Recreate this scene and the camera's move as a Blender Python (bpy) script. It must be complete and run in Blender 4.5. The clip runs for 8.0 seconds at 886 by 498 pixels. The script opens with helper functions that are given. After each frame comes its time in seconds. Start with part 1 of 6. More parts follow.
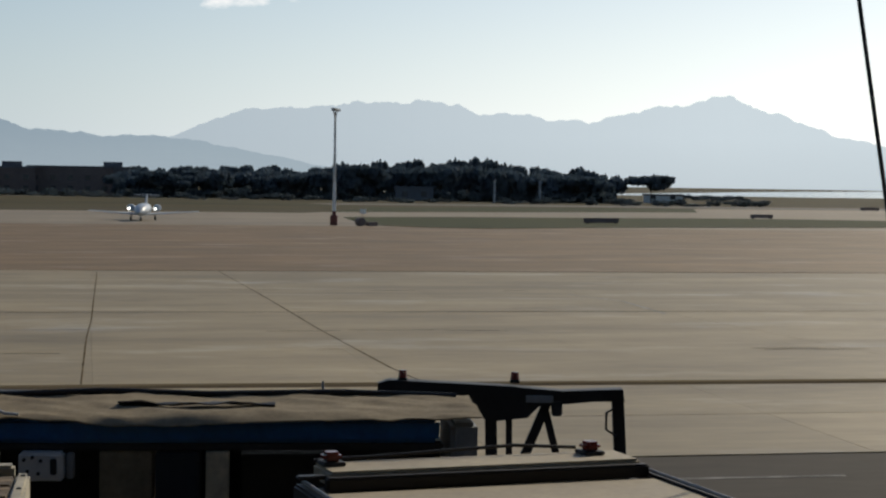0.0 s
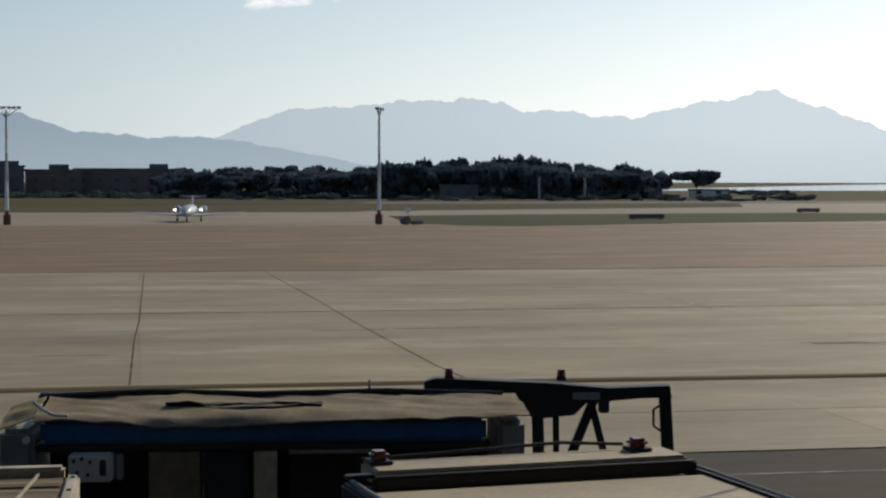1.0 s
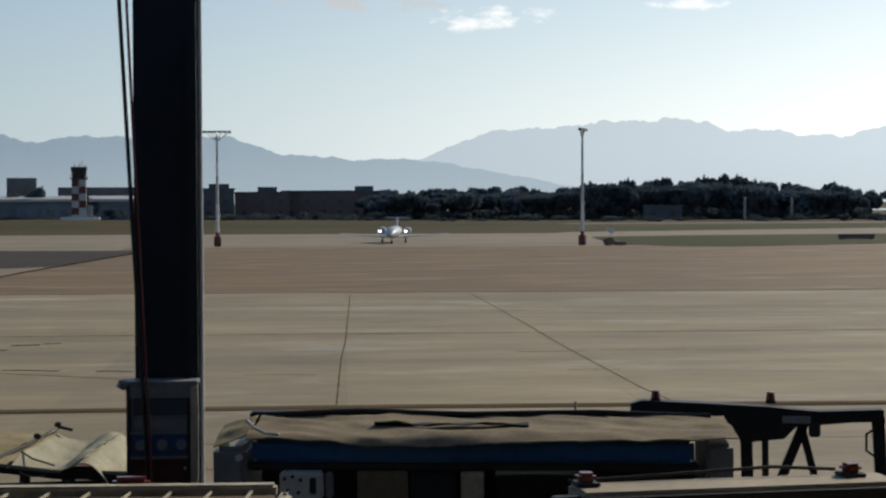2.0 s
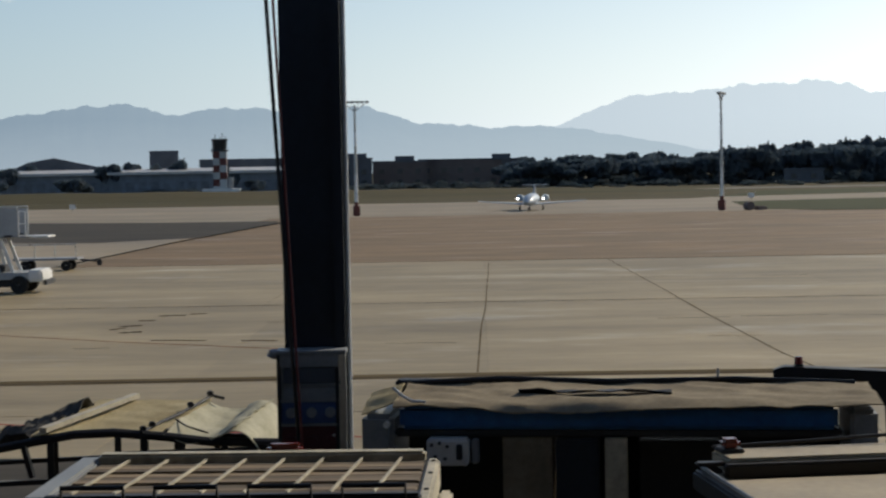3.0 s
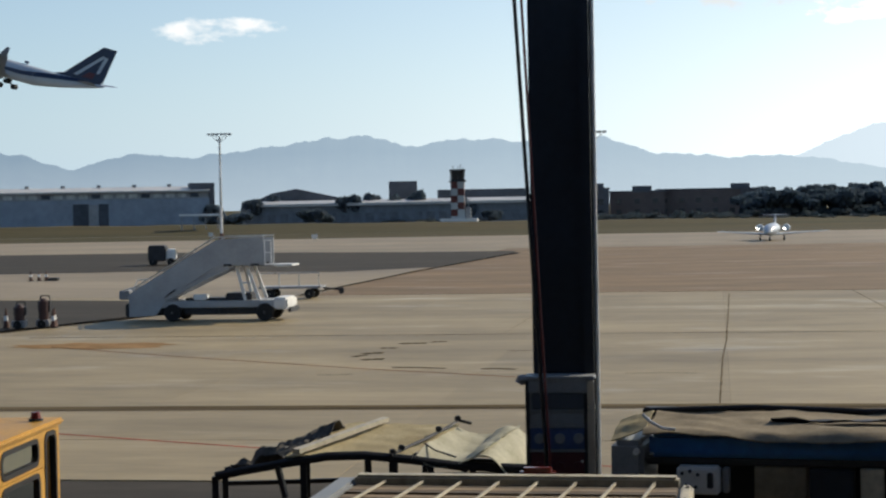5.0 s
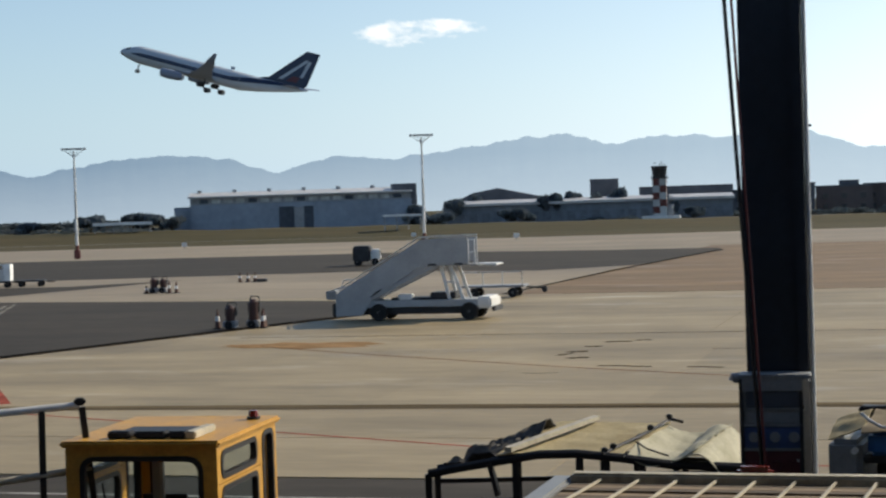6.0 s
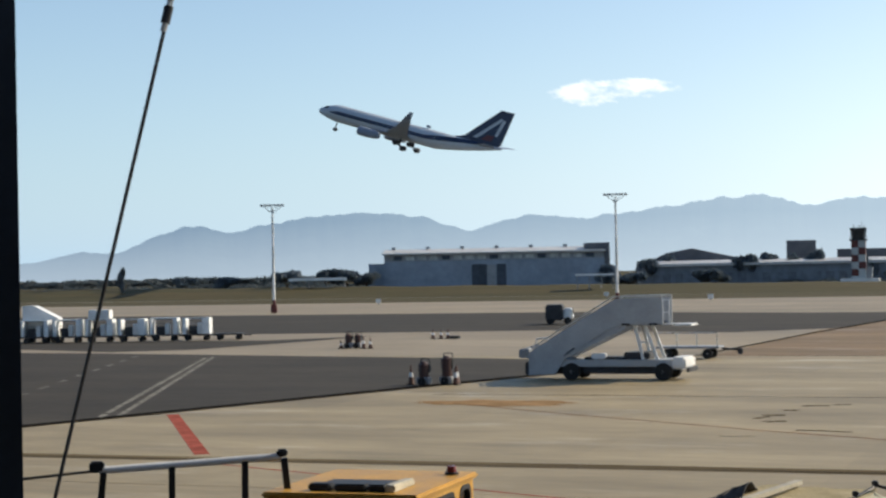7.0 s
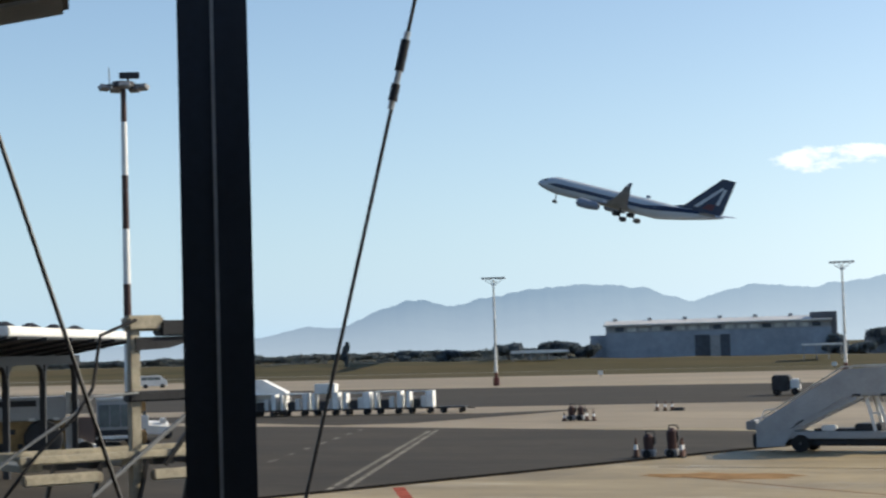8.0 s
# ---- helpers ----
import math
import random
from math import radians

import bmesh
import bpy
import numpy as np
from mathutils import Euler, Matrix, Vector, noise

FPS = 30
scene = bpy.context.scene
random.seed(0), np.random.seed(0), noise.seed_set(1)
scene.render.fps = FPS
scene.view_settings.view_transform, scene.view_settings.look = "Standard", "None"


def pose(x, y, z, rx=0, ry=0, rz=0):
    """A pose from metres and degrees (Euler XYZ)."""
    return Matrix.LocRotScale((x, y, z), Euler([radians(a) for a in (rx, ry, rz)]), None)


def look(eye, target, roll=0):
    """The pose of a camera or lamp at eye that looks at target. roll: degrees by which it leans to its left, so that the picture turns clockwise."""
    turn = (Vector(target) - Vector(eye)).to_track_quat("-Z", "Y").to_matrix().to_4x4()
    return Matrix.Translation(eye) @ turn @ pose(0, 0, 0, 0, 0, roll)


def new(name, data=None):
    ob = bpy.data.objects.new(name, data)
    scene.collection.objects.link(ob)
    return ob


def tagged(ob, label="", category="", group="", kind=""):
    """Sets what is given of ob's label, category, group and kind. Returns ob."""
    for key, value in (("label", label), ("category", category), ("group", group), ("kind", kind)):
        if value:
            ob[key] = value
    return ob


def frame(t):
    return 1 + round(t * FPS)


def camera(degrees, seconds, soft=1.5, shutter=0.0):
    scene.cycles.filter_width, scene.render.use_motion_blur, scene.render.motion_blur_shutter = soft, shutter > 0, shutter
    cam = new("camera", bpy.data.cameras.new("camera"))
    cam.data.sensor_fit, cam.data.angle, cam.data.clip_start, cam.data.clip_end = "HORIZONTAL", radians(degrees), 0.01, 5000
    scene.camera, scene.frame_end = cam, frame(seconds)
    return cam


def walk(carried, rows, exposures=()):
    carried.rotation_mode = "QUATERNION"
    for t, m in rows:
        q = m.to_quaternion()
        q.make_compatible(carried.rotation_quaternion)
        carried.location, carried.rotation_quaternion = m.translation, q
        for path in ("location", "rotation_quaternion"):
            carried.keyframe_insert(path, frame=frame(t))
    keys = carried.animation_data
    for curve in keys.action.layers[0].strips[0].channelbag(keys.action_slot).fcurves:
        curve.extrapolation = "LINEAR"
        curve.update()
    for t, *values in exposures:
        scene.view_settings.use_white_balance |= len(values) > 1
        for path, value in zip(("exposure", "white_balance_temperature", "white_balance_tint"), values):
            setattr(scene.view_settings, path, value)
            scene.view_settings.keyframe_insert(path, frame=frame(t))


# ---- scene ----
def aim(x, y, z, yaw, pitch, roll):
    """Camera pose from a place and degrees: yaw to the left of +y, pitch up, roll."""
    return pose(x, y, z, 90 + pitch, 0, yaw) @ pose(0, 0, 0, 0, 0, roll)


cam = camera(28.744, 8.0, soft=2.3, shutter=0.2)
walk(cam, [
    (0.0, aim(-0.125, 0.234, 5.491, -11.596, -2.225, 0.828)),
    (0.5, aim(-0.126, 0.235, 5.492, -10.908, -1.739, 0.677)),
    (1.0, aim(-0.121, 0.228, 5.494, -10.094, -2.306, 0.106)),
    (1.5, aim(-0.123, 0.234, 5.500, -7.681, -1.917, 0.688)),
    (1.7, aim(-0.136, 0.230, 5.496, -5.495, -1.347, 0.335)),
    (2.8, aim(-0.178, 0.077, 5.518, -0.355, -2.676, -0.949)),
    (3.0, aim(-0.200, -0.011, 5.530, 1.202, -2.642, -1.022)),
    (3.5, aim(-0.247, -0.052, 5.527, 3.422, -2.651, -0.882)),
    (4.0, aim(-0.272, -0.041, 5.520, 5.304, -1.965, -1.453)),
    (5.3, aim(-0.340, -0.094, 5.493, 10.778, -1.404, -1.269)),
    (5.5, aim(-0.356, -0.115, 5.503, 12.251, -1.383, -1.567)),
    (6.0, aim(-0.393, -0.135, 5.503, 15.669, -1.374, -1.893)),
    (6.5, aim(-0.437, -0.146, 5.499, 18.880, -1.053, -2.066)),
    (7.0, aim(-0.481, -0.180, 5.491, 21.970, 0.736, -1.160)),
    (7.5, aim(-0.489, -0.176, 5.497, 25.215, 2.454, -1.362)),
    (8.0, aim(-0.542, -0.199, 5.498, 29.205, 3.301, -1.709)),
], exposures=[(0.0, -0.66), (1.5, -0.55), (3.0, -0.34), (4.0, -0.14), (5.5, 0.06), (6.5, 0.19), (8.0, 0.3)])

# ---- sky, sun ----
SUN_AZ, SUN_EL = 46.0, 30.0  # degrees right of +y, and up
world = bpy.data.worlds.new("sky")
scene.world = world
world.use_nodes = True
wn, wl = world.node_tree.nodes, world.node_tree.links
wn.clear()
w_out, w_bg, w_sky = wn.new("ShaderNodeOutputWorld"), wn.new("ShaderNodeBackground"), wn.new("ShaderNodeTexSky")
w_sky.sky_type, w_sky.sun_disc = "NISHITA", False
w_sky.sun_elevation, w_sky.sun_rotation = radians(SUN_EL), radians(SUN_AZ)
w_sky.air_density, w_sky.dust_density, w_sky.ozone_density = 1.0, 0.45, 2.8
w_bg.inputs["Strength"].default_value = 0.115


def wmath(op, a, b=None, c=None):
    n = wn.new("ShaderNodeMath")
    n.operation = op
    for i, s in enumerate((a, b, c)):
        if s is None:
            continue
        if isinstance(s, (int, float)):
            n.inputs[i].default_value = s
        else:
            wl.new(s, n.inputs[i])
    return n.outputs[0]


w_tc = wn.new("ShaderNodeTexCoord")
w_sep = wn.new("ShaderNodeSeparateXYZ")
wl.new(w_tc.outputs["Generated"], w_sep.inputs[0])
w_az = wmath("MULTIPLY", wmath("ARCTAN2", w_sep.outputs[0], w_sep.outputs[1]), 57.2958)
w_el = wmath("MULTIPLY", wmath("ARCSINE", w_sep.outputs[2]), 57.2958)
w_noise = wn.new("ShaderNodeTexNoise")
w_map = wn.new("ShaderNodeMapping")
w_map.inputs["Scale"].default_value = (1, 1, 2.2)
wl.new(w_tc.outputs["Generated"], w_map.inputs[0])
wl.new(w_map.outputs[0], w_noise.inputs["Vector"])
w_noise.inputs["Scale"].default_value = 42
w_noise.inputs["Detail"].default_value = 9
w_noise.inputs["Roughness"].default_value = 0.62
# bright haze low over the horizon, brighter towards the sun
w_off = wmath("DIVIDE", wmath("SUBTRACT", w_az, SUN_AZ), 42.0)
w_near = wmath("POWER", 2.718, wmath("MULTIPLY", wmath("MULTIPLY", w_off, w_off), -1.0))
w_haze = wn.new("ShaderNodeMix")
w_haze.data_type = "RGBA"
wl.new(w_near, w_haze.inputs[0])
w_haze.inputs[6].default_value, w_haze.inputs[7].default_value = (3.4, 5.0, 6.4, 1), (22.0, 22.2, 21.6, 1)
w_low = wmath("MULTIPLY", wmath("POWER", 2.718, wmath("DIVIDE", wmath("MAXIMUM", w_el, 0.0), -7.4)), 0.95)
w_sum = wn.new("ShaderNodeMix")
w_sum.data_type = "RGBA"
wl.new(w_low, w_sum.inputs[0])
wl.new(w_sky.outputs[0], w_sum.inputs[6])
wl.new(w_haze.outputs[2], w_sum.inputs[7])
w_col = w_sum.outputs[2]
# small fair-weather clouds: azimuth, elevation, half width, half height, brightness
for c_az, c_el, c_w, c_h, c_b in ((-16.25, 5.8, 2.5, 0.5, 9.8), (1.2, 6.9, 4.2, 0.95, 7.4), (4.5, 6.0, 1.7, 0.5, 14.5), (6.6, 6.1, 1.1, 0.4, 14.5), (11.6, 6.4, 1.8, 0.3, 15.0), (30, 14, 6, 1.5, 9.0), (-60, 16, 6, 1.5, 8.0)):
    dx = wmath("DIVIDE", wmath("SUBTRACT", w_az, c_az), c_w)
    dy = wmath("DIVIDE", wmath("SUBTRACT", w_el, c_el), c_h)
    r2 = wmath("ADD", wmath("MULTIPLY", dx, dx), wmath("MULTIPLY", dy, dy))
    body = wmath("SUBTRACT", wmath("ADD", 0.62, wmath("MULTIPLY", wmath("SUBTRACT", w_noise.outputs[0], 0.5), 4.2)), r2)
    mask = wmath("MULTIPLY", wmath("MINIMUM", wmath("MAXIMUM", wmath("MULTIPLY", body, 1.2), 0.0), 1.0), 0.8)
    mix = wn.new("ShaderNodeMix")
    mix.data_type = "RGBA"
    wl.new(mask, mix.inputs[0])
    wl.new(w_col, mix.inputs[6])
    mix.inputs[7].default_value = (c_b, c_b * 0.985, c_b * 0.96, 1)
    w_col = mix.outputs[2]
wl.new(w_col, w_bg.inputs["Color"])
wl.new(w_bg.outputs[0], w_out.inputs["Surface"])

sun = new("sun", bpy.data.lights.new("sun", "SUN"))
sun.data.energy, sun.data.angle, sun.data.color = 5.0, radians(0.6), (1.0, 0.88, 0.69)
s_az, s_el = radians(SUN_AZ), radians(SUN_EL)
sun.matrix_world = look((0, 0, 60), (-math.sin(s_az) * math.cos(s_el) * 10, -math.cos(s_az) * math.cos(s_el) * 10, 60 - math.sin(s_el) * 10))


# ---- materials ----
def material(name, colour, rough=0.7, metal=0.0, var=0.15, scale=3.0, fine=40.0, bump=0.15, per_object=0.0, stretch=(1, 1, 1), tint=None, spec=0.4, coat=0.0, per_island=0.0):
    """A surface with variation at two scales, and fine relief, in metres."""
    m = bpy.data.materials.new(name)
    m.use_nodes = True
    nt = m.node_tree
    n, l = nt.nodes, nt.links
    b = n["Principled BSDF"]
    b.inputs["Roughness"].default_value, b.inputs["Metallic"].default_value = rough, metal
    b.inputs["Specular IOR Level"].default_value, b.inputs["Coat Weight"].default_value = spec, coat
    tc, mp = n.new("ShaderNodeTexCoord"), n.new("ShaderNodeMapping")
    mp.inputs["Scale"].default_value = stretch
    geo = n.new("ShaderNodeNewGeometry")
    l.new(geo.outputs["Position"], mp.inputs[0])
    big, small = n.new("ShaderNodeTexNoise"), n.new("ShaderNodeTexNoise")
    for t, s, d in ((big, 1 / scale, 5), (small, fine, 4)):
        t.inputs["Scale"].default_value, t.inputs["Detail"].default_value, t.inputs["Roughness"].default_value = s, d, 0.6
        l.new(mp.outputs[0], t.inputs["Vector"])
    c0 = Vector(colour)
    c1 = Vector(tint) if tint else c0 * (1 - 2.2 * var)
    ramp = n.new("ShaderNodeValToRGB")
    ramp.color_ramp.elements[0].position, ramp.color_ramp.elements[1].position = 0.3, 0.7
    ramp.color_ramp.elements[0].color, ramp.color_ramp.elements[1].color = (*c1, 1), (*(c0 * (1 + 0.25 * var)), 1)
    l.new(big.outputs[0], ramp.inputs[0])
    hsv = n.new("ShaderNodeHueSaturation")
    l.new(ramp.outputs[0], hsv.inputs["Color"])
    gain = n.new("ShaderNodeMapRange")
    gain.inputs["From Min"].default_value, gain.inputs["From Max"].default_value = 0.25, 0.75
    gain.inputs["To Min"].default_value, gain.inputs["To Max"].default_value = 1 - var, 1 + var
    l.new(small.outputs[0], gain.inputs["Value"])
    value = gain.outputs[0]
    for amount, node, out in ((per_object, "ShaderNodeObjectInfo", "Random"), (per_island, "ShaderNodeNewGeometry", "Random Per Island")):
        if amount:
            info, rng, mul = n.new(node), n.new("ShaderNodeMapRange"), n.new("ShaderNodeMath")
            rng.inputs["To Min"].default_value, rng.inputs["To Max"].default_value = 1 - amount, 1 + amount
            l.new(info.outputs[out], rng.inputs["Value"])
            mul.operation = "MULTIPLY"
            l.new(value, mul.inputs[0]), l.new(rng.outputs[0], mul.inputs[1])
            value = mul.outputs[0]
    l.new(value, hsv.inputs["Value"])
    l.new(hsv.outputs[0], b.inputs["Base Color"])
    rr = n.new("ShaderNodeMapRange")
    rr.inputs["To Min"].default_value, rr.inputs["To Max"].default_value = max(0.02, rough - 0.12), min(1, rough + 0.12)
    l.new(big.outputs[0], rr.inputs["Value"])
    l.new(rr.outputs[0], b.inputs["Roughness"])
    if bump:
        bp = n.new("ShaderNodeBump")
        bp.inputs["Strength"].default_value, bp.inputs["Distance"].default_value = bump, 0.01
        l.new(small.outputs[0], bp.inputs["Height"])
        l.new(bp.outputs[0], b.inputs["Normal"])
    return m


def concrete(name, colour, per_object, rough):
    """Worn apron concrete: broad stains, long scuffed streaks, fine grain, and smoother patches polished by tyres."""
    m = material(name, colour, rough, var=0.15, scale=3.6, fine=3.0, bump=0.12, per_object=per_object, stretch=(0.22, 1, 1), spec=0.24)
    n, l = m.node_tree.nodes, m.node_tree.links
    b = n["Principled BSDF"]
    geo, last = n.new("ShaderNodeNewGeometry"), b.inputs["Base Color"].links[0].from_socket
    streaks = None
    for scale, stretch, lo, hi, dark in ((0.16, (0.55, 0.9, 1), 0.40, 0.66, 0.80), (0.42, (0.24, 0.75, 1), 0.52, 0.70, 0.76), (0.36, (0.26, 0.6, 1), 0.55, 0.72, 1.24)):
        mp, nz, rg, mul = n.new("ShaderNodeMapping"), n.new("ShaderNodeTexNoise"), n.new("ShaderNodeMapRange"), n.new("ShaderNodeVectorMath")
        mp.inputs["Scale"].default_value, mp.inputs["Location"].default_value = stretch, (7 * dark, 3 * scale, 0)
        mp.inputs["Rotation"].default_value = (0, 0, 0.05 if dark > 1 else -0.03)
        nz.inputs["Scale"].default_value, nz.inputs["Detail"].default_value, nz.inputs["Roughness"].default_value = scale, 6, 0.62
        rg.inputs["From Min"].default_value, rg.inputs["From Max"].default_value = lo, hi
        rg.inputs["To Min"].default_value, rg.inputs["To Max"].default_value = 1.0, dark
        l.new(geo.outputs["Position"], mp.inputs[0]), l.new(mp.outputs[0], nz.inputs["Vector"]), l.new(nz.outputs[0], rg.inputs["Value"])
        mul.operation = "SCALE"
        l.new(last, mul.inputs[0]), l.new(rg.outputs[0], mul.inputs["Scale"])
        last, streaks = mul.outputs[0], rg.outputs[0]
    l.new(last, b.inputs["Base Color"])
    polish = n.new("ShaderNodeMapRange")
    polish.inputs["From Min"].default_value, polish.inputs["From Max"].default_value = 1.0, 1.24
    polish.inputs["To Min"].default_value, polish.inputs["To Max"].default_value = rough + 0.08, rough - 0.16
    l.new(streaks, polish.inputs["Value"]), l.new(polish.outputs[0], b.inputs["Roughness"])
    return m


def painted_haze(name, colour, amount, sunward):
    """Distant land: its own colour under haze painted as emission, paler sunward and low."""
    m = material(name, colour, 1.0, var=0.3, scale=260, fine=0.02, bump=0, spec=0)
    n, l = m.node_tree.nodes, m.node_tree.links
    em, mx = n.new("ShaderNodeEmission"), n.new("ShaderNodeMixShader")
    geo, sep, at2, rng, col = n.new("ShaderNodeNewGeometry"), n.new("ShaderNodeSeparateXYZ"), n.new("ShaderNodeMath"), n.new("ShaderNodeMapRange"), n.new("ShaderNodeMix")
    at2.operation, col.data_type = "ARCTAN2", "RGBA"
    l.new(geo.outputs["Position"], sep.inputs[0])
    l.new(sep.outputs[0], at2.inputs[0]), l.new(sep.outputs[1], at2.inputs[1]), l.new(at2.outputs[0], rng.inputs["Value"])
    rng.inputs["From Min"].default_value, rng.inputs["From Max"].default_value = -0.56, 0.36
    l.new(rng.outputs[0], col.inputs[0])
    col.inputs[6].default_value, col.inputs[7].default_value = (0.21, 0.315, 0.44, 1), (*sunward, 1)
    # extra pale haze painted in below 120 m, towards the foot
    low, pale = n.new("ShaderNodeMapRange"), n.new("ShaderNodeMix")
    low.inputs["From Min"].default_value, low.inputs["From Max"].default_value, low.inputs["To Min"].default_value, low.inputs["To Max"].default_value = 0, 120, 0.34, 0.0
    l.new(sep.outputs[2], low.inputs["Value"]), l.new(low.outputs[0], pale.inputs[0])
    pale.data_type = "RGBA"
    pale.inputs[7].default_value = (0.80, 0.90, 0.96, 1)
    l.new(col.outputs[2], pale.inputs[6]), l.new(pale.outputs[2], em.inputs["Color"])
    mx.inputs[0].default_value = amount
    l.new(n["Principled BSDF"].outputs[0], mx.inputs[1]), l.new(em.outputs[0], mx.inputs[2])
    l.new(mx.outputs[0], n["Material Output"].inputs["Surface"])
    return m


def glow(name, colour, strength):
    m = bpy.data.materials.new(name)
    m.use_nodes = True
    b = m.node_tree.nodes["Principled BSDF"]
    b.inputs["Emission Color"].default_value, b.inputs["Emission Strength"].default_value = (*colour, 1), strength
    return m


def glass(name, tint=(0.8, 0.85, 0.85)):
    m = bpy.data.materials.new(name)
    m.use_nodes = True
    b = m.node_tree.nodes["Principled BSDF"]
    b.inputs["Base Color"].default_value = (*tint, 1)
    b.inputs["Roughness"].default_value, b.inputs["Transmission Weight"].default_value, b.inputs["IOR"].default_value = 0.03, 1.0, 1.05
    return m


M = {}
M["grass"] = material("dry_grass", (0.086, 0.066, 0.032), 0.95, var=0.3, scale=9, fine=0.8, bump=0.5, tint=(0.042, 0.043, 0.019), spec=0.1, stretch=(0.12, 1, 1))
M["green_grass"] = material("green_grass", (0.058, 0.058, 0.024), 0.95, var=0.3, scale=6, fine=0.8, bump=0.5, tint=(0.03, 0.042, 0.016), spec=0.1, stretch=(0.2, 1, 1))
M["joint"] = material("joint_filler", (0.13, 0.108, 0.08), 0.9, var=0.2, scale=6, fine=2)
M["slab"] = concrete("apron_concrete", (0.326, 0.260, 0.152), 0.09, 0.52)
M["old_slab"] = concrete("old_concrete", (0.226, 0.148, 0.070), 0.0, 0.6)
M["pale_slab"] = material("pale_concrete", (0.30, 0.25, 0.18), 0.66, var=0.16, scale=18, fine=0.6, bump=0.1, per_island=0.05, stretch=(0.3, 1, 1), spec=0.14)
M["asphalt"] = material("asphalt", (0.06, 0.053, 0.043), 0.85, var=0.2, scale=5, fine=2, bump=0.2, stretch=(0.3, 1, 1), spec=0.12)
M["runway"] = material("runway_surface", (0.15, 0.13, 0.105), 0.8, var=0.1, scale=25, fine=0.5, bump=0)
M["white_line"] = material("worn_white_marking", (0.42, 0.41, 0.38), 0.7, var=0.3, scale=0.8, fine=9, bump=0, spec=0.0)
M["red_line"] = material("worn_red_marking", (0.36, 0.105, 0.08), 0.7, var=0.22, scale=0.9, fine=9, bump=0, spec=0.0)
M["thin_red"] = material("faded_red_marking", (0.255, 0.16, 0.105), 0.7, var=0.2, scale=0.9, fine=9, bump=0, spec=0.0)
M["rust_stain"] = material("rust_stain", (0.32, 0.205, 0.11), 0.8, var=0.2, scale=1.5, fine=4, bump=0, spec=0.0)
M["tar"] = material("black_tar_seal", (0.018, 0.016, 0.014), 0.6, var=0.25, scale=2, fine=6, bump=0, spec=0.0)
M["track"] = material("faded_tyre_track", (0.185, 0.148, 0.09), 0.65, var=0.25, scale=4, fine=1.2, bump=0, stretch=(0.2, 1, 1), spec=0.0)
M["faint_white"] = material("faded_white_marking", (0.27, 0.26, 0.23), 0.7, var=0.35, scale=0.8, fine=6, bump=0, spec=0.0)
M["rubber_mark"] = material("tyre_marks", (0.105, 0.085, 0.06), 0.7, var=0.3, scale=5, fine=1.2, bump=0, stretch=(0.15, 1, 1), spec=0.0)
M["joint_tar"] = material("dusty_joint_tar", (0.185, 0.146, 0.09), 0.7, var=0.4, scale=1.2, fine=1.5, bump=0, spec=0.0)
M["water"] = material("lagoon_water", (0.10, 0.14, 0.16), 0.12, var=0.1, scale=60, fine=0.2, bump=0.3, spec=0.6)
M["mast"] = material("galvanised_mast", (0.52, 0.52, 0.5), 0.45, 0.3, var=0.12, scale=2, fine=20)
M["red_paint"] = material("red_paint", (0.13, 0.03, 0.024), 0.5, var=0.2, scale=0.8, fine=20)
M["white_paint"] = material("white_paint", (0.72, 0.72, 0.70), 0.4, var=0.08, scale=1.2, fine=15, bump=0.05)
M["grey_paint"] = material("grey_paint", (0.30, 0.31, 0.32), 0.5, var=0.12, scale=1, fine=18)
M["dark_metal"] = material("dark_metal", (0.035, 0.037, 0.042), 0.55, 0.2, var=0.2, scale=0.8, fine=25)
M["tyre"] = material("tyre_rubber", (0.018, 0.018, 0.018), 0.85, var=0.15, scale=0.3, fine=40)
M["chrome"] = material("bare_metal", (0.55, 0.55, 0.54), 0.3, 0.9, var=0.1, scale=0.5, fine=30)
M["hangar_wall"] = material("blue_corrugated_wall", (0.28, 0.325, 0.385), 0.65, var=0.12, scale=7, fine=0.7, bump=0.2)
M["hangar_pane"] = material("pale_clerestory_pane", (0.55, 0.56, 0.55), 0.4, var=0.2, scale=3, fine=0.8, bump=0)
M["shed_wall"] = material("grey_shed_wall", (0.185, 0.215, 0.255), 0.7, var=0.15, scale=6, fine=0.7, bump=0.1)
M["shed_pane"] = material("grey_shed_pane", (0.15, 0.175, 0.21), 0.4, var=0.2, scale=3, fine=0.8, bump=0)
M["hangar_dark"] = material("dark_door_panel", (0.075, 0.088, 0.11), 0.7, var=0.2, scale=4, fine=0.8)
M["hangar_roof"] = material("pale_metal_roof", (0.50, 0.50, 0.49), 0.5, 0.1, var=0.1, scale=9, fine=0.8)
M["block_wall"] = material("brown_render", (0.16, 0.125, 0.115), 0.9, var=0.15, scale=10, fine=0.6)
M["block_wall_dark"] = material("grey_render", (0.13, 0.135, 0.15), 0.9, var=0.15, scale=10, fine=0.6)
M["window"] = material("dark_window_glass", (0.03, 0.035, 0.042), 0.15, var=0.1, scale=3, fine=1, bump=0, spec=0.6)
M["bark"] = material("tree_bark", (0.09, 0.065, 0.045), 0.95, var=0.25, scale=0.6, fine=12, bump=0.5)
# foliage colours lifted towards blue-grey, standing in for distance haze
M["leaf"] = material("haze_tinted_pine_foliage", (0.15, 0.178, 0.205), 0.95, var=0.25, scale=2.5, fine=2.5, bump=0, per_object=0.25, spec=0.15)
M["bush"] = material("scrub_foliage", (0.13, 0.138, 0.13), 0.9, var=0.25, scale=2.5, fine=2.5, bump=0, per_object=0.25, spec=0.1)
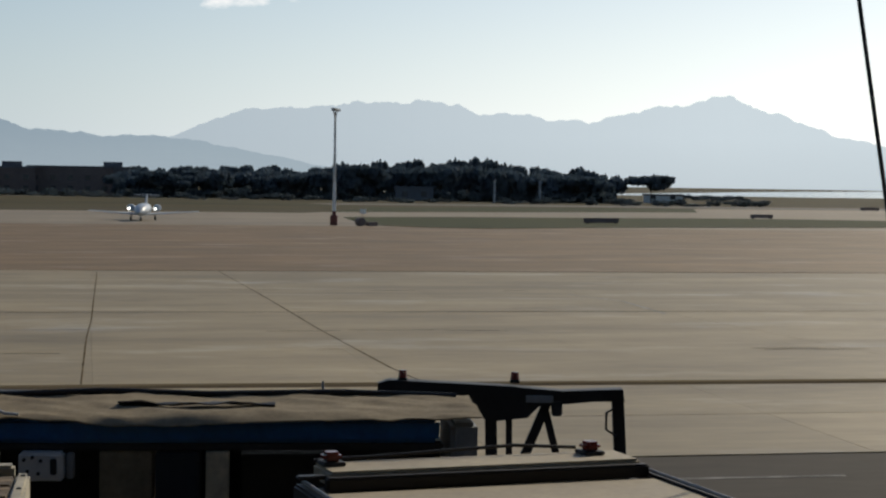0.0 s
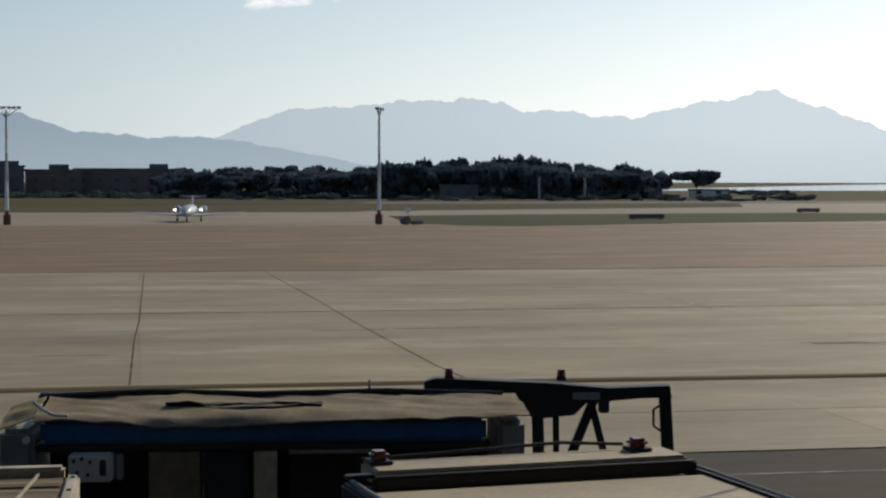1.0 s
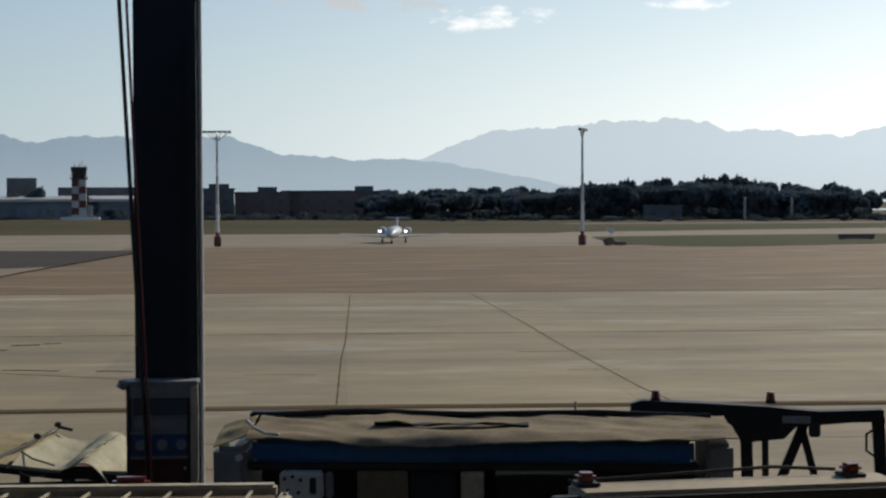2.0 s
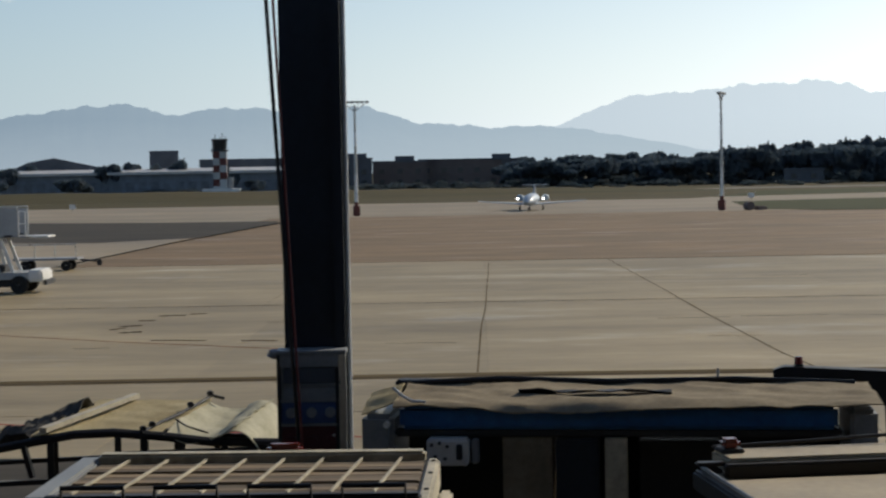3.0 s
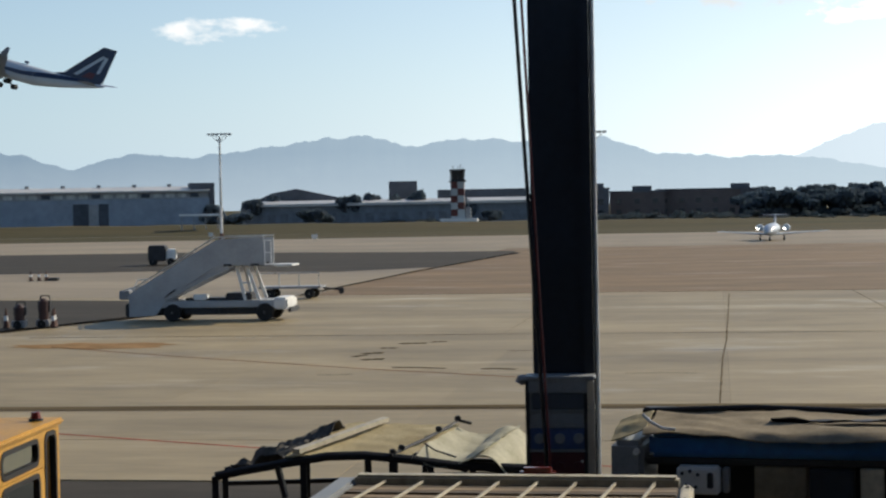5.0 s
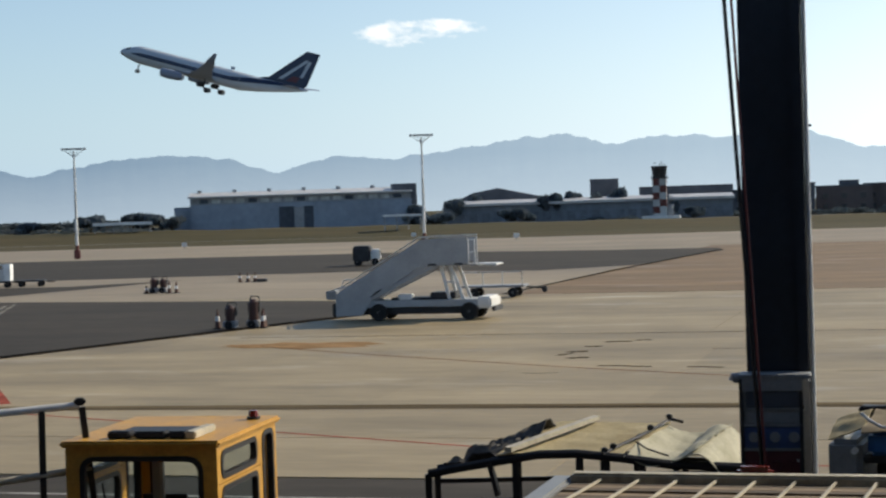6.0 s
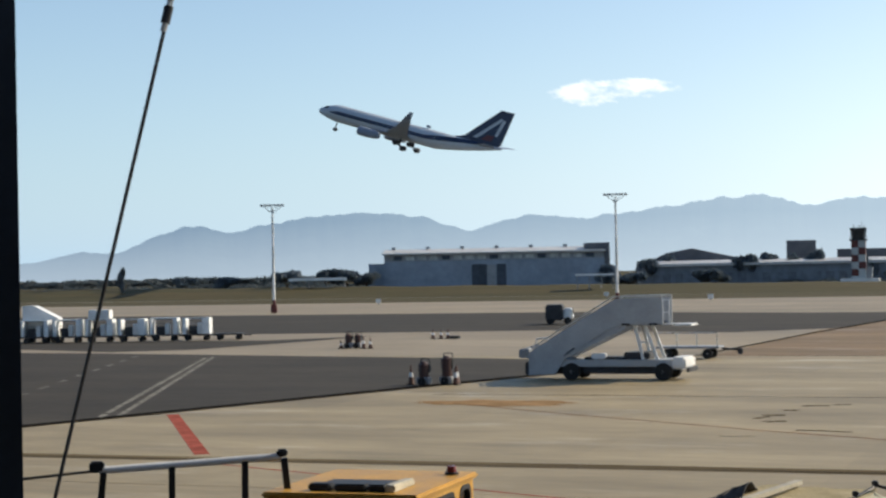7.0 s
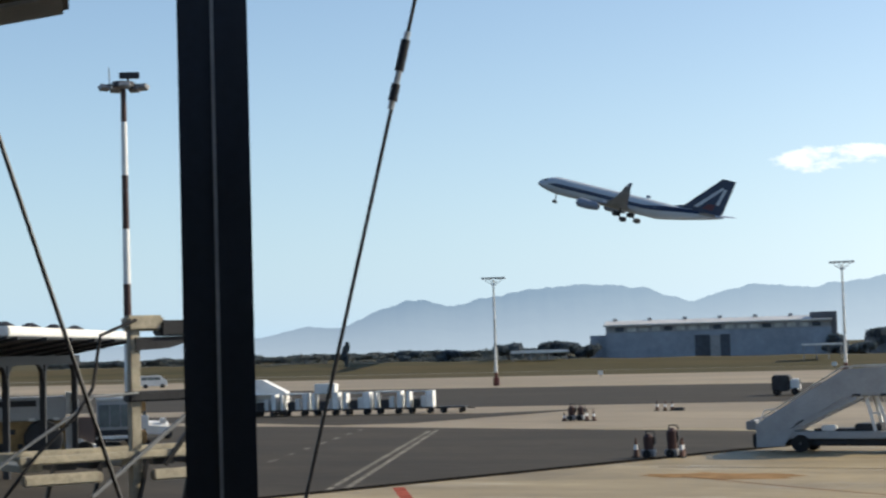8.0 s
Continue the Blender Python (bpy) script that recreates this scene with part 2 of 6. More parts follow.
for leafy in ("leaf", "bush"):  # light passing through the leaves, blued as painted haze
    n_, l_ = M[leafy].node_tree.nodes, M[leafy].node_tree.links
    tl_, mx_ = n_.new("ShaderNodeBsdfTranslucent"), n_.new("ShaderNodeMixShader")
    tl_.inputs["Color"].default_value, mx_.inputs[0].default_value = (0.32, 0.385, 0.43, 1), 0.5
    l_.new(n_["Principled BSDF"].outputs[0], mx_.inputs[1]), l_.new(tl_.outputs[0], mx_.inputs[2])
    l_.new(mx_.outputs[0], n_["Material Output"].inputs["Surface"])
# mountains glow with painted haze, stronger on the far range
M["mountain"] = painted_haze("mountain_painted_haze", (0.10, 0.12, 0.10), 0.84, (0.76, 0.93, 1.04))
M["mountain_far"] = painted_haze("far_mountain_painted_haze", (0.12, 0.13, 0.12), 0.90, (1.06, 1.20, 1.28))


# ---- mesh helpers ----
class Build:
    """Collects boxes, tubes, prisms and sheets, and links them as one mesh."""

    def __init__(self):
        self.v, self.f = [], []

    def add(self, verts, faces, m=None):
        k = len(self.v)
        self.v += [tuple(m @ Vector(p)) if m else tuple(p) for p in verts]
        self.f += [tuple(i + k for i in q) for q in faces]
        return self

    def box(self, x0, x1, y0, y1, z0, z1, m=None):
        vs = [(x, y, z) for z in (z0, z1) for y in (y0, y1) for x in (x0, x1)]
        return self.add(vs, [(0, 2, 3, 1), (4, 5, 7, 6), (0, 1, 5, 4), (1, 3, 7, 5), (3, 2, 6, 7), (2, 0, 4, 6)], m)

    def block(self, x0, x1, y0, y1, z0, z1, c=0.02, m=None):
        """A box with chamfered edges."""
        c = min(c, (x1 - x0) / 2.5, (y1 - y0) / 2.5, (z1 - z0) / 2.5)
        bm = bmesh.new()
        bmesh.ops.create_cube(bm, size=1)
        for v in bm.verts:
            v.co = Vector(((x0 + x1) / 2 + v.co.x * (x1 - x0), (y0 + y1) / 2 + v.co.y * (y1 - y0), (z0 + z1) / 2 + v.co.z * (z1 - z0)))
        bmesh.ops.bevel(bm, geom=bm.edges[:], offset=c, segments=2, affect="EDGES")
        bm.verts.index_update()
        self.add([v.co for v in bm.verts], [[v.index for v in f.verts] for f in bm.faces], m)
        bm.free()
        return self

    def tube(self, p, q, r0, r1=None, n=10, m=None):
        p, q = Vector(p), Vector(q)
        r1 = r0 if r1 is None else r1
        t = (q - p).to_track_quat("Z", "Y").to_matrix()
        vs = [e + t @ Vector((r * math.cos(6.28319 * i / n), r * math.sin(6.28319 * i / n), 0)) for e, r in ((p, r0), (q, r1)) for i in range(n)]
        fs = [(i, (i + 1) % n, n + (i + 1) % n, n + i) for i in range(n)] + [tuple(range(n))[::-1], tuple(range(n, 2 * n))]
        return self.add(vs, fs, m)

    def path(self, pts, r, n=8):
        """A bent round bar along points, as one skin."""
        pts = [Vector(p) for p in pts]
        rings = []
        for i, p in enumerate(pts):
            d = (pts[min(i + 1, len(pts) - 1)] - pts[max(i - 1, 0)]).normalized()
            s = d.cross(Vector((0.31, 0.9, 0.3))).normalized()
            u = s.cross(d)
            rings.append([p + (s * math.cos(6.28319 * k / n) + u * math.sin(6.28319 * k / n)) * r for k in range(n)])
        return self.loft(rings)

    def beam(self, p, q, w, h, m=None):
        """A bar of rectangular section, w across and h upright."""
        p, q = Vector(p), Vector(q)
        d = (q - p).normalized()
        s = d.cross(Vector((0, 0, 1)))
        s = s.normalized() if s.length > 1e-3 else Vector((1, 0, 0))
        u = s.cross(d).normalized()
        vs = [e + s * a * w / 2 + u * b * h / 2 for e in (p, q) for a, b in ((-1, -1), (1, -1), (1, 1), (-1, 1))]
        return self.add(vs, [(0, 1, 2, 3), (7, 6, 5, 4), (0, 4, 5, 1), (1, 5, 6, 2), (2, 6, 7, 3), (3, 7, 4, 0)], m)

    def prism(self, poly, d0, d1, axis="y", m=None):
        """A flat outline given a thickness along an axis."""
        n = len(poly)
        at = {"y": lambda a, b, d: (a, d, b), "x": lambda a, b, d: (d, a, b), "z": lambda a, b, d: (a, b, d)}[axis]
        vs = [at(a, b, d) for d in (d0, d1) for a, b in poly]
        return self.add(vs, [tuple(range(n)), tuple(range(n, 2 * n))[::-1]] + [(i, n + i, n + (i + 1) % n, (i + 1) % n) for i in range(n)], m)

    def loft(self, rings, m=None, caps=True):
        n, k = len(rings[0]), len(rings)
        vs = [p for r in rings for p in r]
        fs = [(j * n + i, j * n + (i + 1) % n, (j + 1) * n + (i + 1) % n, (j + 1) * n + i) for j in range(k - 1) for i in range(n)]
        if caps:
            fs += [tuple(range(n))[::-1], tuple(range((k - 1) * n, k * n))]
        return self.add(vs, fs, m)

    def sheet(self, rows):
        n, k = len(rows[0]), len(rows)
        return self.add([p for r in rows for p in r], [(j * n + i, j * n + i + 1, (j + 1) * n + i + 1, (j + 1) * n + i) for j in range(k - 1) for i in range(n - 1)])

    def mesh(self, name, mat, smooth=False):
        me = bpy.data.meshes.new(name)
        me.from_pydata(self.v, [], self.f)
        bm = bmesh.new()
        bm.from_mesh(me)
        bmesh.ops.recalc_face_normals(bm, faces=bm.faces)
        bm.to_mesh(me)
        bm.free()
        if smooth:
            for p in me.polygons:
                p.use_smooth = True
            me.set_sharp_from_angle(angle=radians(40))
        me.materials.append(mat)
        return me

    def part(self, name, mat, parent=None, label="", smooth=False):
        ob = new(name, self.mesh(name, mat, smooth))
        if parent:
            ob.parent = parent
        if label:
            tagged(ob, label)
        return ob


def thing(name, m, label, category, group="", kind=""):
    ob = new(name)
    ob.matrix_world = m
    return tagged(ob, label, category, group, kind)


def polar(az, d, z=0.0):
    """A place d metres off, az degrees to the left of +y."""
    return Vector((-d * math.sin(radians(az)), d * math.cos(radians(az)), z))


def flat(name, poly, z, mat, label, category, kind="structure", thick=0.0):
    b = Build()
    b.prism(poly, z - thick, z, "z") if thick else b.add([(x, y, z) for x, y in poly], [tuple(range(len(poly)))])
    return tagged(b.part(name, mat), label, category, kind=kind)


# ---- ground ----
flat("ground", [(-4900, -1500), (4900, -1500), (4900, 4900), (-4900, 4900)], -0.12, M["grass"], "flat dry airfield grass reaching the horizon", "ground")
flat("apron", [(-420, -60), (420, -60), (420, 287), (-420, 287)], -0.06, M["joint"], "dark joint bed under the apron concrete", "apron")
flat("water", [(230, 850), (560, 880), (2400, 1300), (3300, 3000), (1500, 3000), (700, 1700)], -0.05, M["water"], "bright lagoon water beyond the airfield", "water")

# unseen terminal wall and canopy, added to keep sky light off the near things
M["terminal"] = material("terminal_facade", (0.36, 0.35, 0.34), 0.6, var=0.15, scale=4, fine=3, bump=0.1)
tb = Build()
tb.box(-90, 90, -6.0, -5.4, -0.1, 13)
tagged(tb.part("wall_terminal", M["terminal"]), "plain unseen terminal wall, added behind the viewing place to block sky light", "wall", kind="structure")
tb = Build()
tb.box(-60, 60, -5.4, 8.0, 9.78, 10.2)
tagged(tb.part("canopy_roof", M["terminal"]), "plain dark unseen canopy, added over the viewing place to block sky light", "roof", kind="structure")
# near service road, taxi roads and strips, laid flush and butted on the apron
road = flat("road", [(-420, -60), (420, -60), (420, 33.5), (-420, 33.5)], -0.02, M["asphalt"], "grey asphalt service road along the apron", "road")
flat("taxi_road", [(-29.5, 86), (-33, 99.5), (-70, 107), (-420, 150), (-420, 33.5), (-46, 33.5)], 0.012, M["asphalt"], "dark asphalt stand surface with a tar-sealed edge", "asphalt")
flat("taxi_strip", [(-50, 147), (-31.5, 140.5), (-24.6, 148), (-21.2, 185), (-23, 194), (-36, 196), (-67, 208), (-420, 212), (-420, 117), (-100, 137)], 0.012, M["asphalt"], "dark asphalt taxi strip crossing the apron", "asphalt")
flat("taxi_wedge", [(-61.8, 136.2), (-68.2, 128.2), (-83.4, 126.4), (-180, 119), (-180, 118), (-83, 113.5), (-71, 109.0), (-66.4, 112.2), (-64.2, 122.5)], 0.016, M["asphalt"], "dark tapering asphalt strip under the baggage carts", "asphalt")
flat("edge_seal", [(-46.2, 33.6), (-45.4, 33.6), (-28.7, 86), (-29.7, 86.1)], 0.022, M["tar"], "black tar seal between asphalt and concrete", "seal")
flat("edge_seal", [(-26.0, 104), (-25.6, 104), (-24.55, 137), (-24.95, 137)], 0.02, M["tar"], "black tar seal across the concrete", "seal")
flat("edge_seal", [(-24.95, 137), (-24.55, 137), (-21.4, 187), (-22.1, 187)], 0.02, M["tar"], "black tar seal between asphalt and concrete", "seal")
for z0, (v0, v1), (u0, u1), mat, name, label in (
        (0.0, (103.6, 206), (-25.1, 330), "old_slab", "old_concrete_field", "older brownish concrete slabs on the apron"),
        (0.0, (206.1, 286.5), (-380, 330), "pale_slab", "pale_concrete_field", "pale sunlit concrete strip along the grass"),
        (0.0, (103.6, 206), (-380, -25.2), "pale_slab", "pale_concrete_field", "pale concrete between two asphalt strips")):
    b, s = Build(), 8.0
    nu, nv = round((u1 - u0) / s), max(1, round((v1 - v0) / s))
    s = (u1 - u0) / nu
    for i in range(nu):
        for j in range(nv):
            a0, b0 = u0 + i * s, v0 + j * (v1 - v0) / nv
            b.box(a0 + 0.003, a0 + s - 0.003, b0 + 0.004, b0 + (v1 - v0) / nv - 0.004, -0.05, z0)
    tagged(b.part(name, M[mat]), label, "concrete", kind="stuff")

# markings
def line(name, pts, w, mat, label, z=0.014):
    b = Build()
    for (x0, y0), (x1, y1) in zip(pts, pts[1:]):
        d = Vector((x1 - x0, y1 - y0, 0)).normalized()
        n = Vector((-d.y, d.x, 0)) * w / 2
        p, q = Vector((x0, y0, z)), Vector((x1, y1, z))
        b.add([p - n, q - n, q + n, p + n], [(0, 1, 2, 3)])
    return tagged(b.part(name, M[mat]), label, "marking", kind="structure")


line("road_line", [(-60, 31.6), (14.1, 30.9)], 0.16, "white_line", "solid white line on the service road", -0.012)
line("red_marking", [(-36.4, 59.7), (-27.4, 46.4)], 0.48, "red_line", "broad worn red stripe on the concrete", 0.005)
line("red_edge_line", [(-27.2, 45.0), (-26, 44.3), (-10.6, 38.1), (4, 33.6)], 0.13, "red_line", "thin red boundary line on the concrete", 0.005)
line("faded_line", [(-27, 66.5), (-20, 61.7), (-12.5, 57), (-5.7, 53.4)], 0.2, "thin_red", "faded reddish guide line on the concrete", 0.005)
line("stand_line", [(-38.6, 57.9), (-58.6, 101)], 0.26, "faint_white", "double white line on the asphalt stand", 0.017)
line("stand_line", [(-38.05, 58.3), (-58.75, 102.4)], 0.26, "faint_white", "double white line on the asphalt stand", 0.017)
for i in range(8):
    line("dash", [(-49.5 - 2.15 * i, 67.5 + 4.85 * i), (-50.3 - 2.15 * i, 69.4 + 4.85 * i)], 0.28, "faint_white", "short white dash on the asphalt", 0.017)
line("taxi_line", [(-14, 200), (40, 175), (120, 160)], 0.2, "thin_red", "faded line across the old concrete", 0.006)
line("pale_tick", [(23.2, 83.0), (24.5, 78.2), (24.0, 70.4)], 0.16, "white_line", "short pale marking on the concrete", 0.005)


def stain(name, x, y, rx, ry, mat, label, seed, z=0.005, turn=0.0):
    rnd = random.Random(seed)
    k = [rnd.uniform(0.72, 1.15) for _ in range(22)]
    pts = []
    for i in range(22):
        a = 6.28319 * i / 22
        px, py = rx * k[i] * math.cos(a), ry * k[i] * math.sin(a)
        pts.append((x + px * math.cos(turn) - py * math.sin(turn), y + px * math.sin(turn) + py * math.cos(turn)))
    return flat(name, pts, z, M[mat], label, "stain")


stain("rust_patch", -25.2, 67.0, 3.6, 1.7, "rust_stain", "rust-brown stain on the concrete", 3)
# tyre rubber along the stand edge, and curved scuffs
line("tyre_track", [(-60, 44.6), (-30, 45.2), (0, 46.2), (60, 45.2)], 1.0, "track", "dark tyre track along the apron", 0.006)
line("tyre_track", [(-60, 44.4), (-30, 45.0), (0, 46.0), (60, 45.0)], 0.42, "rubber_mark", "dark tyre track along the apron", 0.009)
for i, (x0, y0, x1, y1, w_s) in enumerate(((-13.3, 62.5, -12.6, 62.8, 0.5), (-12.8, 60.0, -12.1, 60.3, 0.5), (-13.1, 64.9, -12.5, 64.9, 0.4), (-12.7, 66.9, -11.7, 67.2, 0.45), (-11.6, 67.6, -11.0, 67.8, 0.4),
                                            (-11.2, 57.2, -9.3, 56.8, 0.3), (-8.1, 56.6, -6.9, 56.4, 0.3), (-13.4, 61.2, -13.0, 62.0, 0.3))):
    line("tyre_scuff", [(x0, y0), (0.6 * x0 + 0.4 * x1, 0.5 * (y0 + y1) + 0.15), (x1, y1)], w_s, "rubber_mark", "short black tyre scuff on the concrete", 0.006)
for v, w in ((71.4, 0.2), (103.5, 0.4)):
    line("joint_seal", [(-30 if v < 100 else -22, v), (120, v + 1)], w, "rubber_mark", "dark sealed joint across the apron", 0.006)
for pts_j, w in (([(-0.3, 46.8), (-0.18, 60), (0.0, 68), (0.35, 101)], 0.05), ([(8.85, 47), (8.6, 50.4), (8.2, 64), (8.0, 78), (7.45, 103)], 0.06), ([(24.3, 70), (25.6, 52), (26.2, 47)], 0.017), ([(-9.0, 103), (-9.2, 72)], 0.017)):
    line("joint_seal", pts_j, w, "joint_tar", "dark sealed joint running out over the apron", 0.006)

rq = random.Random(31)
for i in range(22):
    x_, y_, l_q = rq.uniform(-14, 48), rq.choice((54.5, 56.0, 63.0, 86.0)) + rq.uniform(-0.6, 0.6), rq.uniform(0.8, 3.2)
    line("tyre_scuff", [(x_, y_), (x_ + l_q * 0.5, y_ + rq.uniform(-0.1, 0.1)), (x_ + l_q, y_ + rq.uniform(-0.15, 0.15))], rq.uniform(0.06, 0.16), "rubber_mark", "short dark scuff worn into the concrete", 0.006)

# low grass bank between the apron and the airfield buildings
bank = []
for k_ in range(9):
    row_ = []
    for i_ in range(61):
        x_ = -430 + 495 * i_ / 60
        top_ = float(np.interp(-x_ / 385.0, (-0.16, -0.06, 0.0, 0.36, 0.75, 1.1), (0.0, 1.0, 1.3, 1.95, 2.8, 3.0)))
        rise_ = (0, 0.12, 0.33, 0.58, 0.8, 0.95, 1.0, 0.75, 0)[k_]
        row_.append((x_, 340 + 7.2 * k_ - 0.02 * x_, -0.14 + top_ * rise_ * (1 + 0.06 * math.sin(i_ * 1.9 + k_)) + (0.03 if 0 < k_ < 8 else 0)))
    bank.append(row_)
tagged(Build().sheet(bank).part("grass_bank", M["grass"], smooth=True), "low bank of dry green-brown airfield grass", "grass", kind="structure")

# far grass islands and runway strips
flat("grass_island", [(33.4, 212.5), (40, 203), (46, 200.5), (75, 213.5), (107, 222), (330, 268), (330, 300), (130, 268), (109, 274), (55, 263), (37, 255)], 0.05, M["green_grass"], "dry green-brown grass island beyond the apron", "grass", thick=0.1)
flat("grass_island", [(40, 296), (121, 334), (138, 384), (57, 349)], 0.05, M["green_grass"], "long green-brown grass island beyond a taxiway", "grass", thick=0.1)
flat("taxiway", [(24, 262), (37, 256), (55, 264), (109, 275), (130, 269), (330, 301), (330, 420), (160, 390), (136, 384), (120, 336), (40, 297)], 0.02, M["pale_slab"], "pale sunlit taxiway between the grass islands", "taxiway")
flat("runway", [(-420, 336), (420, 352), (420, 366), (-420, 350)], -0.09, M["runway"], "pale runway strip between the grass", "runway")
flat("runway", [(40, 395), (520, 440), (520, 470), (60, 420)], -0.09, M["runway"], "pale taxiway strip between the grass", "runway")


def crest_at(az, summits):
    """Crest line over summits and saddles (azimuth, elevation), rounded a little."""
    pts = sorted(summits)
    xs_, es_ = [q[0] for q in pts], [q[1] for q in pts]
    return sum(float(np.interp(az + d, xs_, es_)) for d in (-0.25, -0.1, 0.0, 0.1, 0.25)) / 5


def ridge(name, peaks, az0, az1, d0, mat, label, seed):
    """A mountain range of overlapping summits, with spurs running down towards the plain."""
    rows, n = [], int((az1 - az0) / 0.09)
    for j in range(26):
        s = j / 25.0
        row = []
        for i in range(n + 1):
            az = az0 + (az1 - az0) * i / n
            crest = crest_at(az, peaks)
            rough = noise.fractal(Vector((az * 1.3 + seed, 0.3, 0.0)), 0.7, 2.1, 7) * 0.06 * crest
            spur = noise.fractal(Vector((az * 0.55 + seed, s * 3.0, 4.0)), 0.8, 2.0, 5)
            d = d0 + 900 * s
            shape = min(1.0, s ** 0.8 * (1 + 0.25 * spur * (1 - s)))
            row.append(polar(az, d, -2 + d * math.tan(radians((crest + 0.05 + rough) * max(0.0, shape)))))
        rows.append(row)
    rows.append([polar(az0 + (az1 - az0) * i / n, d0 + 1100, -5) for i in range(n + 1)])
    return tagged(Build().sheet(rows).part(name, M[mat], smooth=True), label, "mountains", kind="structure")


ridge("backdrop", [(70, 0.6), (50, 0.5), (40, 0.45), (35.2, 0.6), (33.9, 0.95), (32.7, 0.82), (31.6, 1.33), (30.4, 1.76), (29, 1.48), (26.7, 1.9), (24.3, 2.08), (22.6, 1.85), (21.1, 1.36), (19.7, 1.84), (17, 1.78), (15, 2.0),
                   (13.8, 2.2), (11.5, 2.37), (10.0, 1.95), (8.2, 2.28), (6.6, 2.05), (5, 2.12), (3.8, 2.25), (1.8, 1.55), (0.3, 1.43), (-2.8, 1.42), (-5, 1.0), (-8, 0.5)], -9, 80, 3000, "mountain", "blue-grey mountain range with painted haze", 5)
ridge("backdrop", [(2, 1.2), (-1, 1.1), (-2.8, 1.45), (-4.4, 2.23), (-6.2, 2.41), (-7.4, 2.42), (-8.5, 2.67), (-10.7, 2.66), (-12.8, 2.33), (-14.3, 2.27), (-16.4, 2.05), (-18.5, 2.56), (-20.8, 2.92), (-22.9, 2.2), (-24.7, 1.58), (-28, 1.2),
                   (-40, 0.9), (-60, 0.7)], -75, 3, 3700, "mountain_far", "pale mountain range with painted haze towards the light", 21)


# ---- airfield buildings ----
def place(az, d, turn=0.0, z=-0.12):
    p = polar(az, d, z)
    return pose(p.x, p.y, p.z, 0, 0, turn)


# hangar: pale roof, window band, two dark doors, taller stair block
hg = thing("hangar", pose(-182.5, 400, -0.12, 0, 0, 21.5), "long blue-grey aircraft hangar with a pale roof", "hangar")
L, H0, H1 = 60.0, 8.2, 10.6
Build().box(4, L, 0, 32, 0, H0).part("wall", M["hangar_wall"], hg)
Build().box(4.1, L - 0.1, 0.6, 31.5, H0, H1 - 0.6).part("clerestory_wall", M["grey_paint"], hg)
Build().prism([(-0.6, H1 - 0.7), (-0.6, H1 - 0.3), (16, H1 + 0.9), (32.6, H1 - 0.3), (32.6, H1 - 0.7)], 3.6, L + 0.2, "x").part("roof", M["hangar_roof"], hg, "pale metal roof")
Build().block(0, 3.98, 2, 28, 0, H0 - 0.4).part("annex", M["hangar_wall"], hg)
Build().block(L - 4.5, L + 1.5, 1.5, 10, 0.2, H1 + 1.5).part("stair_block", M["block_wall_dark"], hg, "taller dark block at the end of the hangar")
Build().block(30.2, 32.5, -0.1, 0.4, 0, 7.0, 0.04).part("door", M["grey_paint"], hg, "grey middle door leaf")
for x0, x1 in ((26.3, 30.1), (32.6, 35.0)):
    Build().block(x0, x1, -0.12, 0.4, 0, 7.2, 0.04).part("door", M["hangar_dark"], hg, "dark sliding door")
for i in range(17):
    x = 6.5 + i * 3.05
    Build().box(x, x + 2.1, 0.45, 0.62, H0 + 0.35, H1 - 1.0).part("window", M["hangar_pane"] if i % 4 else M["hangar_dark"], hg)
for i in range(7):
    Build().block(5.5 + i * 9, 6.5 + i * 9, 14, 15.5, H1 + 0.7, H1 + 1.5).part("roof_vent", M["grey_paint"], hg)
for i in range(20):
    x = 4.3 + i * 2.88
    if not 25 < x < 36:
        Build().box(x, x + 0.18, -0.1, 0, 0, H0).part("rib", M["hangar_wall"], hg)

# low open canopy by the hangar
cp = thing("canopy", place(17.03, 378, 20), "low white flat canopy on thin posts", "canopy")
Build().block(-4.2, 4.2, 0, 5, 4.0, 4.4).part("roof", M["white_paint"], cp)
for x in (-3.9, -1.3, 1.3, 3.9):
    Build().tube((x, 1, 0), (x, 1, 4.1), 0.12).part("post", M["grey_paint"], cp)
cp = thing("canopy", place(26.2, 420, 25), "low white flat canopy on thin posts", "canopy")
Build().block(-7, 7, 0, 5, 3.9, 4.6).part("roof", M["white_paint"], cp)
for x in (-6.5, -2.2, 2.2, 6.5):
    Build().tube((x, 1, 0), (x, 1, 4.0), 0.14).part("post", M["grey_paint"], cp)

# long workshop shed with a pale roof band
sh = thing("workshop_shed", pose(-127, 452, -0.12, 0, 0, 10.5), "long low grey workshop shed with pale roof edge", "shed")
Build().box(0, 78, 0, 18, 0, 5.6).part("wall", M["shed_wall"], sh)
Build().prism([(-1, 5.6), (-1, 6.3), (9, 7.2), (19, 6.3), (19, 5.6)], 5, 78.5, "x").part("roof", M["hangar_roof"], sh, "pale metal roof edge")
Build().prism([(0, 0), (0, 6.2), (7, 9.4), (14, 10.6), (24, 8.4), (30, 7.0), (30, 0)], 19, 36).part("gable", M["block_wall_dark"], sh, "dark gabled hall behind")
for i in range(22):
    Build().box(4 + i * 3.3, 6.2 + i * 3.3, -0.15, 0, 1.2, 3.6).part("window", M["shed_pane"], sh)
Build().block(40, 48, 22, 34, 0, 12.2).part("block", M["block_wall_dark"], sh)
Build().block(54, 80, 24, 34, 0, 9.6).part("block", M["block_wall_dark"], sh)

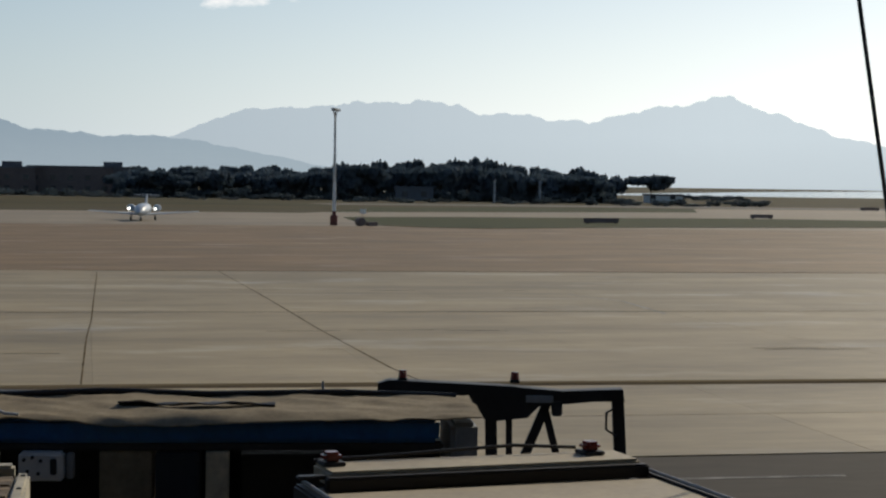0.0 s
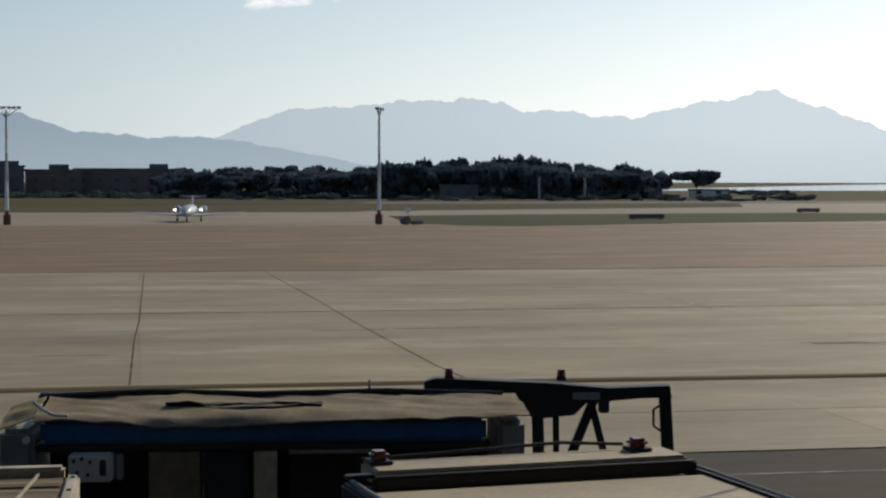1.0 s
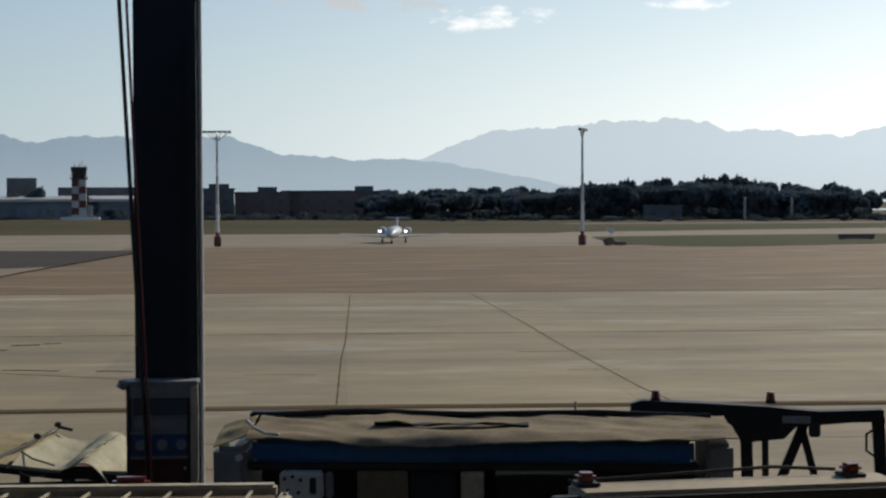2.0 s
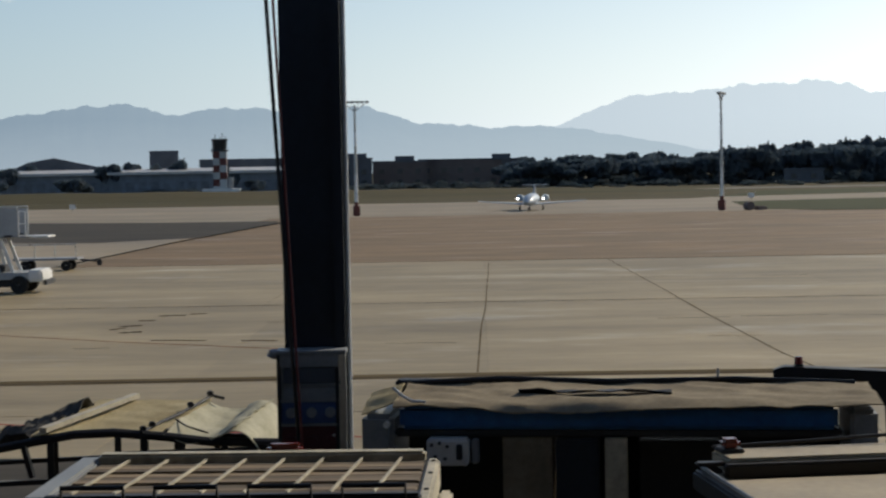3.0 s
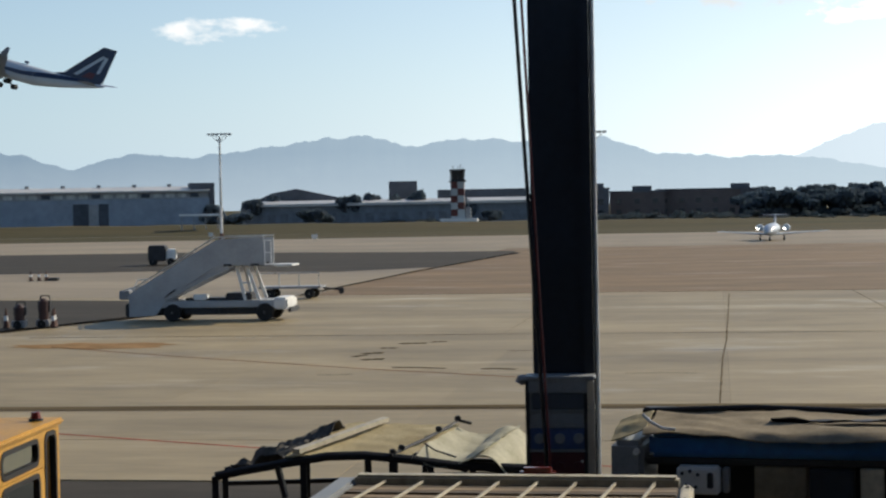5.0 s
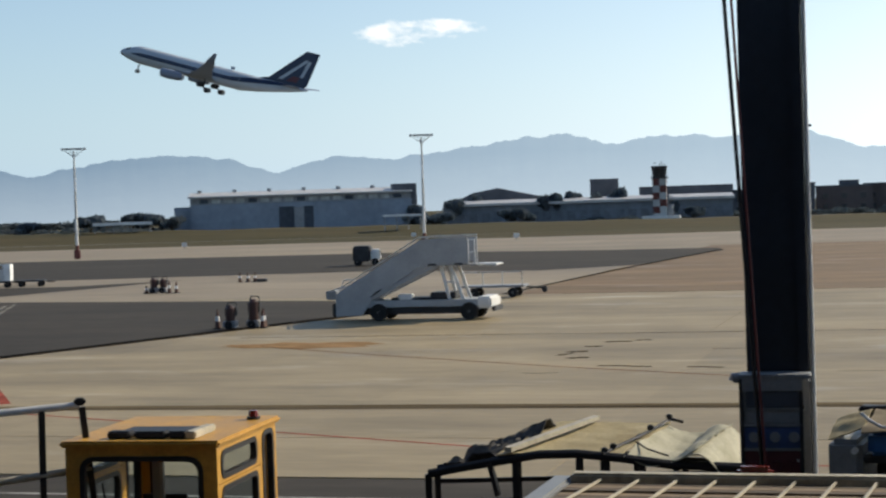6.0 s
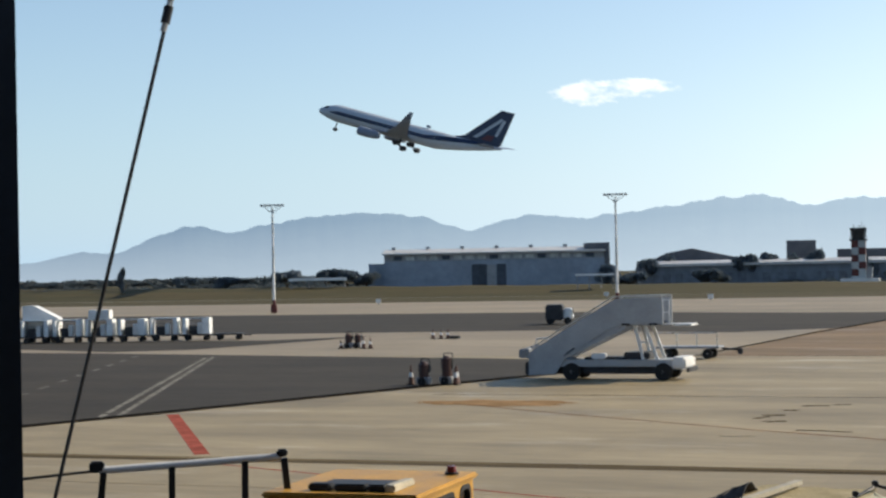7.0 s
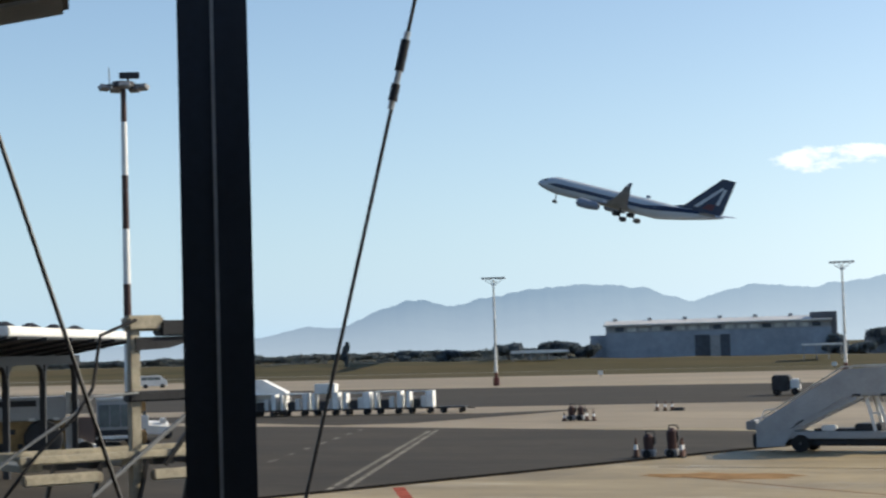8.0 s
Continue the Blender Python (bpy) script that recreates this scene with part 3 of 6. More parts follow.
# control tower, red and white
tw = thing("control_tower", pose(-65.6, 438, -0.12, 0, 0, 6) @ Matrix.Diagonal((0.9, 0.9, 0.9, 1)), "red and white chequered airfield control tower", "tower")
Build().block(-1.9, 1.9, -1.9, 1.9, 0, 12.4, 0.05).part("shaft", M["hangar_roof"], tw)
for row in range(5):  # chequers, alternating round the corners
    z0 = 2.6 + 1.96 * row
    for col in (0, 1):
        if (row + col) % 2:
            continue
        x0 = -1.9 + 1.9 * col
        Build().block(x0, x0 + 1.9, -1.93, -1.9, z0, z0 + 1.96, 0.004).part("chequer", M["red_paint"], tw, "dark red chequer")
        Build().block(1.9, 1.93, -x0 - 1.9, -x0, z0, z0 + 1.96, 0.004).part("chequer", M["red_paint"], tw, "dark red chequer")
        Build().block(-1.93, -1.9, x0, x0 + 1.9, z0, z0 + 1.96, 0.004).part("chequer", M["red_paint"], tw, "dark red chequer")
Build().block(-2.4, 2.4, -2.4, 2.4, 12.4, 12.75).part("gallery", M["dark_metal"], tw)
for a in range(8):
    x, y = 2.3 * math.cos(a * 0.7854), 2.3 * math.sin(a * 0.7854)
    Build().tube((x, y, 12.75), (x, y, 13.7), 0.06, n=6).part("rail_post", M["dark_metal"], tw)
Build().loft([[(r * math.cos(6.28319 * i / 8), r * math.sin(6.28319 * i / 8), z) for i in range(8)] for r, z in ((1.9, 12.75), (2.2, 15.4))]).part("cab_glazing", M["window"], tw, "dark tower glazing")
Build().block(-2.2, 2.2, -2.2, 2.2, 15.4, 15.9).part("cab_roof", M["dark_metal"], tw)
for x, y, h in ((-1.2, 0, 1.2), (0.8, 0.5, 1.6), (0.2, -1, 0.9), (1.6, 0, 0.7)):
    Build().tube((x, y, 15.9), (x, y, 15.9 + h), 0.08, n=6).part("antenna", M["dark_metal"], tw)
Build().block(2.0, 3.6, -1.2, 1.2, 0, 5.2).part("stair_annex", M["grey_paint"], tw)
Build().block(-5, 5.5, -3, 4, 0, 1.9).part("base_building", M["white_paint"], tw)


def barrack(az, d, w, h, turn, mat, extra=None):
    bk = thing("barracks_building", place(az, d, turn), "distant brown rendered barracks block with dark windows", "building", group="barracks beyond the airfield")
    Build().box(-w / 2, w / 2, 0, 12, 0, h).part("wall", M[mat], bk)
    Build().block(-w / 2 - 0.3, w / 2 + 0.3, -0.3, 12.3, h, h + 0.5).part("roof", M["block_wall_dark"], bk)
    if extra:
        Build().block(extra[0], extra[1], 2, 8, h + 0.5, h + extra[2]).part("roof_house", M["block_wall_dark"], bk)
    n = max(2, int(w / 4.5))
    for f in range(max(1, int(h / 3.4))):
        for i in range(n):
            x = -w / 2 + (i + 0.5) * w / n
            Build().box(x - 0.8, x + 0.8, -0.08, 0.05, 1.2 + f * 3.3, 2.7 + f * 3.3).part("window", M["window"], bk)


barrack(4.35, 520, 15, 9.0, 4, "block_wall_dark", (0, 6, 1.8))
barrack(2.6, 540, 17, 8.0, 2, "block_wall", (-1.5, 4.5, 2.0))
barrack(0.6, 545, 26, 8.4, 0, "block_wall")
barrack(-0.75, 560, 10, 8.4, -1, "block_wall_dark", (-3, 3, 2.0))
barrack(6.2, 530, 18, 7.6, 6, "block_wall_dark")
barrack(-10.6, 500, 11, 3.6, -10, "block_wall_dark")
barrack(-15.0, 520, 9, 2.6, -15, "white_paint")
barrack(-18.8, 540, 12, 2.3, -18, "white_paint")
for az, h in ((-13.25, 6.4), (-14.75, 6.4)):
    cy = thing("chimney_pipe", place(az, 470), "slim pale pipe standing among dark trees", "pipe")
    Build().tube((0, 0, 0), (0, 0, h), 0.35, 0.3).part("shaft", M["grey_paint"], cy)
    Build().tube((0, 0, h), (0, 0, h + 0.3), 0.42).part("cap", M["dark_metal"], cy)


# ---- trees ----
def crown_mesh(name, seed, shape, mat, count):
    """Hundreds of small leaf clumps filling an uneven crown."""
    rnd = random.Random(seed)
    b = Build()
    lobes = [(rnd.uniform(-0.65, 0.65), rnd.uniform(-0.65, 0.65), rnd.uniform(0.25, 0.9) if shape == "round" else rnd.uniform(0.62, 0.9), rnd.uniform(0.28, 0.5)) for _ in range(7)]
    if shape == "tall":
        lobes = [(rnd.uniform(-0.3, 0.3), rnd.uniform(-0.3, 0.3), rnd.uniform(0.2, 0.95), rnd.uniform(0.22, 0.36)) for _ in range(8)]
    for _ in range(count):
        lx, ly, lz, lr = rnd.choice(lobes)
        d = Vector((rnd.gauss(0, 1), rnd.gauss(0, 1), rnd.gauss(0, 0.8))).normalized() * lr * rnd.uniform(0.78, 1.06)
        flatten = 0.4 if shape == "umbrella" else 0.75
        c = Vector((lx + d.x, ly + d.y, lz + d.z * flatten * 0.6))
        s = rnd.uniform(0.05, 0.11)
        r = d.to_track_quat("Z", "Y").to_matrix() @ Euler((rnd.uniform(-0.7, 0.7), rnd.uniform(-0.7, 0.7), rnd.uniform(0, 6))).to_matrix()
        pts = [c + r @ Vector((s * a * rnd.uniform(0.7, 1.3), s * bb, 0.25 * s * cc)) for a, bb, cc in ((-1, -1, 0), (1, -0.8, 1), (1.2, 1, 0), (-0.8, 1.1, 1), (0, 0.1, -2))]
        b.add(pts, [(0, 1, 4), (1, 2, 4), (2, 3, 4), (3, 0, 4), (0, 1, 2, 3)])
    return b.mesh(name, M[mat])


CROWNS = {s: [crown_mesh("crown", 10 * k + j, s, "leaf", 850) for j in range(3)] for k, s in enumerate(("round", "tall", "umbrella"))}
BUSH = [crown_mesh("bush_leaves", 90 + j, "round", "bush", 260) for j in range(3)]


def trunk_mesh(seed):
    rnd = random.Random(seed)
    b = Build()
    lean = Vector((rnd.uniform(-0.05, 0.05), rnd.uniform(-0.05, 0.05), 0.45))
    b.tube((0, 0, 0), lean, 0.045, 0.032, 8)
    for _ in range(6):
        a = rnd.uniform(0, 6.28)
        b.tube(lean * rnd.uniform(0.75, 1), lean + Vector((math.cos(a) * 0.4, math.sin(a) * 0.4, rnd.uniform(0.15, 0.4))), 0.022, 0.008, 6)
    return b.mesh("trunk", M["bark"])


TRUNKS = [trunk_mesh(60 + j) for j in range(3)]
rt = random.Random(7)


def tree(az, d, w, h, shape, label, group="dark trees along the airfield"):
    t = thing("tree", place(az, d, rt.uniform(0, 360)), label, "tree", group=group)
    for name, data in (("trunk", rt.choice(TRUNKS)), ("crown", rt.choice(CROWNS[shape]))):
        o = new(name, data)
        o.parent, o.scale = t, (w / 2 if name == "crown" else h * 0.5, w / 2 if name == "crown" else h * 0.5, h)
    return t


def bush(az, d, w, h):
    t = thing("bush", place(az, d, rt.uniform(0, 360)), "low dark scrub bush on the airfield grass", "bush", group="scrub on the airfield")
    o = new("leaves", rt.choice(BUSH))
    o.parent, o.scale, o.location = t, (w / 2, w / 2, h * 1.4), (0, 0, -h * 0.45)


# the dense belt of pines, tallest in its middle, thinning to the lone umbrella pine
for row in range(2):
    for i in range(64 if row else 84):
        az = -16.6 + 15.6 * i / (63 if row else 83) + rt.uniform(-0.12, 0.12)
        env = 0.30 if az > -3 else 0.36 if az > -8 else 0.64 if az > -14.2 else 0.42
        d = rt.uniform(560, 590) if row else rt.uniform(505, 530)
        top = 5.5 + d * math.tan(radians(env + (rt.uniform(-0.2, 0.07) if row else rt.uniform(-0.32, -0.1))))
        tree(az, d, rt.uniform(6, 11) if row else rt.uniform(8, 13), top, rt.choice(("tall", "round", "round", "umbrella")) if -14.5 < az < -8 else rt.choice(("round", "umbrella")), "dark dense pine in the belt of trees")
tree(-17.25, 520, 8, 8.3, "round", "dark rounded pine beside an umbrella pine")
tree(-18.4, 515, 15, 8.0, "umbrella", "broad flat-topped umbrella pine by pale sheds", "umbrella pines")
for az, d, w, h in ((15.1, 470, 7, 7.4), (14.6, 480, 8, 9.2), (16.5, 440, 7, 6.2), (15.9, 425, 9, 4.2), (16.35, 428, 8, 4.0), (8.2, 470, 6, 7.5), (10.0, 474, 7, 9.0), (10.6, 474, 6, 8.6), (12, 470, 8, 8), (11.4, 475, 6, 8.4), (13.1, 440, 9, 4.6), (7.4, 455, 7, 3.6)):
    tree(az, d, w, h, "round", "dark rounded tree beside the workshop shed")
for az, d, w, h in ((27.2, 430, 8, 6.2), (25.9, 436, 8, 6.4), (25.2, 436, 8, 6.2), (32.6, 440, 4, 7.4), (24.6, 430, 7, 5.4), (29.2, 450, 8, 5), (30.5, 480, 9, 5.2)):
    tree(az, d, w, h, "umbrella" if w > 4 else "tall", "low flat-topped pine on the field edge")
for i in range(110):
    az = 18 + 24 * i / 109 + rt.uniform(-0.1, 0.1)
    bush(az, rt.uniform(500, 760), rt.uniform(8, 18), rt.uniform(1.3, 2.6))
for i in range(60):
    bush(-22 + 40 * i / 59 + rt.uniform(-0.3, 0.3), rt.uniform(450, 500), rt.uniform(4, 9), rt.uniform(0.8, 2.0))
for i in range(90):
    bush(-17 + 16 * i / 89 + rt.uniform(-0.1, 0.1), rt.uniform(500, 515), rt.uniform(5, 9), rt.uniform(2.0, 3.6))
for i in range(70):
    bush(17 + 25 * i / 69 + rt.uniform(-0.1, 0.1), rt.uniform(1000, 1250), rt.uniform(22, 34), rt.uniform(3.4, 5.0))
for i in range(26):
    bush(-1 + 8.4 * i / 25 + rt.uniform(-0.1, 0.1), rt.uniform(500, 512), rt.uniform(5, 9), rt.uniform(1.0, 2.4))
for i in range(12):
    bush(-21.5 + 0.24 * i + rt.uniform(-0.1, 0.1), rt.uniform(640, 800), rt.uniform(6, 12), rt.uniform(1.0, 2.0))


# ---- light masts ----
def light_mast(x, y, h, turn, label):
    mt = thing("light_mast", pose(x, y, 0, 0, 0, turn), label, "light mast", group="apron light masts")
    b0 = 0.0
    bands = 8
    for k in range(bands):
        z0, z1 = h * k / bands, h * (k + 1) / bands
        r0, r1 = 0.24 - 0.12 * k / bands, 0.24 - 0.12 * (k + 1) / bands
        Build().tube((0, 0, z0), (0, 0, z1), r0, r1, 12).part("pole_section", M["white_paint"] if k in (1, 2, 5) else M["red_paint"] if k in (0, ) else M["mast"], mt, smooth=True)
    Build().block(-0.42, 0.42, -0.42, 0.42, 0, 1.25, 0.08).part("base_block", M["red_paint"], mt, "red painted base block")
    head = Build()
    for s in (-1, 1):
        head.beam((0, 0, h - 0.9), (s * 1.55, 0, h + 0.35), 0.09, 0.09)
        head.beam((0, 0, h - 0.9), (s * 0.7, 0, h + 0.35), 0.07, 0.07)
    head.beam((-1.6, 0, h + 0.35), (1.6, 0, h + 0.35), 0.12, 0.1)
    head.part("lamp_bracket", M["grey_paint"], mt)
    for i in range(6):
        x0 = -1.5 + 0.6 * i
        Build().block(x0 - 0.2, x0 + 0.2, -0.3, 0.16, h + 0.12, h + 0.42, 0.04, pose(0, 0, 0, 0, 0, 0)).part("floodlight", M["grey_paint"], mt)
    return mt


light_mast(29.2, 209.5, 13.8, 70, "tall slim apron light mast with a red base")
light_mast(-15.1, 211, 13.6, 5, "tall slim apron light mast with a red base")
light_mast(-69.3, 236, 15.6, 14, "tall slim apron light mast with a red base")
light_mast(-115.2, 219.4, 15.1, 22, "tall slim apron light mast with a red base")
# ---- aircraft ----
M["air_white"] = material("aircraft_white", (0.42, 0.47, 0.52), 0.35, var=0.05, scale=6, fine=1, bump=0)
M["air_navy"] = material("aircraft_navy", (0.016, 0.03, 0.07), 0.35, var=0.08, scale=6, fine=1, bump=0)
M["air_grey"] = material("aircraft_wing_grey", (0.20, 0.24, 0.31), 0.45, var=0.08, scale=6, fine=1, bump=0)
M["air_red"] = material("aircraft_red", (0.09, 0.02, 0.03), 0.4, var=0.08, scale=6, fine=1, bump=0)
M["landing_light"] = glow("landing_light", (1.0, 0.98, 0.9), 5.0)


def section(x, n=28):
    """Radius and centre height of the airliner's body at x metres behind the nose."""
    if x < 6:
        s = max(0.0, x / 6) ** 0.5
        return 2.45 * s, -0.6 * (1 - s)
    if x > 37:
        s = (x - 37) / 19
        return 2.25 * (1 - s) ** 0.8 + 0.2, 2.15 * s ** 1.25
    return 2.45, 0.0


def ring(x, a0=0.0, a1=6.28319, n=28, k=1.0, closed=True):
    r, z = section(x)
    m = n if closed else n - 1
    return [(x, -r * k * math.cos(a0 + (a1 - a0) * i / m), z + r * k * math.sin(a0 + (a1 - a0) * i / m)) for i in range(n)]


jet = thing("airliner", pose(-213.4, 437, 51.9, 0, 16.6, 0), "white twin-engine airliner with navy stripe climbing, gear down", "airliner")
xs = [0.02, 0.15, 0.4, 0.8, 1.5, 2.5, 4, 5.5, 7, 12, 18, 24, 30, 37, 40, 43, 46, 49, 52, 54, 55.4, 56]
Build().loft([ring(x) for x in xs]).part("fuselage", M["air_white"], jet, smooth=True)
for side in (0, 1):
    b = Build()
    rows = []
    for x in [4.2 + 1.2 * i for i in range(42)]:
        lo, hi = -0.16, 0.26
        if x > 34:
            lo, hi = -0.16 + 0.035 * (x - 34), min(1.45, 0.26 + 0.075 * (x - 34))
        if x < 7:
            lo, hi = lo * (x - 3.5) / 3.5, hi * (x - 3.5) / 3.5
        row = ring(x, lo, hi, 6, 1.008, False)
        rows.append([(px, -py if side else py, pz) for px, py, pz in row])
    b.sheet(rows).part("body_stripe", M["air_navy"], jet, "dark navy stripe along the body", smooth=True)
for s in (-1, 1):
    rows = []
    for y, x0, c, z, th in ((2.0, 19.5, 11.0, -1.7, 1.3), (9, 25.5, 6.8, -0.9, 0.8), (18, 31.4, 4.4, 0.8, 0.45), (26, 36.6, 2.8, 3.2, 0.25), (28.4, 38.4, 1.8, 4.6, 0.15), (29.0, 39.8, 0.9, 6.2, 0.08)):
        rows.append([(x0 + c * u, s * y, z + th * h) for u, h in ((0, 0), (0.08, 0.38), (0.35, 0.55), (0.7, 0.3), (1, 0), (0.7, -0.25), (0.35, -0.4), (0.08, -0.3))])
    Build().loft(rows).part("wing", M["air_grey"], jet, "grey swept wing with upturned tip", smooth=True)
    eng = [[(x, s * 9.2 + r * math.cos(0.39270 * i), -2.6 + r * math.sin(0.39270 * i)) for i in range(16)] for x, r in ((17.6, 1.05), (17.9, 1.25), (20, 1.32), (22.5, 1.15), (24, 0.8))]
    Build().loft(eng).part("engine", M["air_grey"], jet, smooth=True)
    Build().prism([(19.5, -1.6), (27, -1.1), (28, -0.9), (23, -0.9)], s * 9.1, s * 9.3).part("pylon", M["air_grey"], jet)
    rows = [[(x0 + c * u, s * y, z + th * h) for u, h in ((0, 0), (0.3, 0.5), (1, 0), (0.3, -0.5))] for y, x0, c, z, th in ((0.6, 48.5, 5.5, 1.9, 0.5), (9.2, 54.3, 2.2, 2.6, 0.2))]
    Build().loft(rows).part("tailplane", M["air_grey"], jet)
    g = Build().tube((28.4, s * 4.6, -1.2), (28.6, s * 4.9, -3.6), 0.28, 0.22)
    for dx in (-1.2, 1.2):
        for dy in (-0.7, 0.7):
            g.tube((28.6 + dx, s * 4.9 + dy - 0.25, -3.9 - 0.45 * dx), (28.6 + dx, s * 4.9 + dy + 0.25, -3.9 - 0.45 * dx), 0.72, n=14)
    g.beam((27.2, s * 4.9, -3.3), (30.0, s * 4.9, -4.5), 0.3, 0.3)
    g.part("main_gear", M["dark_metal"], jet, "black four-wheel main landing gear")
g = Build().tube((6.4, 0, -2.2), (6.3, 0, -4.3), 0.16)
for dy in (-0.4, 0.4):
    g.tube((6.3, dy - 0.15, -4.5), (6.3, dy + 0.15, -4.5), 0.52, n=12)
g.part("nose_gear", M["dark_metal"], jet)
Build().prism([(41.4, 2.3), (44.4, 3.2), (53.3, 12.2), (57.0, 12.2), (55.4, 3.0), (54.4, 2.2)], -0.22, 0.22).part("fin", M["air_navy"], jet, "dark navy tail fin with pale slanted bars")
for s in (-1, 1):
    Build().prism([(47.0, 3.4), (48.2, 3.4), (54.4, 9.6), (53.9, 10.0)], s * 0.23, s * 0.26).part("fin_bar", M["air_white"], jet, "pale slanted bar")
    Build().prism([(53.1, 5.0), (53.9, 5.0), (55.3, 9.6), (54.4, 9.6)], s * 0.23, s * 0.26).part("fin_bar", M["air_white"], jet, "pale slanted bar")
    Build().prism([(49.3, 3.3), (52.4, 3.3), (53.0, 4.9), (51.0, 4.9)], s * 0.23, s * 0.26).part("fin_panel", M["air_red"], jet, "dark red panel")
Build().prism([(-0.1, -0.3), (0.1, -0.3), (0.1, 0.4), (-0.1, 0.4)], 33, 34.2, "x").part("aerial", M["air_grey"], jet).location = (0, 0, 2.9)

for side in (-1, 1):
    Build().sheet([[(px, side * py, pz) for px, py, pz in ring(x, 0.55, 1.15, 5, 1.012, False)] for x in (1.9, 2.3, 2.8, 3.3)]).part("cockpit_window", M["window"], jet, "dark cockpit glazing", smooth=True)
# small business jet, nose on, with its lights lit
bj = thing("business_jet", pose(6.6, 224, 0.0, 0, 0, -6) @ Matrix.Diagonal((0.95, 1, 0.8, 1)), "small white business jet facing nose-on with lit lights", "jet")
Build().loft([[(r * math.cos(0.31416 * i), y, 1.75 + dz + r * math.sin(0.31416 * i)) for i in range(20)] for y, r, dz in ((-5.2, 0.06, -0.3), (-4.8, 0.4, -0.25), (-3.6, 0.75, -0.05), (-2, 0.95, 0), (4, 0.95, 0.05), (7.5, 0.35, 0.5))]).part(
    "fuselage", M["air_white"], bj, smooth=True)
Build().loft([[(r * math.cos(0.5236 * i), -3.35 + 0.35 * abs(math.sin(0.5236 * i)), 2.15 + r * 0.5 * math.sin(0.5236 * i)) for i in range(12)] for r in (0.62, 0.2)]).part("windscreen", M["window"], bj)
for s in (-1, 1):
    Build().loft([[(s * x, y0 + c * u, z + t * h) for u, h in ((0, 0), (0.3, 0.5), (1, 0), (0.3, -0.5))] for x, y0, c, z, t in ((0.6, -1, 2.6, 1.05, 0.35), (7.4, 1.6, 1.0, 1.5, 0.12))]).part("wing", M["air_white"], bj)
    Build().loft([[(s * 1.75 + r * math.cos(0.5236 * i), y, 2.0 + r * math.sin(0.5236 * i)) for i in range(12)] for y, r in ((2.4, 0.5), (3, 0.56), (5, 0.4))]).part("engine", M["air_white"], bj, smooth=True)
    Build().block(s * 1.75 - 0.17, s * 1.75 + 0.17, -1.0, -0.9, 1.78, 2.1, 0.1).part("landing_light", M["landing_light"], bj, "glaring lit landing light")
    Build().beam((s * 1.75, -0.95, 1.9), (s * 0.9, -0.6, 1.5), 0.1, 0.1).part("light_arm", M["air_white"], bj)
    Build().loft([[(s * x, y0 + c * u, z + t * h) for u, h in ((0, 0), (0.3, 0.5), (1, 0), (0.3, -0.5))] for x, y0, c, z, t in ((0.05, 6.4, 1.5, 4.0, 0.15), (1.8, 7.2, 0.8, 4.05, 0.06))]).part("tailplane", M["air_grey"], bj)
    Build().tube((s * 1.6, 1, 0.36), (s * 1.5, 1, 1.2), 0.07).tube((s * 1.5, 1, 0.36), (s * 1.7, 1, 0.36), 0.36, n=14).part("main_gear", M["dark_metal"], bj)
Build().prism([(4.6, 2.3), (6.2, 4.1), (7.8, 4.1), (7.4, 2.3)], -0.08, 0.08, "x").part("fin", M["air_white"], bj)
Build().tube((0, -3, 0.28), (0, -2.9, 1.0), 0.06).tube((-0.12, -3, 0.28), (0.12, -3, 0.28), 0.28, n=14).part("nose_gear", M["dark_metal"], bj)


# ---- boarding stairs truck ----
M["stair_side"] = material("pale_blue_grey_panel", (0.38, 0.39, 0.395), 0.5, var=0.1, scale=1.5, fine=12, bump=0.05)


def wheel(parent, x, y, r, w, rim=True, name="wheel"):
    t = Build()
    prof = [(0.72, -w / 2), (0.93, -w / 2), (1.0, -w * 0.32), (1.0, w * 0.32), (0.93, w / 2), (0.72, w / 2)]
    t.loft([[(x + r * k * math.cos(0.31416 * i), y + dy, r + r * k * math.sin(0.31416 * i)) for i in range(20)] for k, dy in prof])
    o = t.part(name, M["tyre"], parent, smooth=True)
    if rim:
        Build().tube((x, y - w * 0.42, r), (x, y + w * 0.42, r), r * 0.6, n=16).tube((x, y - w * 0.5, r), (x, y + w * 0.5, r), r * 0.2, n=10).part("rim", M["grey_paint"], o)
    return o


st = thing("boarding_stairs", pose(-28.9, 81.0, 0.0, 0, 0, 1.0), "white self-propelled boarding stairs parked on the apron", "boarding stairs")
Build().block(0.9, 7.9, 0.0, 2.1, 0.66, 1.0, 0.04).part("chassis", M["stair_side"], st)
for y in (-0.02, 2.03):
    Build().beam((1.55, y + 0.04, 0.95), (5.15, y + 0.04, 2.62), 0.1, 0.16).part("stringer", M["stair_side"], st, "pale stringer under the flight")
    Build().block(4.95, 5.35, y - 0.072, y - 0.02, 2.68, 2.78, 0.01).part("hinge", M["dark_metal"], st)
    Build().block(6.3, 6.7, y - 0.072, y - 0.02, 2.68, 2.78, 0.01).part("hinge", M["dark_metal"], st)
    Build().prism([(1.9, 1.14), (2.5, 1.5), (2.55, 1.62), (2.2, 1.42)], y - 0.07, y - 0.03).part("side_vent", M["dark_metal"], st)
Build().block(1.3, 7.0, 0.3, 1.8, 0.3, 0.64, 0.05).part("underframe", M["dark_metal"], st)
Build().block(2.9, 5.0, 0.3, 1.7, 1.0, 1.12, 0.03).part("deck_machinery", M["dark_metal"], st)
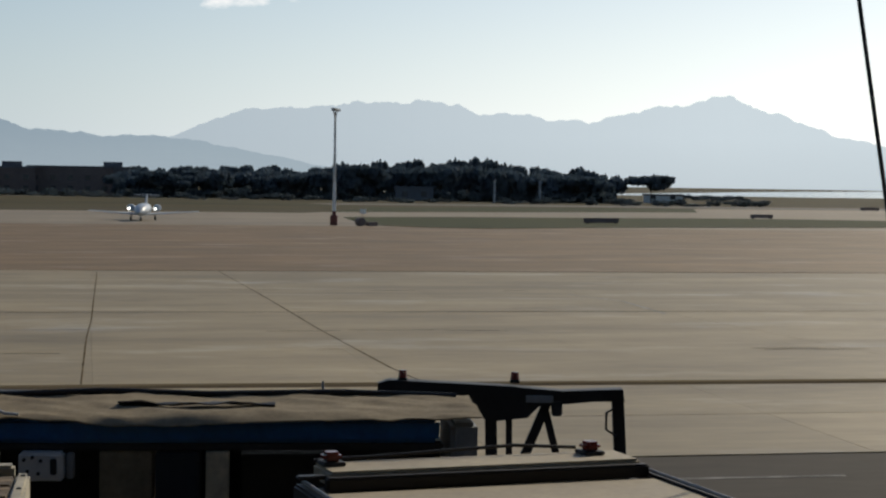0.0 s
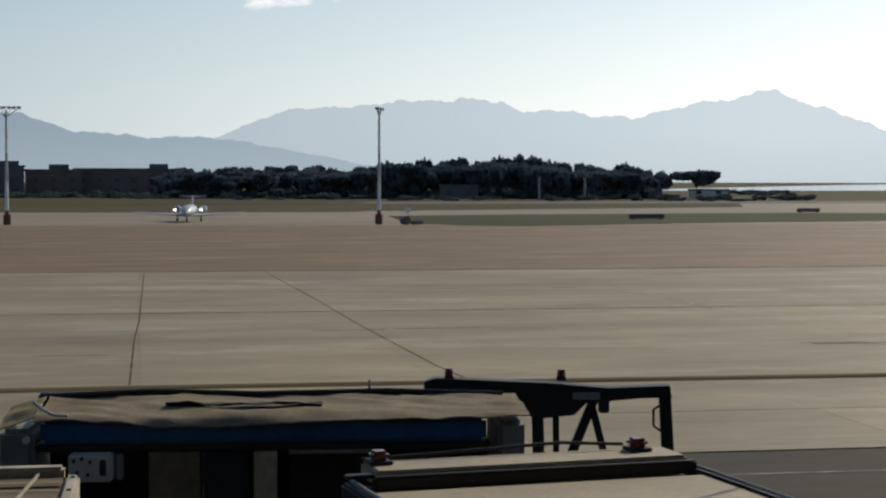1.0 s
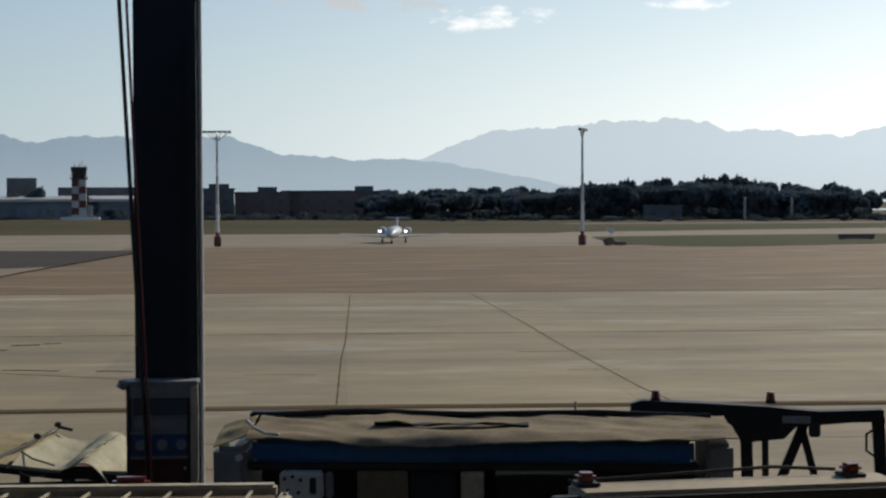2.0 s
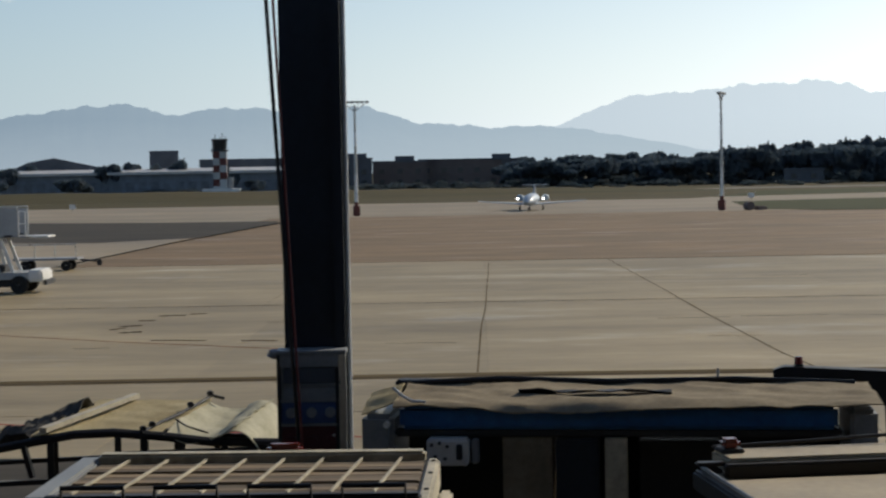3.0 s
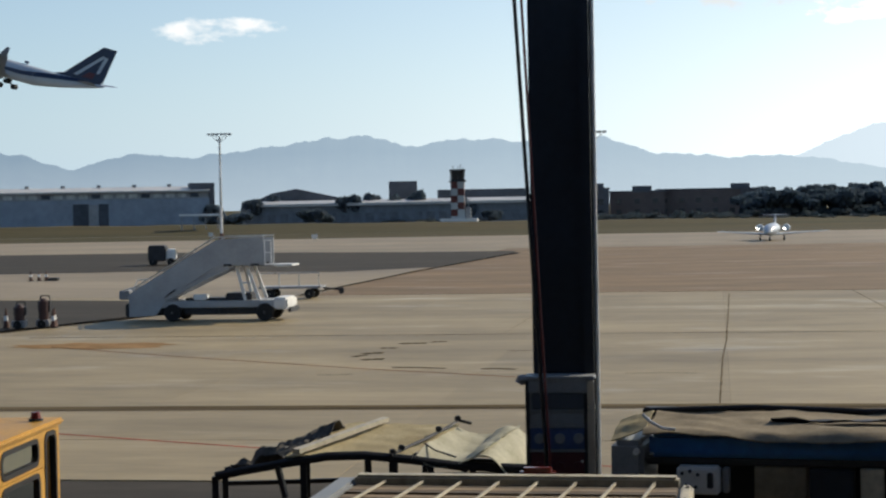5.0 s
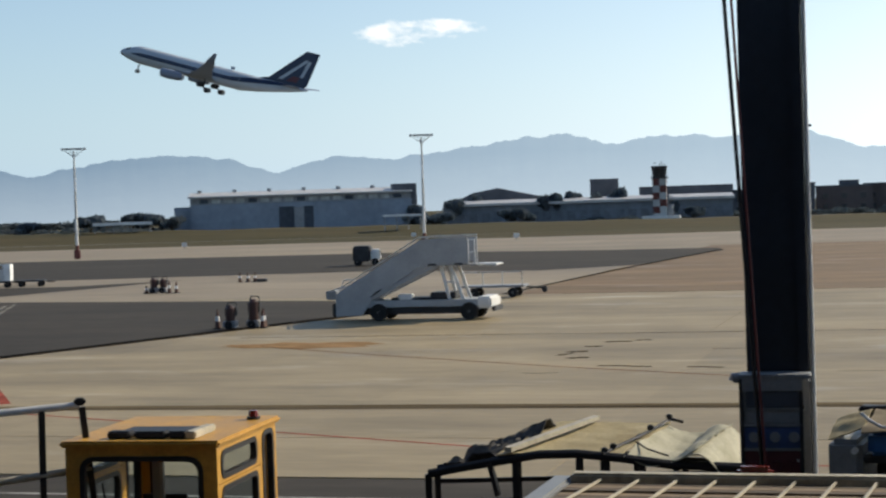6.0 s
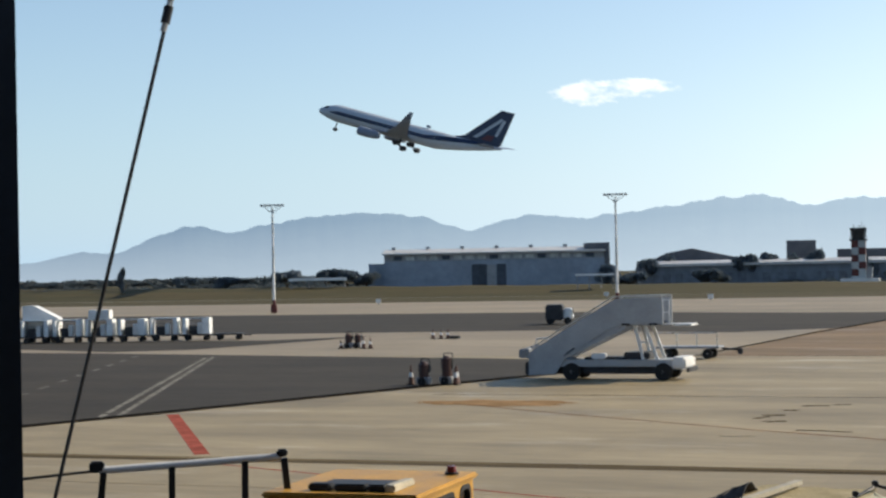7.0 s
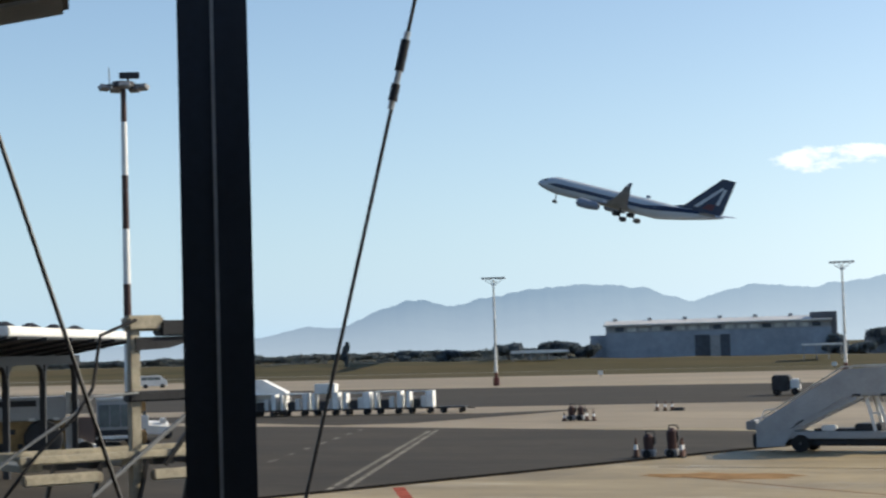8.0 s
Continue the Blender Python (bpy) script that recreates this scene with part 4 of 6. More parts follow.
for x in (0.35, 0.95):
    Build().tube((x, -0.02, 1.45), (x + 0.25, -0.02, 2.05), 0.03).part("rail_post", M["white_paint"], st)
Build().tube((0.6, -0.02, 2.05), (1.2, -0.02, 2.1), 0.03).part("entry_rail", M["white_paint"], st)
Build().block(7.3, 8.05, -0.05, 2.15, 0.55, 1.12, 0.1).part("nose", M["white_paint"], st, "white rounded truck nose")
Build().block(8.06, 8.2, 0.1, 2.0, 0.4, 0.62, 0.03).part("bumper", M["dark_metal"], st)
for x in (2.35, 6.95):
    for y in (0.0, 2.05):
        wheel(st, x, y, 0.43, 0.3)
Build().block(2.9, 4.6, 0.15, 1.9, 0.35, 0.62, 0.05).part("tank", M["dark_metal"], st)
Build().block(4.9, 6.2, 0.3, 1.8, 1.02, 1.35, 0.06).part("engine_cover", M["dark_metal"], st)
Build().block(3.3, 4.0, 0.2, 0.7, 1.02, 1.3, 0.05).part("tool_box", M["white_paint"], st)
for y in (-0.05, 2.0):
    Build().prism([(0.15, 0.25), (0.15, 1.35), (0.75, 1.75), (4.55, 3.95), (5.35, 4.0), (6.95, 4.02), (6.95, 2.72), (5.3, 2.72), (4.55, 2.7), (2.1, 1.15), (1.5, 0.3)], y, y + 0.09).part("side_panel", M["stair_side"], st, "pale blue-grey stair side panel")
    Build().beam((0.5, y + 0.045, 1.72), (4.5, y + 0.045, 4.06), 0.07, 0.07).part("handrail", M["chrome"], st)
    Build().beam((4.5, y + 0.045, 4.08), (6.95, y + 0.045, 4.1), 0.07, 0.07).part("handrail", M["chrome"], st)
for i in range(17):
    x, z = 0.75 + 0.27 * i, 0.55 + 0.13 * i * 1.02
    Build().block(x, x + 0.3, 0.05, 1.98, z, z + 0.04, 0.008).part("tread", M["grey_paint"], st)
Build().block(5.0, 7.4, 0.04, 2.0, 2.66, 2.72, 0.01).part("platform", M["grey_paint"], st)
for x in (6.98, 7.3):
    Build().tube((x, 0.0, 2.7), (x, 0.0, 3.9), 0.035).part("gate_post", M["white_paint"], st)
Build().tube((6.98, 0, 3.9), (7.3, 0, 3.9), 0.03).part("gate_rail", M["white_paint"], st)
Build().tube((6.98, 0, 3.3), (7.3, 0, 3.3), 0.03).part("gate_rail", M["white_paint"], st)
Build().block(7.38, 8.3, 0.3, 1.8, 2.62, 2.72, 0.03).part("bridge_plate", M["white_paint"], st, "white extending bridge plate")
for a, b_ in (((5.5, 0.3, 2.66), (5.9, 0.3, 1.0)), ((5.5, 1.8, 2.66), (5.9, 1.8, 1.0)), ((6.0, 0.3, 2.66), (6.6, 0.3, 1.0)), ((6.0, 1.8, 2.66), (6.6, 1.8, 1.0))):
    Build().beam(a, b_, 0.1, 0.14).part("lift_strut", M["white_paint"], st)
Build().beam((5.7, 0.25, 1.85), (6.3, 0.25, 1.85), 0.08, 0.08).part("cross_strut", M["white_paint"], st)
Build().block(-0.1, 0.2, 0.1, 1.95, 0.25, 0.9, 0.05).part("step_foot", M["dark_metal"], st)
Build().tube((-0.3, 0.3, 1.5), (0.5, 0.3, 1.75), 0.03).tube((-0.3, 1.7, 1.5), (0.5, 1.7, 1.75), 0.03).tube((-0.3, 0.3, 1.5), (-0.3, 1.7, 1.5), 0.03).part("foot_rail", M["chrome"], st)
Build().block(-0.65, -0.1, 0.8, 1.5, 1.05, 1.5, 0.05).part("lamp_box", M["grey_paint"], st)

# low transport trailer with a drawbar behind the stairs
tr = thing("flat_trailer", pose(-27.4, 100, 0.0, 0, 0, 2), "low pale flat trailer with rails and a long drawbar", "trailer")
Build().block(0, 3.8, 0, 1.8, 0.62, 0.74, 0.02).part("deck", M["grey_paint"], tr)
for x in (0.7, 3.1):
    for y in (0.1, 1.7):
        wheel(tr, x, y, 0.3, 0.18)
for x in (0.1, 1.3, 2.5, 3.7):
    Build().tube((x, 0.05, 0.7), (x, 0.05, 1.55), 0.03).part("rail_post", M["chrome"], tr)
Build().tube((0.1, 0.05, 1.55), (3.7, 0.05, 1.55), 0.03).part("top_rail", M["chrome"], tr)
Build().beam((3.8, 0.9, 0.6), (4.9, 0.9, 0.5), 0.1, 0.1).part("drawbar", M["dark_metal"], tr)
Build().block(4.75, 5.05, 0.75, 1.05, 0.25, 0.6, 0.05).part("hitch_wheel", M["dark_metal"], tr)

# small truck far across the strip
vn = thing("utility_truck", pose(-55.0, 161.5, 0.012, 0, 0, 14), "dark box van with a white cab parked on the asphalt", "truck")
Build().block(0, 1.7, 0, 3.6, 0.4, 1.95, 0.14).part("box_body", M["dark_metal"], vn)
Build().block(1.73, 2.7, 0.2, 2.0, 0.45, 1.6, 0.18).part("cab", M["white_paint"], vn, "white cab")
Build().block(2.5, 2.72, 0.4, 1.8, 1.0, 1.45, 0.03).part("windscreen", M["window"], vn)
for x in (0.45, 2.2):
    for y in (0.2, 1.9):
        wheel(vn, x, y, 0.36, 0.24)


# ---- cone and extinguisher groups ----
M["cone_orange"] = material("faded_orange_plastic", (0.10, 0.04, 0.028), 0.6, var=0.2, scale=0.4, fine=20)


def cone(x, y, h=0.75, z=0.0):
    c = thing("traffic_cone", pose(x, y, z), "worn dark orange and white traffic cone", "cone", group="cones on the apron")
    Build().block(-0.2, 0.2, -0.2, 0.2, 0, 0.05, 0.015).part("base", M["tyre"], c)
    for k, (a, b_, mat) in enumerate(((0.05, 0.4, "cone_orange"), (0.4, 0.65, "white_paint"), (0.65, 1.0, "cone_orange"))):
        Build().tube((0, 0, h * a), (0, 0, h * b_), 0.16 - 0.13 * a, 0.16 - 0.13 * b_, 14).part("band", M[mat], c, smooth=True)


M["dark_red"] = material("grimy_dark_red", (0.05, 0.02, 0.017), 0.5, var=0.2, scale=0.3, fine=20)


def extinguisher(x, y, h, z=0.0):
    e = thing("fire_trolley", pose(x, y, z), "red wheeled fire extinguisher trolley with a pale base", "extinguisher", group="fire trolleys on the apron")
    Build().block(-0.32, 0.32, -0.25, 0.25, 0.06, 0.4, 0.05).part("base", M["grey_paint"], e)
    Build().tube((0, 0, 0.4), (0, 0, h - 0.35), 0.24, 0.24, 16).tube((0, 0, h - 0.35), (0, 0, h - 0.2), 0.24, 0.09, 16).part("cylinder", M["dark_red"], e, smooth=True)
    Build().block(-0.3, 0.3, -0.02, 0.26, h * 0.45, h - 0.3, 0.05).part("cover", M["dark_metal"], e)
    Build().tube((-0.25, 0.2, h - 0.3), (-0.2, 0.2, h - 0.08), 0.025).tube((0.25, 0.2, h - 0.3), (0.2, 0.2, h - 0.08), 0.025).tube((-0.2, 0.2, h - 0.08), (0.2, 0.2, h - 0.08), 0.025).part("handle", M["dark_metal"], e)
    for s in (-1, 1):
        wheel(e, 0, s * 0.3, 0.2, 0.08)


for k, (x, y, h) in enumerate(((-32.75, 77.0, 1.35), (-31.75, 77.5, 1.6))):
    extinguisher(x, y, h)
cone(-33.5, 77.2, 0.95), cone(-31.25, 77.4, 0.9), cone(-31.5, 78.2, 0.9)
extinguisher(-54.2, 114.2, 1.3), extinguisher(-53.6, 114.5, 1.25)
cone(-52.9, 114.0, 0.9), cone(-52.4, 114.1, 0.8), cone(-54.7, 114.0, 0.6)
for x in (-54.1, -53.4, -52.8):
    cone(x, 130.2, 0.8)
crate_box = thing("low_box", pose(-52.2, 130.2, 0), "low dark equipment box on the concrete", "box")
Build().block(-0.4, 0.4, -0.2, 0.2, 0, 0.25, 0.03).part("body", M["dark_metal"], crate_box)

# low barriers and boxes on the far grass
for x, y, w, h in ((69, 229, 5.2, 0.75), (111, 275, 4.2, 0.7), (181, 381, 5, 0.8)):
    t = thing("airfield_barrier", pose(x, y, 0.05, 0, 0, 8), "low brown airfield sign panel in the grass", "sign panel")
    Build().block(-w / 2, w / 2, -0.15, 0.15, 0.12, h, 0.04).part("panel", M["block_wall"], t)
    for s in (-0.4, 0.4):
        Build().block(s * w - 0.1, s * w + 0.1, -0.3, 0.3, 0, 0.15, 0.02).part("foot", M["dark_metal"], t)
t = thing("cable_drum", pose(32.2, 208, 0, 0, 0, 20), "low brown drums beside the light mast", "drum")
Build().tube((0, -0.5, 0.5), (0, 0.5, 0.5), 0.5, n=18).part("drum", M["block_wall"], t)
Build().block(1.0, 2.2, -0.5, 0.5, 0, 0.45, 0.05).part("crate", M["block_wall"], t)
for x, y in ((-118, 262), (-62, 262), (-90, 300), (41, 262)):
    t = thing("marker_board", pose(x, y, -0.06), "small pale marker board in the grass", "marker board")
    Build().block(-0.45, 0.45, -0.05, 0.05, 0.5, 1.2, 0.03).part("board", M["white_paint"], t)
    Build().tube((0, 0, 0), (0, 0, 0.6), 0.05).part("post", M["grey_paint"], t)


# ---- row of baggage container dollies ----
M["tan_paint"] = material("tan_vehicle_paint", (0.32, 0.21, 0.09), 0.5, var=0.2, scale=0.8, fine=10)
M["pale_window"] = material("dusty_window_glass", (0.16, 0.19, 0.19), 0.2, var=0.2, scale=0.8, fine=4, bump=0, spec=0.6)
M["container"] = material("aluminium_container", (0.78, 0.79, 0.78), 0.5, 0.0, var=0.12, scale=0.8, fine=10)


def dolly(m, kind):
    d = thing("container_dolly", m, {"open": "grey open-fronted baggage cart with dark inside", "white": "baggage cart stacked with a tall white box", "half": "roofless baggage cart with wide pale end panels", "flat": "empty low flat baggage dolly"}[kind], "baggage cart", group="row of baggage carts")
    Build().block(-1.2, 1.2, 0, 1.6, 0.42, 0.55, 0.03).part("deck", M["dark_metal"], d)
    for x in (-0.8, 0.8):
        for y in (0.15, 1.45):
            wheel(d, x, y, 0.21, 0.14)
    Build().beam((1.2, 0.8, 0.4), (1.9, 0.8, 0.35), 0.08, 0.08).part("drawbar", M["dark_metal"], d)
    if kind != "flat":
        deep = {"open": 0.36, "white": 0.5, "half": 0.62}[kind]
        for s in (-1, 1):
            w_p = deep if s > 0 else 0.5 * deep
            Build().block(min(s * 1.17, s * (1.17 - w_p)), max(s * 1.17, s * (1.17 - w_p)), 0.0, 1.6, 0.55, 1.95, 0.04).part("end_panel", M["container"], d)
        for z_b in (0.95, 1.4, 1.85):
            Build().beam((-1.1, 1.55, z_b), (1.1, 1.55, z_b), 0.05, 0.06).part("back_bar", M["grey_paint"], d)
        Build().beam((-1.17, 0.04, 1.93), (1.17, 0.04, 1.93), 0.06, 0.06).part("top_bar", M["container"], d)
        if kind != "half":
            Build().block(-1.2, 1.2, 0.6, 1.62, 1.92, 1.98, 0.02).part("roof", M["container"], d)
        Build().block(-0.7, 0.0, 0.5, 1.4, 0.55, 1.25, 0.05).part("load", M["dark_metal"], d)
        Build().block(0.08, 0.45, 0.3, 1.1, 0.55, 1.5, 0.05).part("load", M["white_paint"], d, "pale upright case")
    if kind == "white":
        Build().block(-0.9, 0.9, 0.1, 1.5, 2.0, 2.75, 0.05).part("white_box", M["white_paint"], d, "tall white box on top")


for i, kind in enumerate(("open", "open", "white", "half", "open", "half", "flat")):
    dolly(pose(-88.6 + 2.62 * i, 124.2 + 0.95 * i, 0.0, 0, 0, 20), kind)
cv = thing("covered_cart", pose(-88.4, 125.9, 0, 0, 0, 20), "white canvas-topped cart behind the dollies", "cart")
Build().prism([(-2.2, 0.5), (-2.2, 3.2), (-1.2, 3.2), (0.9, 2.1), (0.9, 0.5)], 0, 1.6).part("cover", M["white_paint"], cv)
Build().block(-2.0, 0.8, 0.1, 1.5, 0.36, 0.5, 0.03).part("deck", M["dark_metal"], cv)
for x in (-1.6, 0.4):
    wheel(cv, x, 0.2, 0.2, 0.14), wheel(cv, x, 1.4, 0.2, 0.14)

# tall red and white floodlight mast
bm_ = thing("floodlight_mast", pose(-89.8, 107.7, 0, 0, 0, 35), "tall red and white banded floodlight mast", "light mast")
zs = [0, 3.2, 7.3, 11.4, 15.8, 20.1, 24.4, 27.3]
for k in range(7):
    Build().tube((0, 0, zs[k]), (0, 0, zs[k + 1]), 0.36 - 0.02 * k, 0.34 - 0.02 * k, 14).part("pole_section", M["dark_red"] if k in (2, 4, 6) else M["white_paint"], bm_, smooth=True)
Build().tube((0, 0, 27.2), (0, 0, 27.6), 0.9, 0.9, 12).beam((-1.5, 0, 27.4), (1.6, 0, 27.4), 0.12, 0.12).beam((0, -1.3, 27.4), (0, 1.3, 27.4), 0.12, 0.12).part("head_ring", M["dark_metal"], bm_)
for x, y, r in ((-1.5, 0, 40), (1.6, 0, -40), (0.2, -1.2, 0), (-0.7, 1.1, 20), (0.8, 1.0, -20)):
    Build().block(-0.45, 0.45, -0.28, 0.28, -0.22, 0.2, 0.06, pose(x, y, 27.2, -25, 0, r)).part("floodlight", M["grey_paint"], bm_)
Build().block(-0.3, 1.3, -0.2, 0.2, 27.9, 28.4, 0.05).part("control_box", M["dark_metal"], bm_)
Build().tube((0.4, 0, 27.6), (0.4, 0, 27.95), 0.1).part("box_post", M["dark_metal"], bm_)
Build().tube((-1.1, 0, 27.4), (-1.1, 0, 28.8), 0.05).part("lightning_rod", M["grey_paint"], bm_)

# open shelter with white fascia and dark truss
sl = thing("vehicle_shelter", pose(-62.7, 75.3, 0, 0, 0, 118.6), "open vehicle shelter with white roof edge and dark trusses", "shelter")
Build().block(-26, 0, 0, 9, 6.55, 6.95, 0.05).part("roof", M["white_paint"], sl, "white flat roof edge")
for i in range(6):
    x = -25.4 + i * 4.9
    b = Build().beam((x, -0.2, 6.45), (x, 8.8, 4.9), 0.12, 0.16).beam((x, 0, 6.4), (x, 9, 6.4), 0.12, 0.14)
    for j in range(6):
        b.beam((x, 0.8 + 1.4 * j, 6.4), (x, 1.5 + 1.4 * j, 6.3 - 0.24 * (j + 1)), 0.07, 0.07)
    b.part("truss", M["dark_metal"], sl)
    Build().tube((x, 3, 6.95), (x, 3, 7.2), 0.55, 0.5, 16).tube((x, 3, 7.2), (x, 3, 7.38), 0.5, 0.15, 16).part("roof_vent", M["dark_metal"], sl)
for x in (-22.2, -15.06, -7.9, -0.73):
    Build().block(x - 0.17, x + 0.17, 2.95, 3.25, 0, 5.3, 0.03).part("column", M["dark_metal"], sl)
    for s in (-1, 1):
        Build().prism([(x + s * 0.17, 5.3), (x + s * 1.3, 5.3), (x + s * 0.75, 5.2), (x + s * 0.4, 4.95), (x + s * 0.17, 4.5)], 3.0, 3.2).part("haunch", M["dark_metal"], sl)
Build().block(-26, 0, 2.95, 3.25, 5.3, 5.75, 0.03).part("long_beam", M["dark_metal"], sl)
Build().prism([(0.1, 6.45), (9, 5.0), (9, 5.1), (0.1, 6.54)], -26, -0.1, "x").part("ceiling_sheet", M["dark_metal"], sl)
Build().block(-26, 0, 8.6, 8.8, 0.0, 1.2, 0.03).part("low_wall", M["grey_paint"], sl)
# vehicles under and before the shelter
tg = thing("refuelling_truck", pose(-65.4, 72.8, 0.012, 0, 0, 42), "grey-topped refuelling truck with a dark round tank end", "truck")
Build().block(-5.2, 0.0, 0, 2.4, 2.22, 3.5, 0.1).part("upper_body", M["stair_side"], tg, "grey upper body")
Build().block(-5.2, -0.05, 0.1, 2.3, 0.45, 2.2, 0.06).part("lower_body", M["tan_paint"], tg, "tan painted lower body")
Build().block(-3.65, -1.57, -0.04, 0.03, 3.0, 3.32, 0.02).part("grille", M["dark_metal"], tg)
Build().loft([[(-1.2 + r * math.cos(0.2618 * i), y, 1.2 + r * math.sin(0.2618 * i)) for i in range(24)] for r, y in ((0.7, -0.3), (0.98, -0.24), (1.08, -0.1), (1.08, 0.2))]).part("tank_end", M["dark_metal"], tg, "dark rounded tank end", smooth=True)
Build().prism([(0.02, 2.5), (0.02, 3.72), (0.3, 3.7), (0.7, 3.3), (0.72, 2.55)], 0.1, 2.1).part("hood", M["white_paint"], tg, "white raised hood")
Build().prism([(0.02, 0.5), (0.02, 2.3), (0.35, 2.3), (0.6, 1.2), (1.6, 0.75), (1.6, 0.5)], 0.15, 2.0).part("fender", M["white_paint"], tg, "pale curved fender")
Build().block(0.62, 1.55, 0.3, 1.9, 0.8, 2.3, 0.1).part("cab", M["block_wall"], tg, "brown cab side")
for x, z, w in ((-3.1, 1.5, 0.4), (-3.6, 0.75, 0.5), (-2.6, 0.7, 0.3)):
    Build().block(x, x + w, 0.04, 0.12, z, z + 0.28, 0.03).part("locker_plate", M["dark_metal"], tg)
for x, k in ((-3.4, 0.05), (-2.0, 0.2), (-0.7, 0.1)):
    Build().block(x, x + 0.35, 0.02 - k, 0.2, 2.2, 2.36, 0.03).part("valve", M["white_paint"], tg)
for x in (-3.8, 1.0):
    wheel(tg, x, 0.15, 0.5, 0.35), wheel(tg, x, 2.2, 0.5, 0.35)
tg = thing("airport_bus", pose(-72.05, 84.85, 0.012, 0, 0, 41), "grey glazed airport bus seen end on", "bus")
Build().block(-1.15, 1.15, 0, 6, 0.4, 1.0, 0.1).part("lower_body", M["dark_metal"], tg)
Build().block(-1.12, 1.12, 0.05, 6, 1.0, 2.85, 0.08).part("body", M["stair_side"], tg)
for x0, x1 in ((-1.0, -0.36), (-0.3, 0.3), (0.36, 1.0)):
    Build().block(x0, x1, 0.0, 0.06, 1.2, 2.6, 0.03).part("window", M["pale_window"], tg)
Build().block(-1.18, 1.18, -0.05, 6.05, 2.85, 3.1, 0.06).part("roof", M["white_paint"], tg)
Build().block(-1.2, 1.2, -0.12, 0.0, 0.45, 0.65, 0.03).part("bumper", M["white_paint"], tg)
for y in (1.2, 4.8):
    for x in (-1.0, 1.0):
        wheel(tg, x, y, 0.42, 0.25)
tg = thing("forklift", pose(-66.6, 80.6, 0.012, 0, 0, 42), "yellow forklift beside the grey bus", "forklift")
Build().block(-0.4, 0.4, 0, 1.6, 0.4, 1.2, 0.1).part("body", M["tan_paint"], tg)
Build().block(-0.4, 0.35, 0.1, 1.3, 2.2, 3.0, 0.15).part("cab_roof", M["tan_paint"], tg)
for x in (-0.33, 0.3):
    for y in (0.15, 1.2):
        Build().beam((x, y, 1.15), (x, y, 2.25), 0.08, 0.08).part("cab_post", M["dark_metal"], tg)
Build().block(-0.1, 0.5, -0.2, 0.0, 1.3, 2.1, 0.06).part("mast_shield", M["white_paint"], tg)
for y in (0.3, 1.4):
    wheel(tg, -0.35, y, 0.35, 0.2), wheel(tg, 0.35, y, 0.35, 0.2)
tg = thing("baggage_tractor", pose(-74.6, 91.9, 0.012, 0, 0, 41), "white baggage tractor with an open cab", "tractor")
Build().loft([[(x, y0, z) for x, z in ((-0.95, 0.35), (0.95, 0.35), (0.95, h0), (-0.95, h1))] for y0, h0, h1 in ((0, 0.8, 1.0), (0.2, 1.0, 1.2), (2.2, 1.1, 1.25))]).part("body", M["white_paint"], tg)
Build().block(-0.85, -0.35, 0.3, 1.0, 1.15, 1.5, 0.08).part("seat", M["dark_metal"], tg)
Build().block(0.35, 0.8, 0.1, 0.7, 1.0, 1.4, 0.08).part("dashboard", M["white_paint"], tg)
for x in (-0.85, 0.85):
    for y in (0.3, 1.9):
        wheel(tg, x, y, 0.34, 0.22)
tg = thing("minibus", pose(-198.8, 246.4, -0.1, 0, 0, 39), "white minibus parked on the far grass", "minibus")
Build().prism([(-2.5, 0.5), (-2.5, 1.9), (-2.3, 2.3), (1.2, 2.3), (1.9, 1.6), (2.4, 1.4), (2.4, 0.5)], 0, 2.0).part("body", M["white_paint"], tg)
for x0, x1 in ((-2.2, -1.2), (-1.1, -0.1), (0.0, 1.1)):
    Build().block(x0, x1, -0.03, 0.02, 1.5, 2.05, 0.02).part("window", M["pale_window"], tg)
for x in (-1.5, 1.5):
    wheel(tg, x, 0.1, 0.42, 0.25), wheel(tg, x, 1.9, 0.42, 0.25)
# ---- columns, stay cables ----
M["column_navy"] = material("dark_navy_steel", (0.011, 0.019, 0.032), 0.5, 0.1, var=0.2, scale=1.5, fine=12, bump=0.1)
M["cable"] = material("black_cable", (0.02, 0.02, 0.022), 0.5, var=0.2, scale=0.5, fine=40)
M["red_cable"] = material("dull_red_cable", (0.16, 0.03, 0.025), 0.55, var=0.2, scale=0.5, fine=40)
M["panel_grey"] = material("grey_control_panel", (0.25, 0.265, 0.275), 0.5, var=0.12, scale=0.5, fine=25)
M["panel_blue"] = material("blue_control_panel", (0.05, 0.09, 0.22), 0.45, var=0.12, scale=0.5, fine=25)
M["panel_red"] = material("dark_red_control_panel", (0.085, 0.014, 0.022), 0.45, var=0.15, scale=0.5, fine=25)
M["canvas"] = material("weathered_canvas", (0.37, 0.31, 0.215), 0.9, var=0.16, scale=0.5, fine=22, bump=0.35, tint=(0.22, 0.18, 0.12))
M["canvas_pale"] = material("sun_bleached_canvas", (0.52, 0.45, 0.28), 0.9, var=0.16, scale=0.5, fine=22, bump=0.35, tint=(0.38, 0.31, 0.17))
M["canvas_green"] = material("grey_green_canvas", (0.56, 0.54, 0.42), 0.8, var=0.15, scale=0.4, fine=22, bump=0.35, tint=(0.38, 0.36, 0.25))
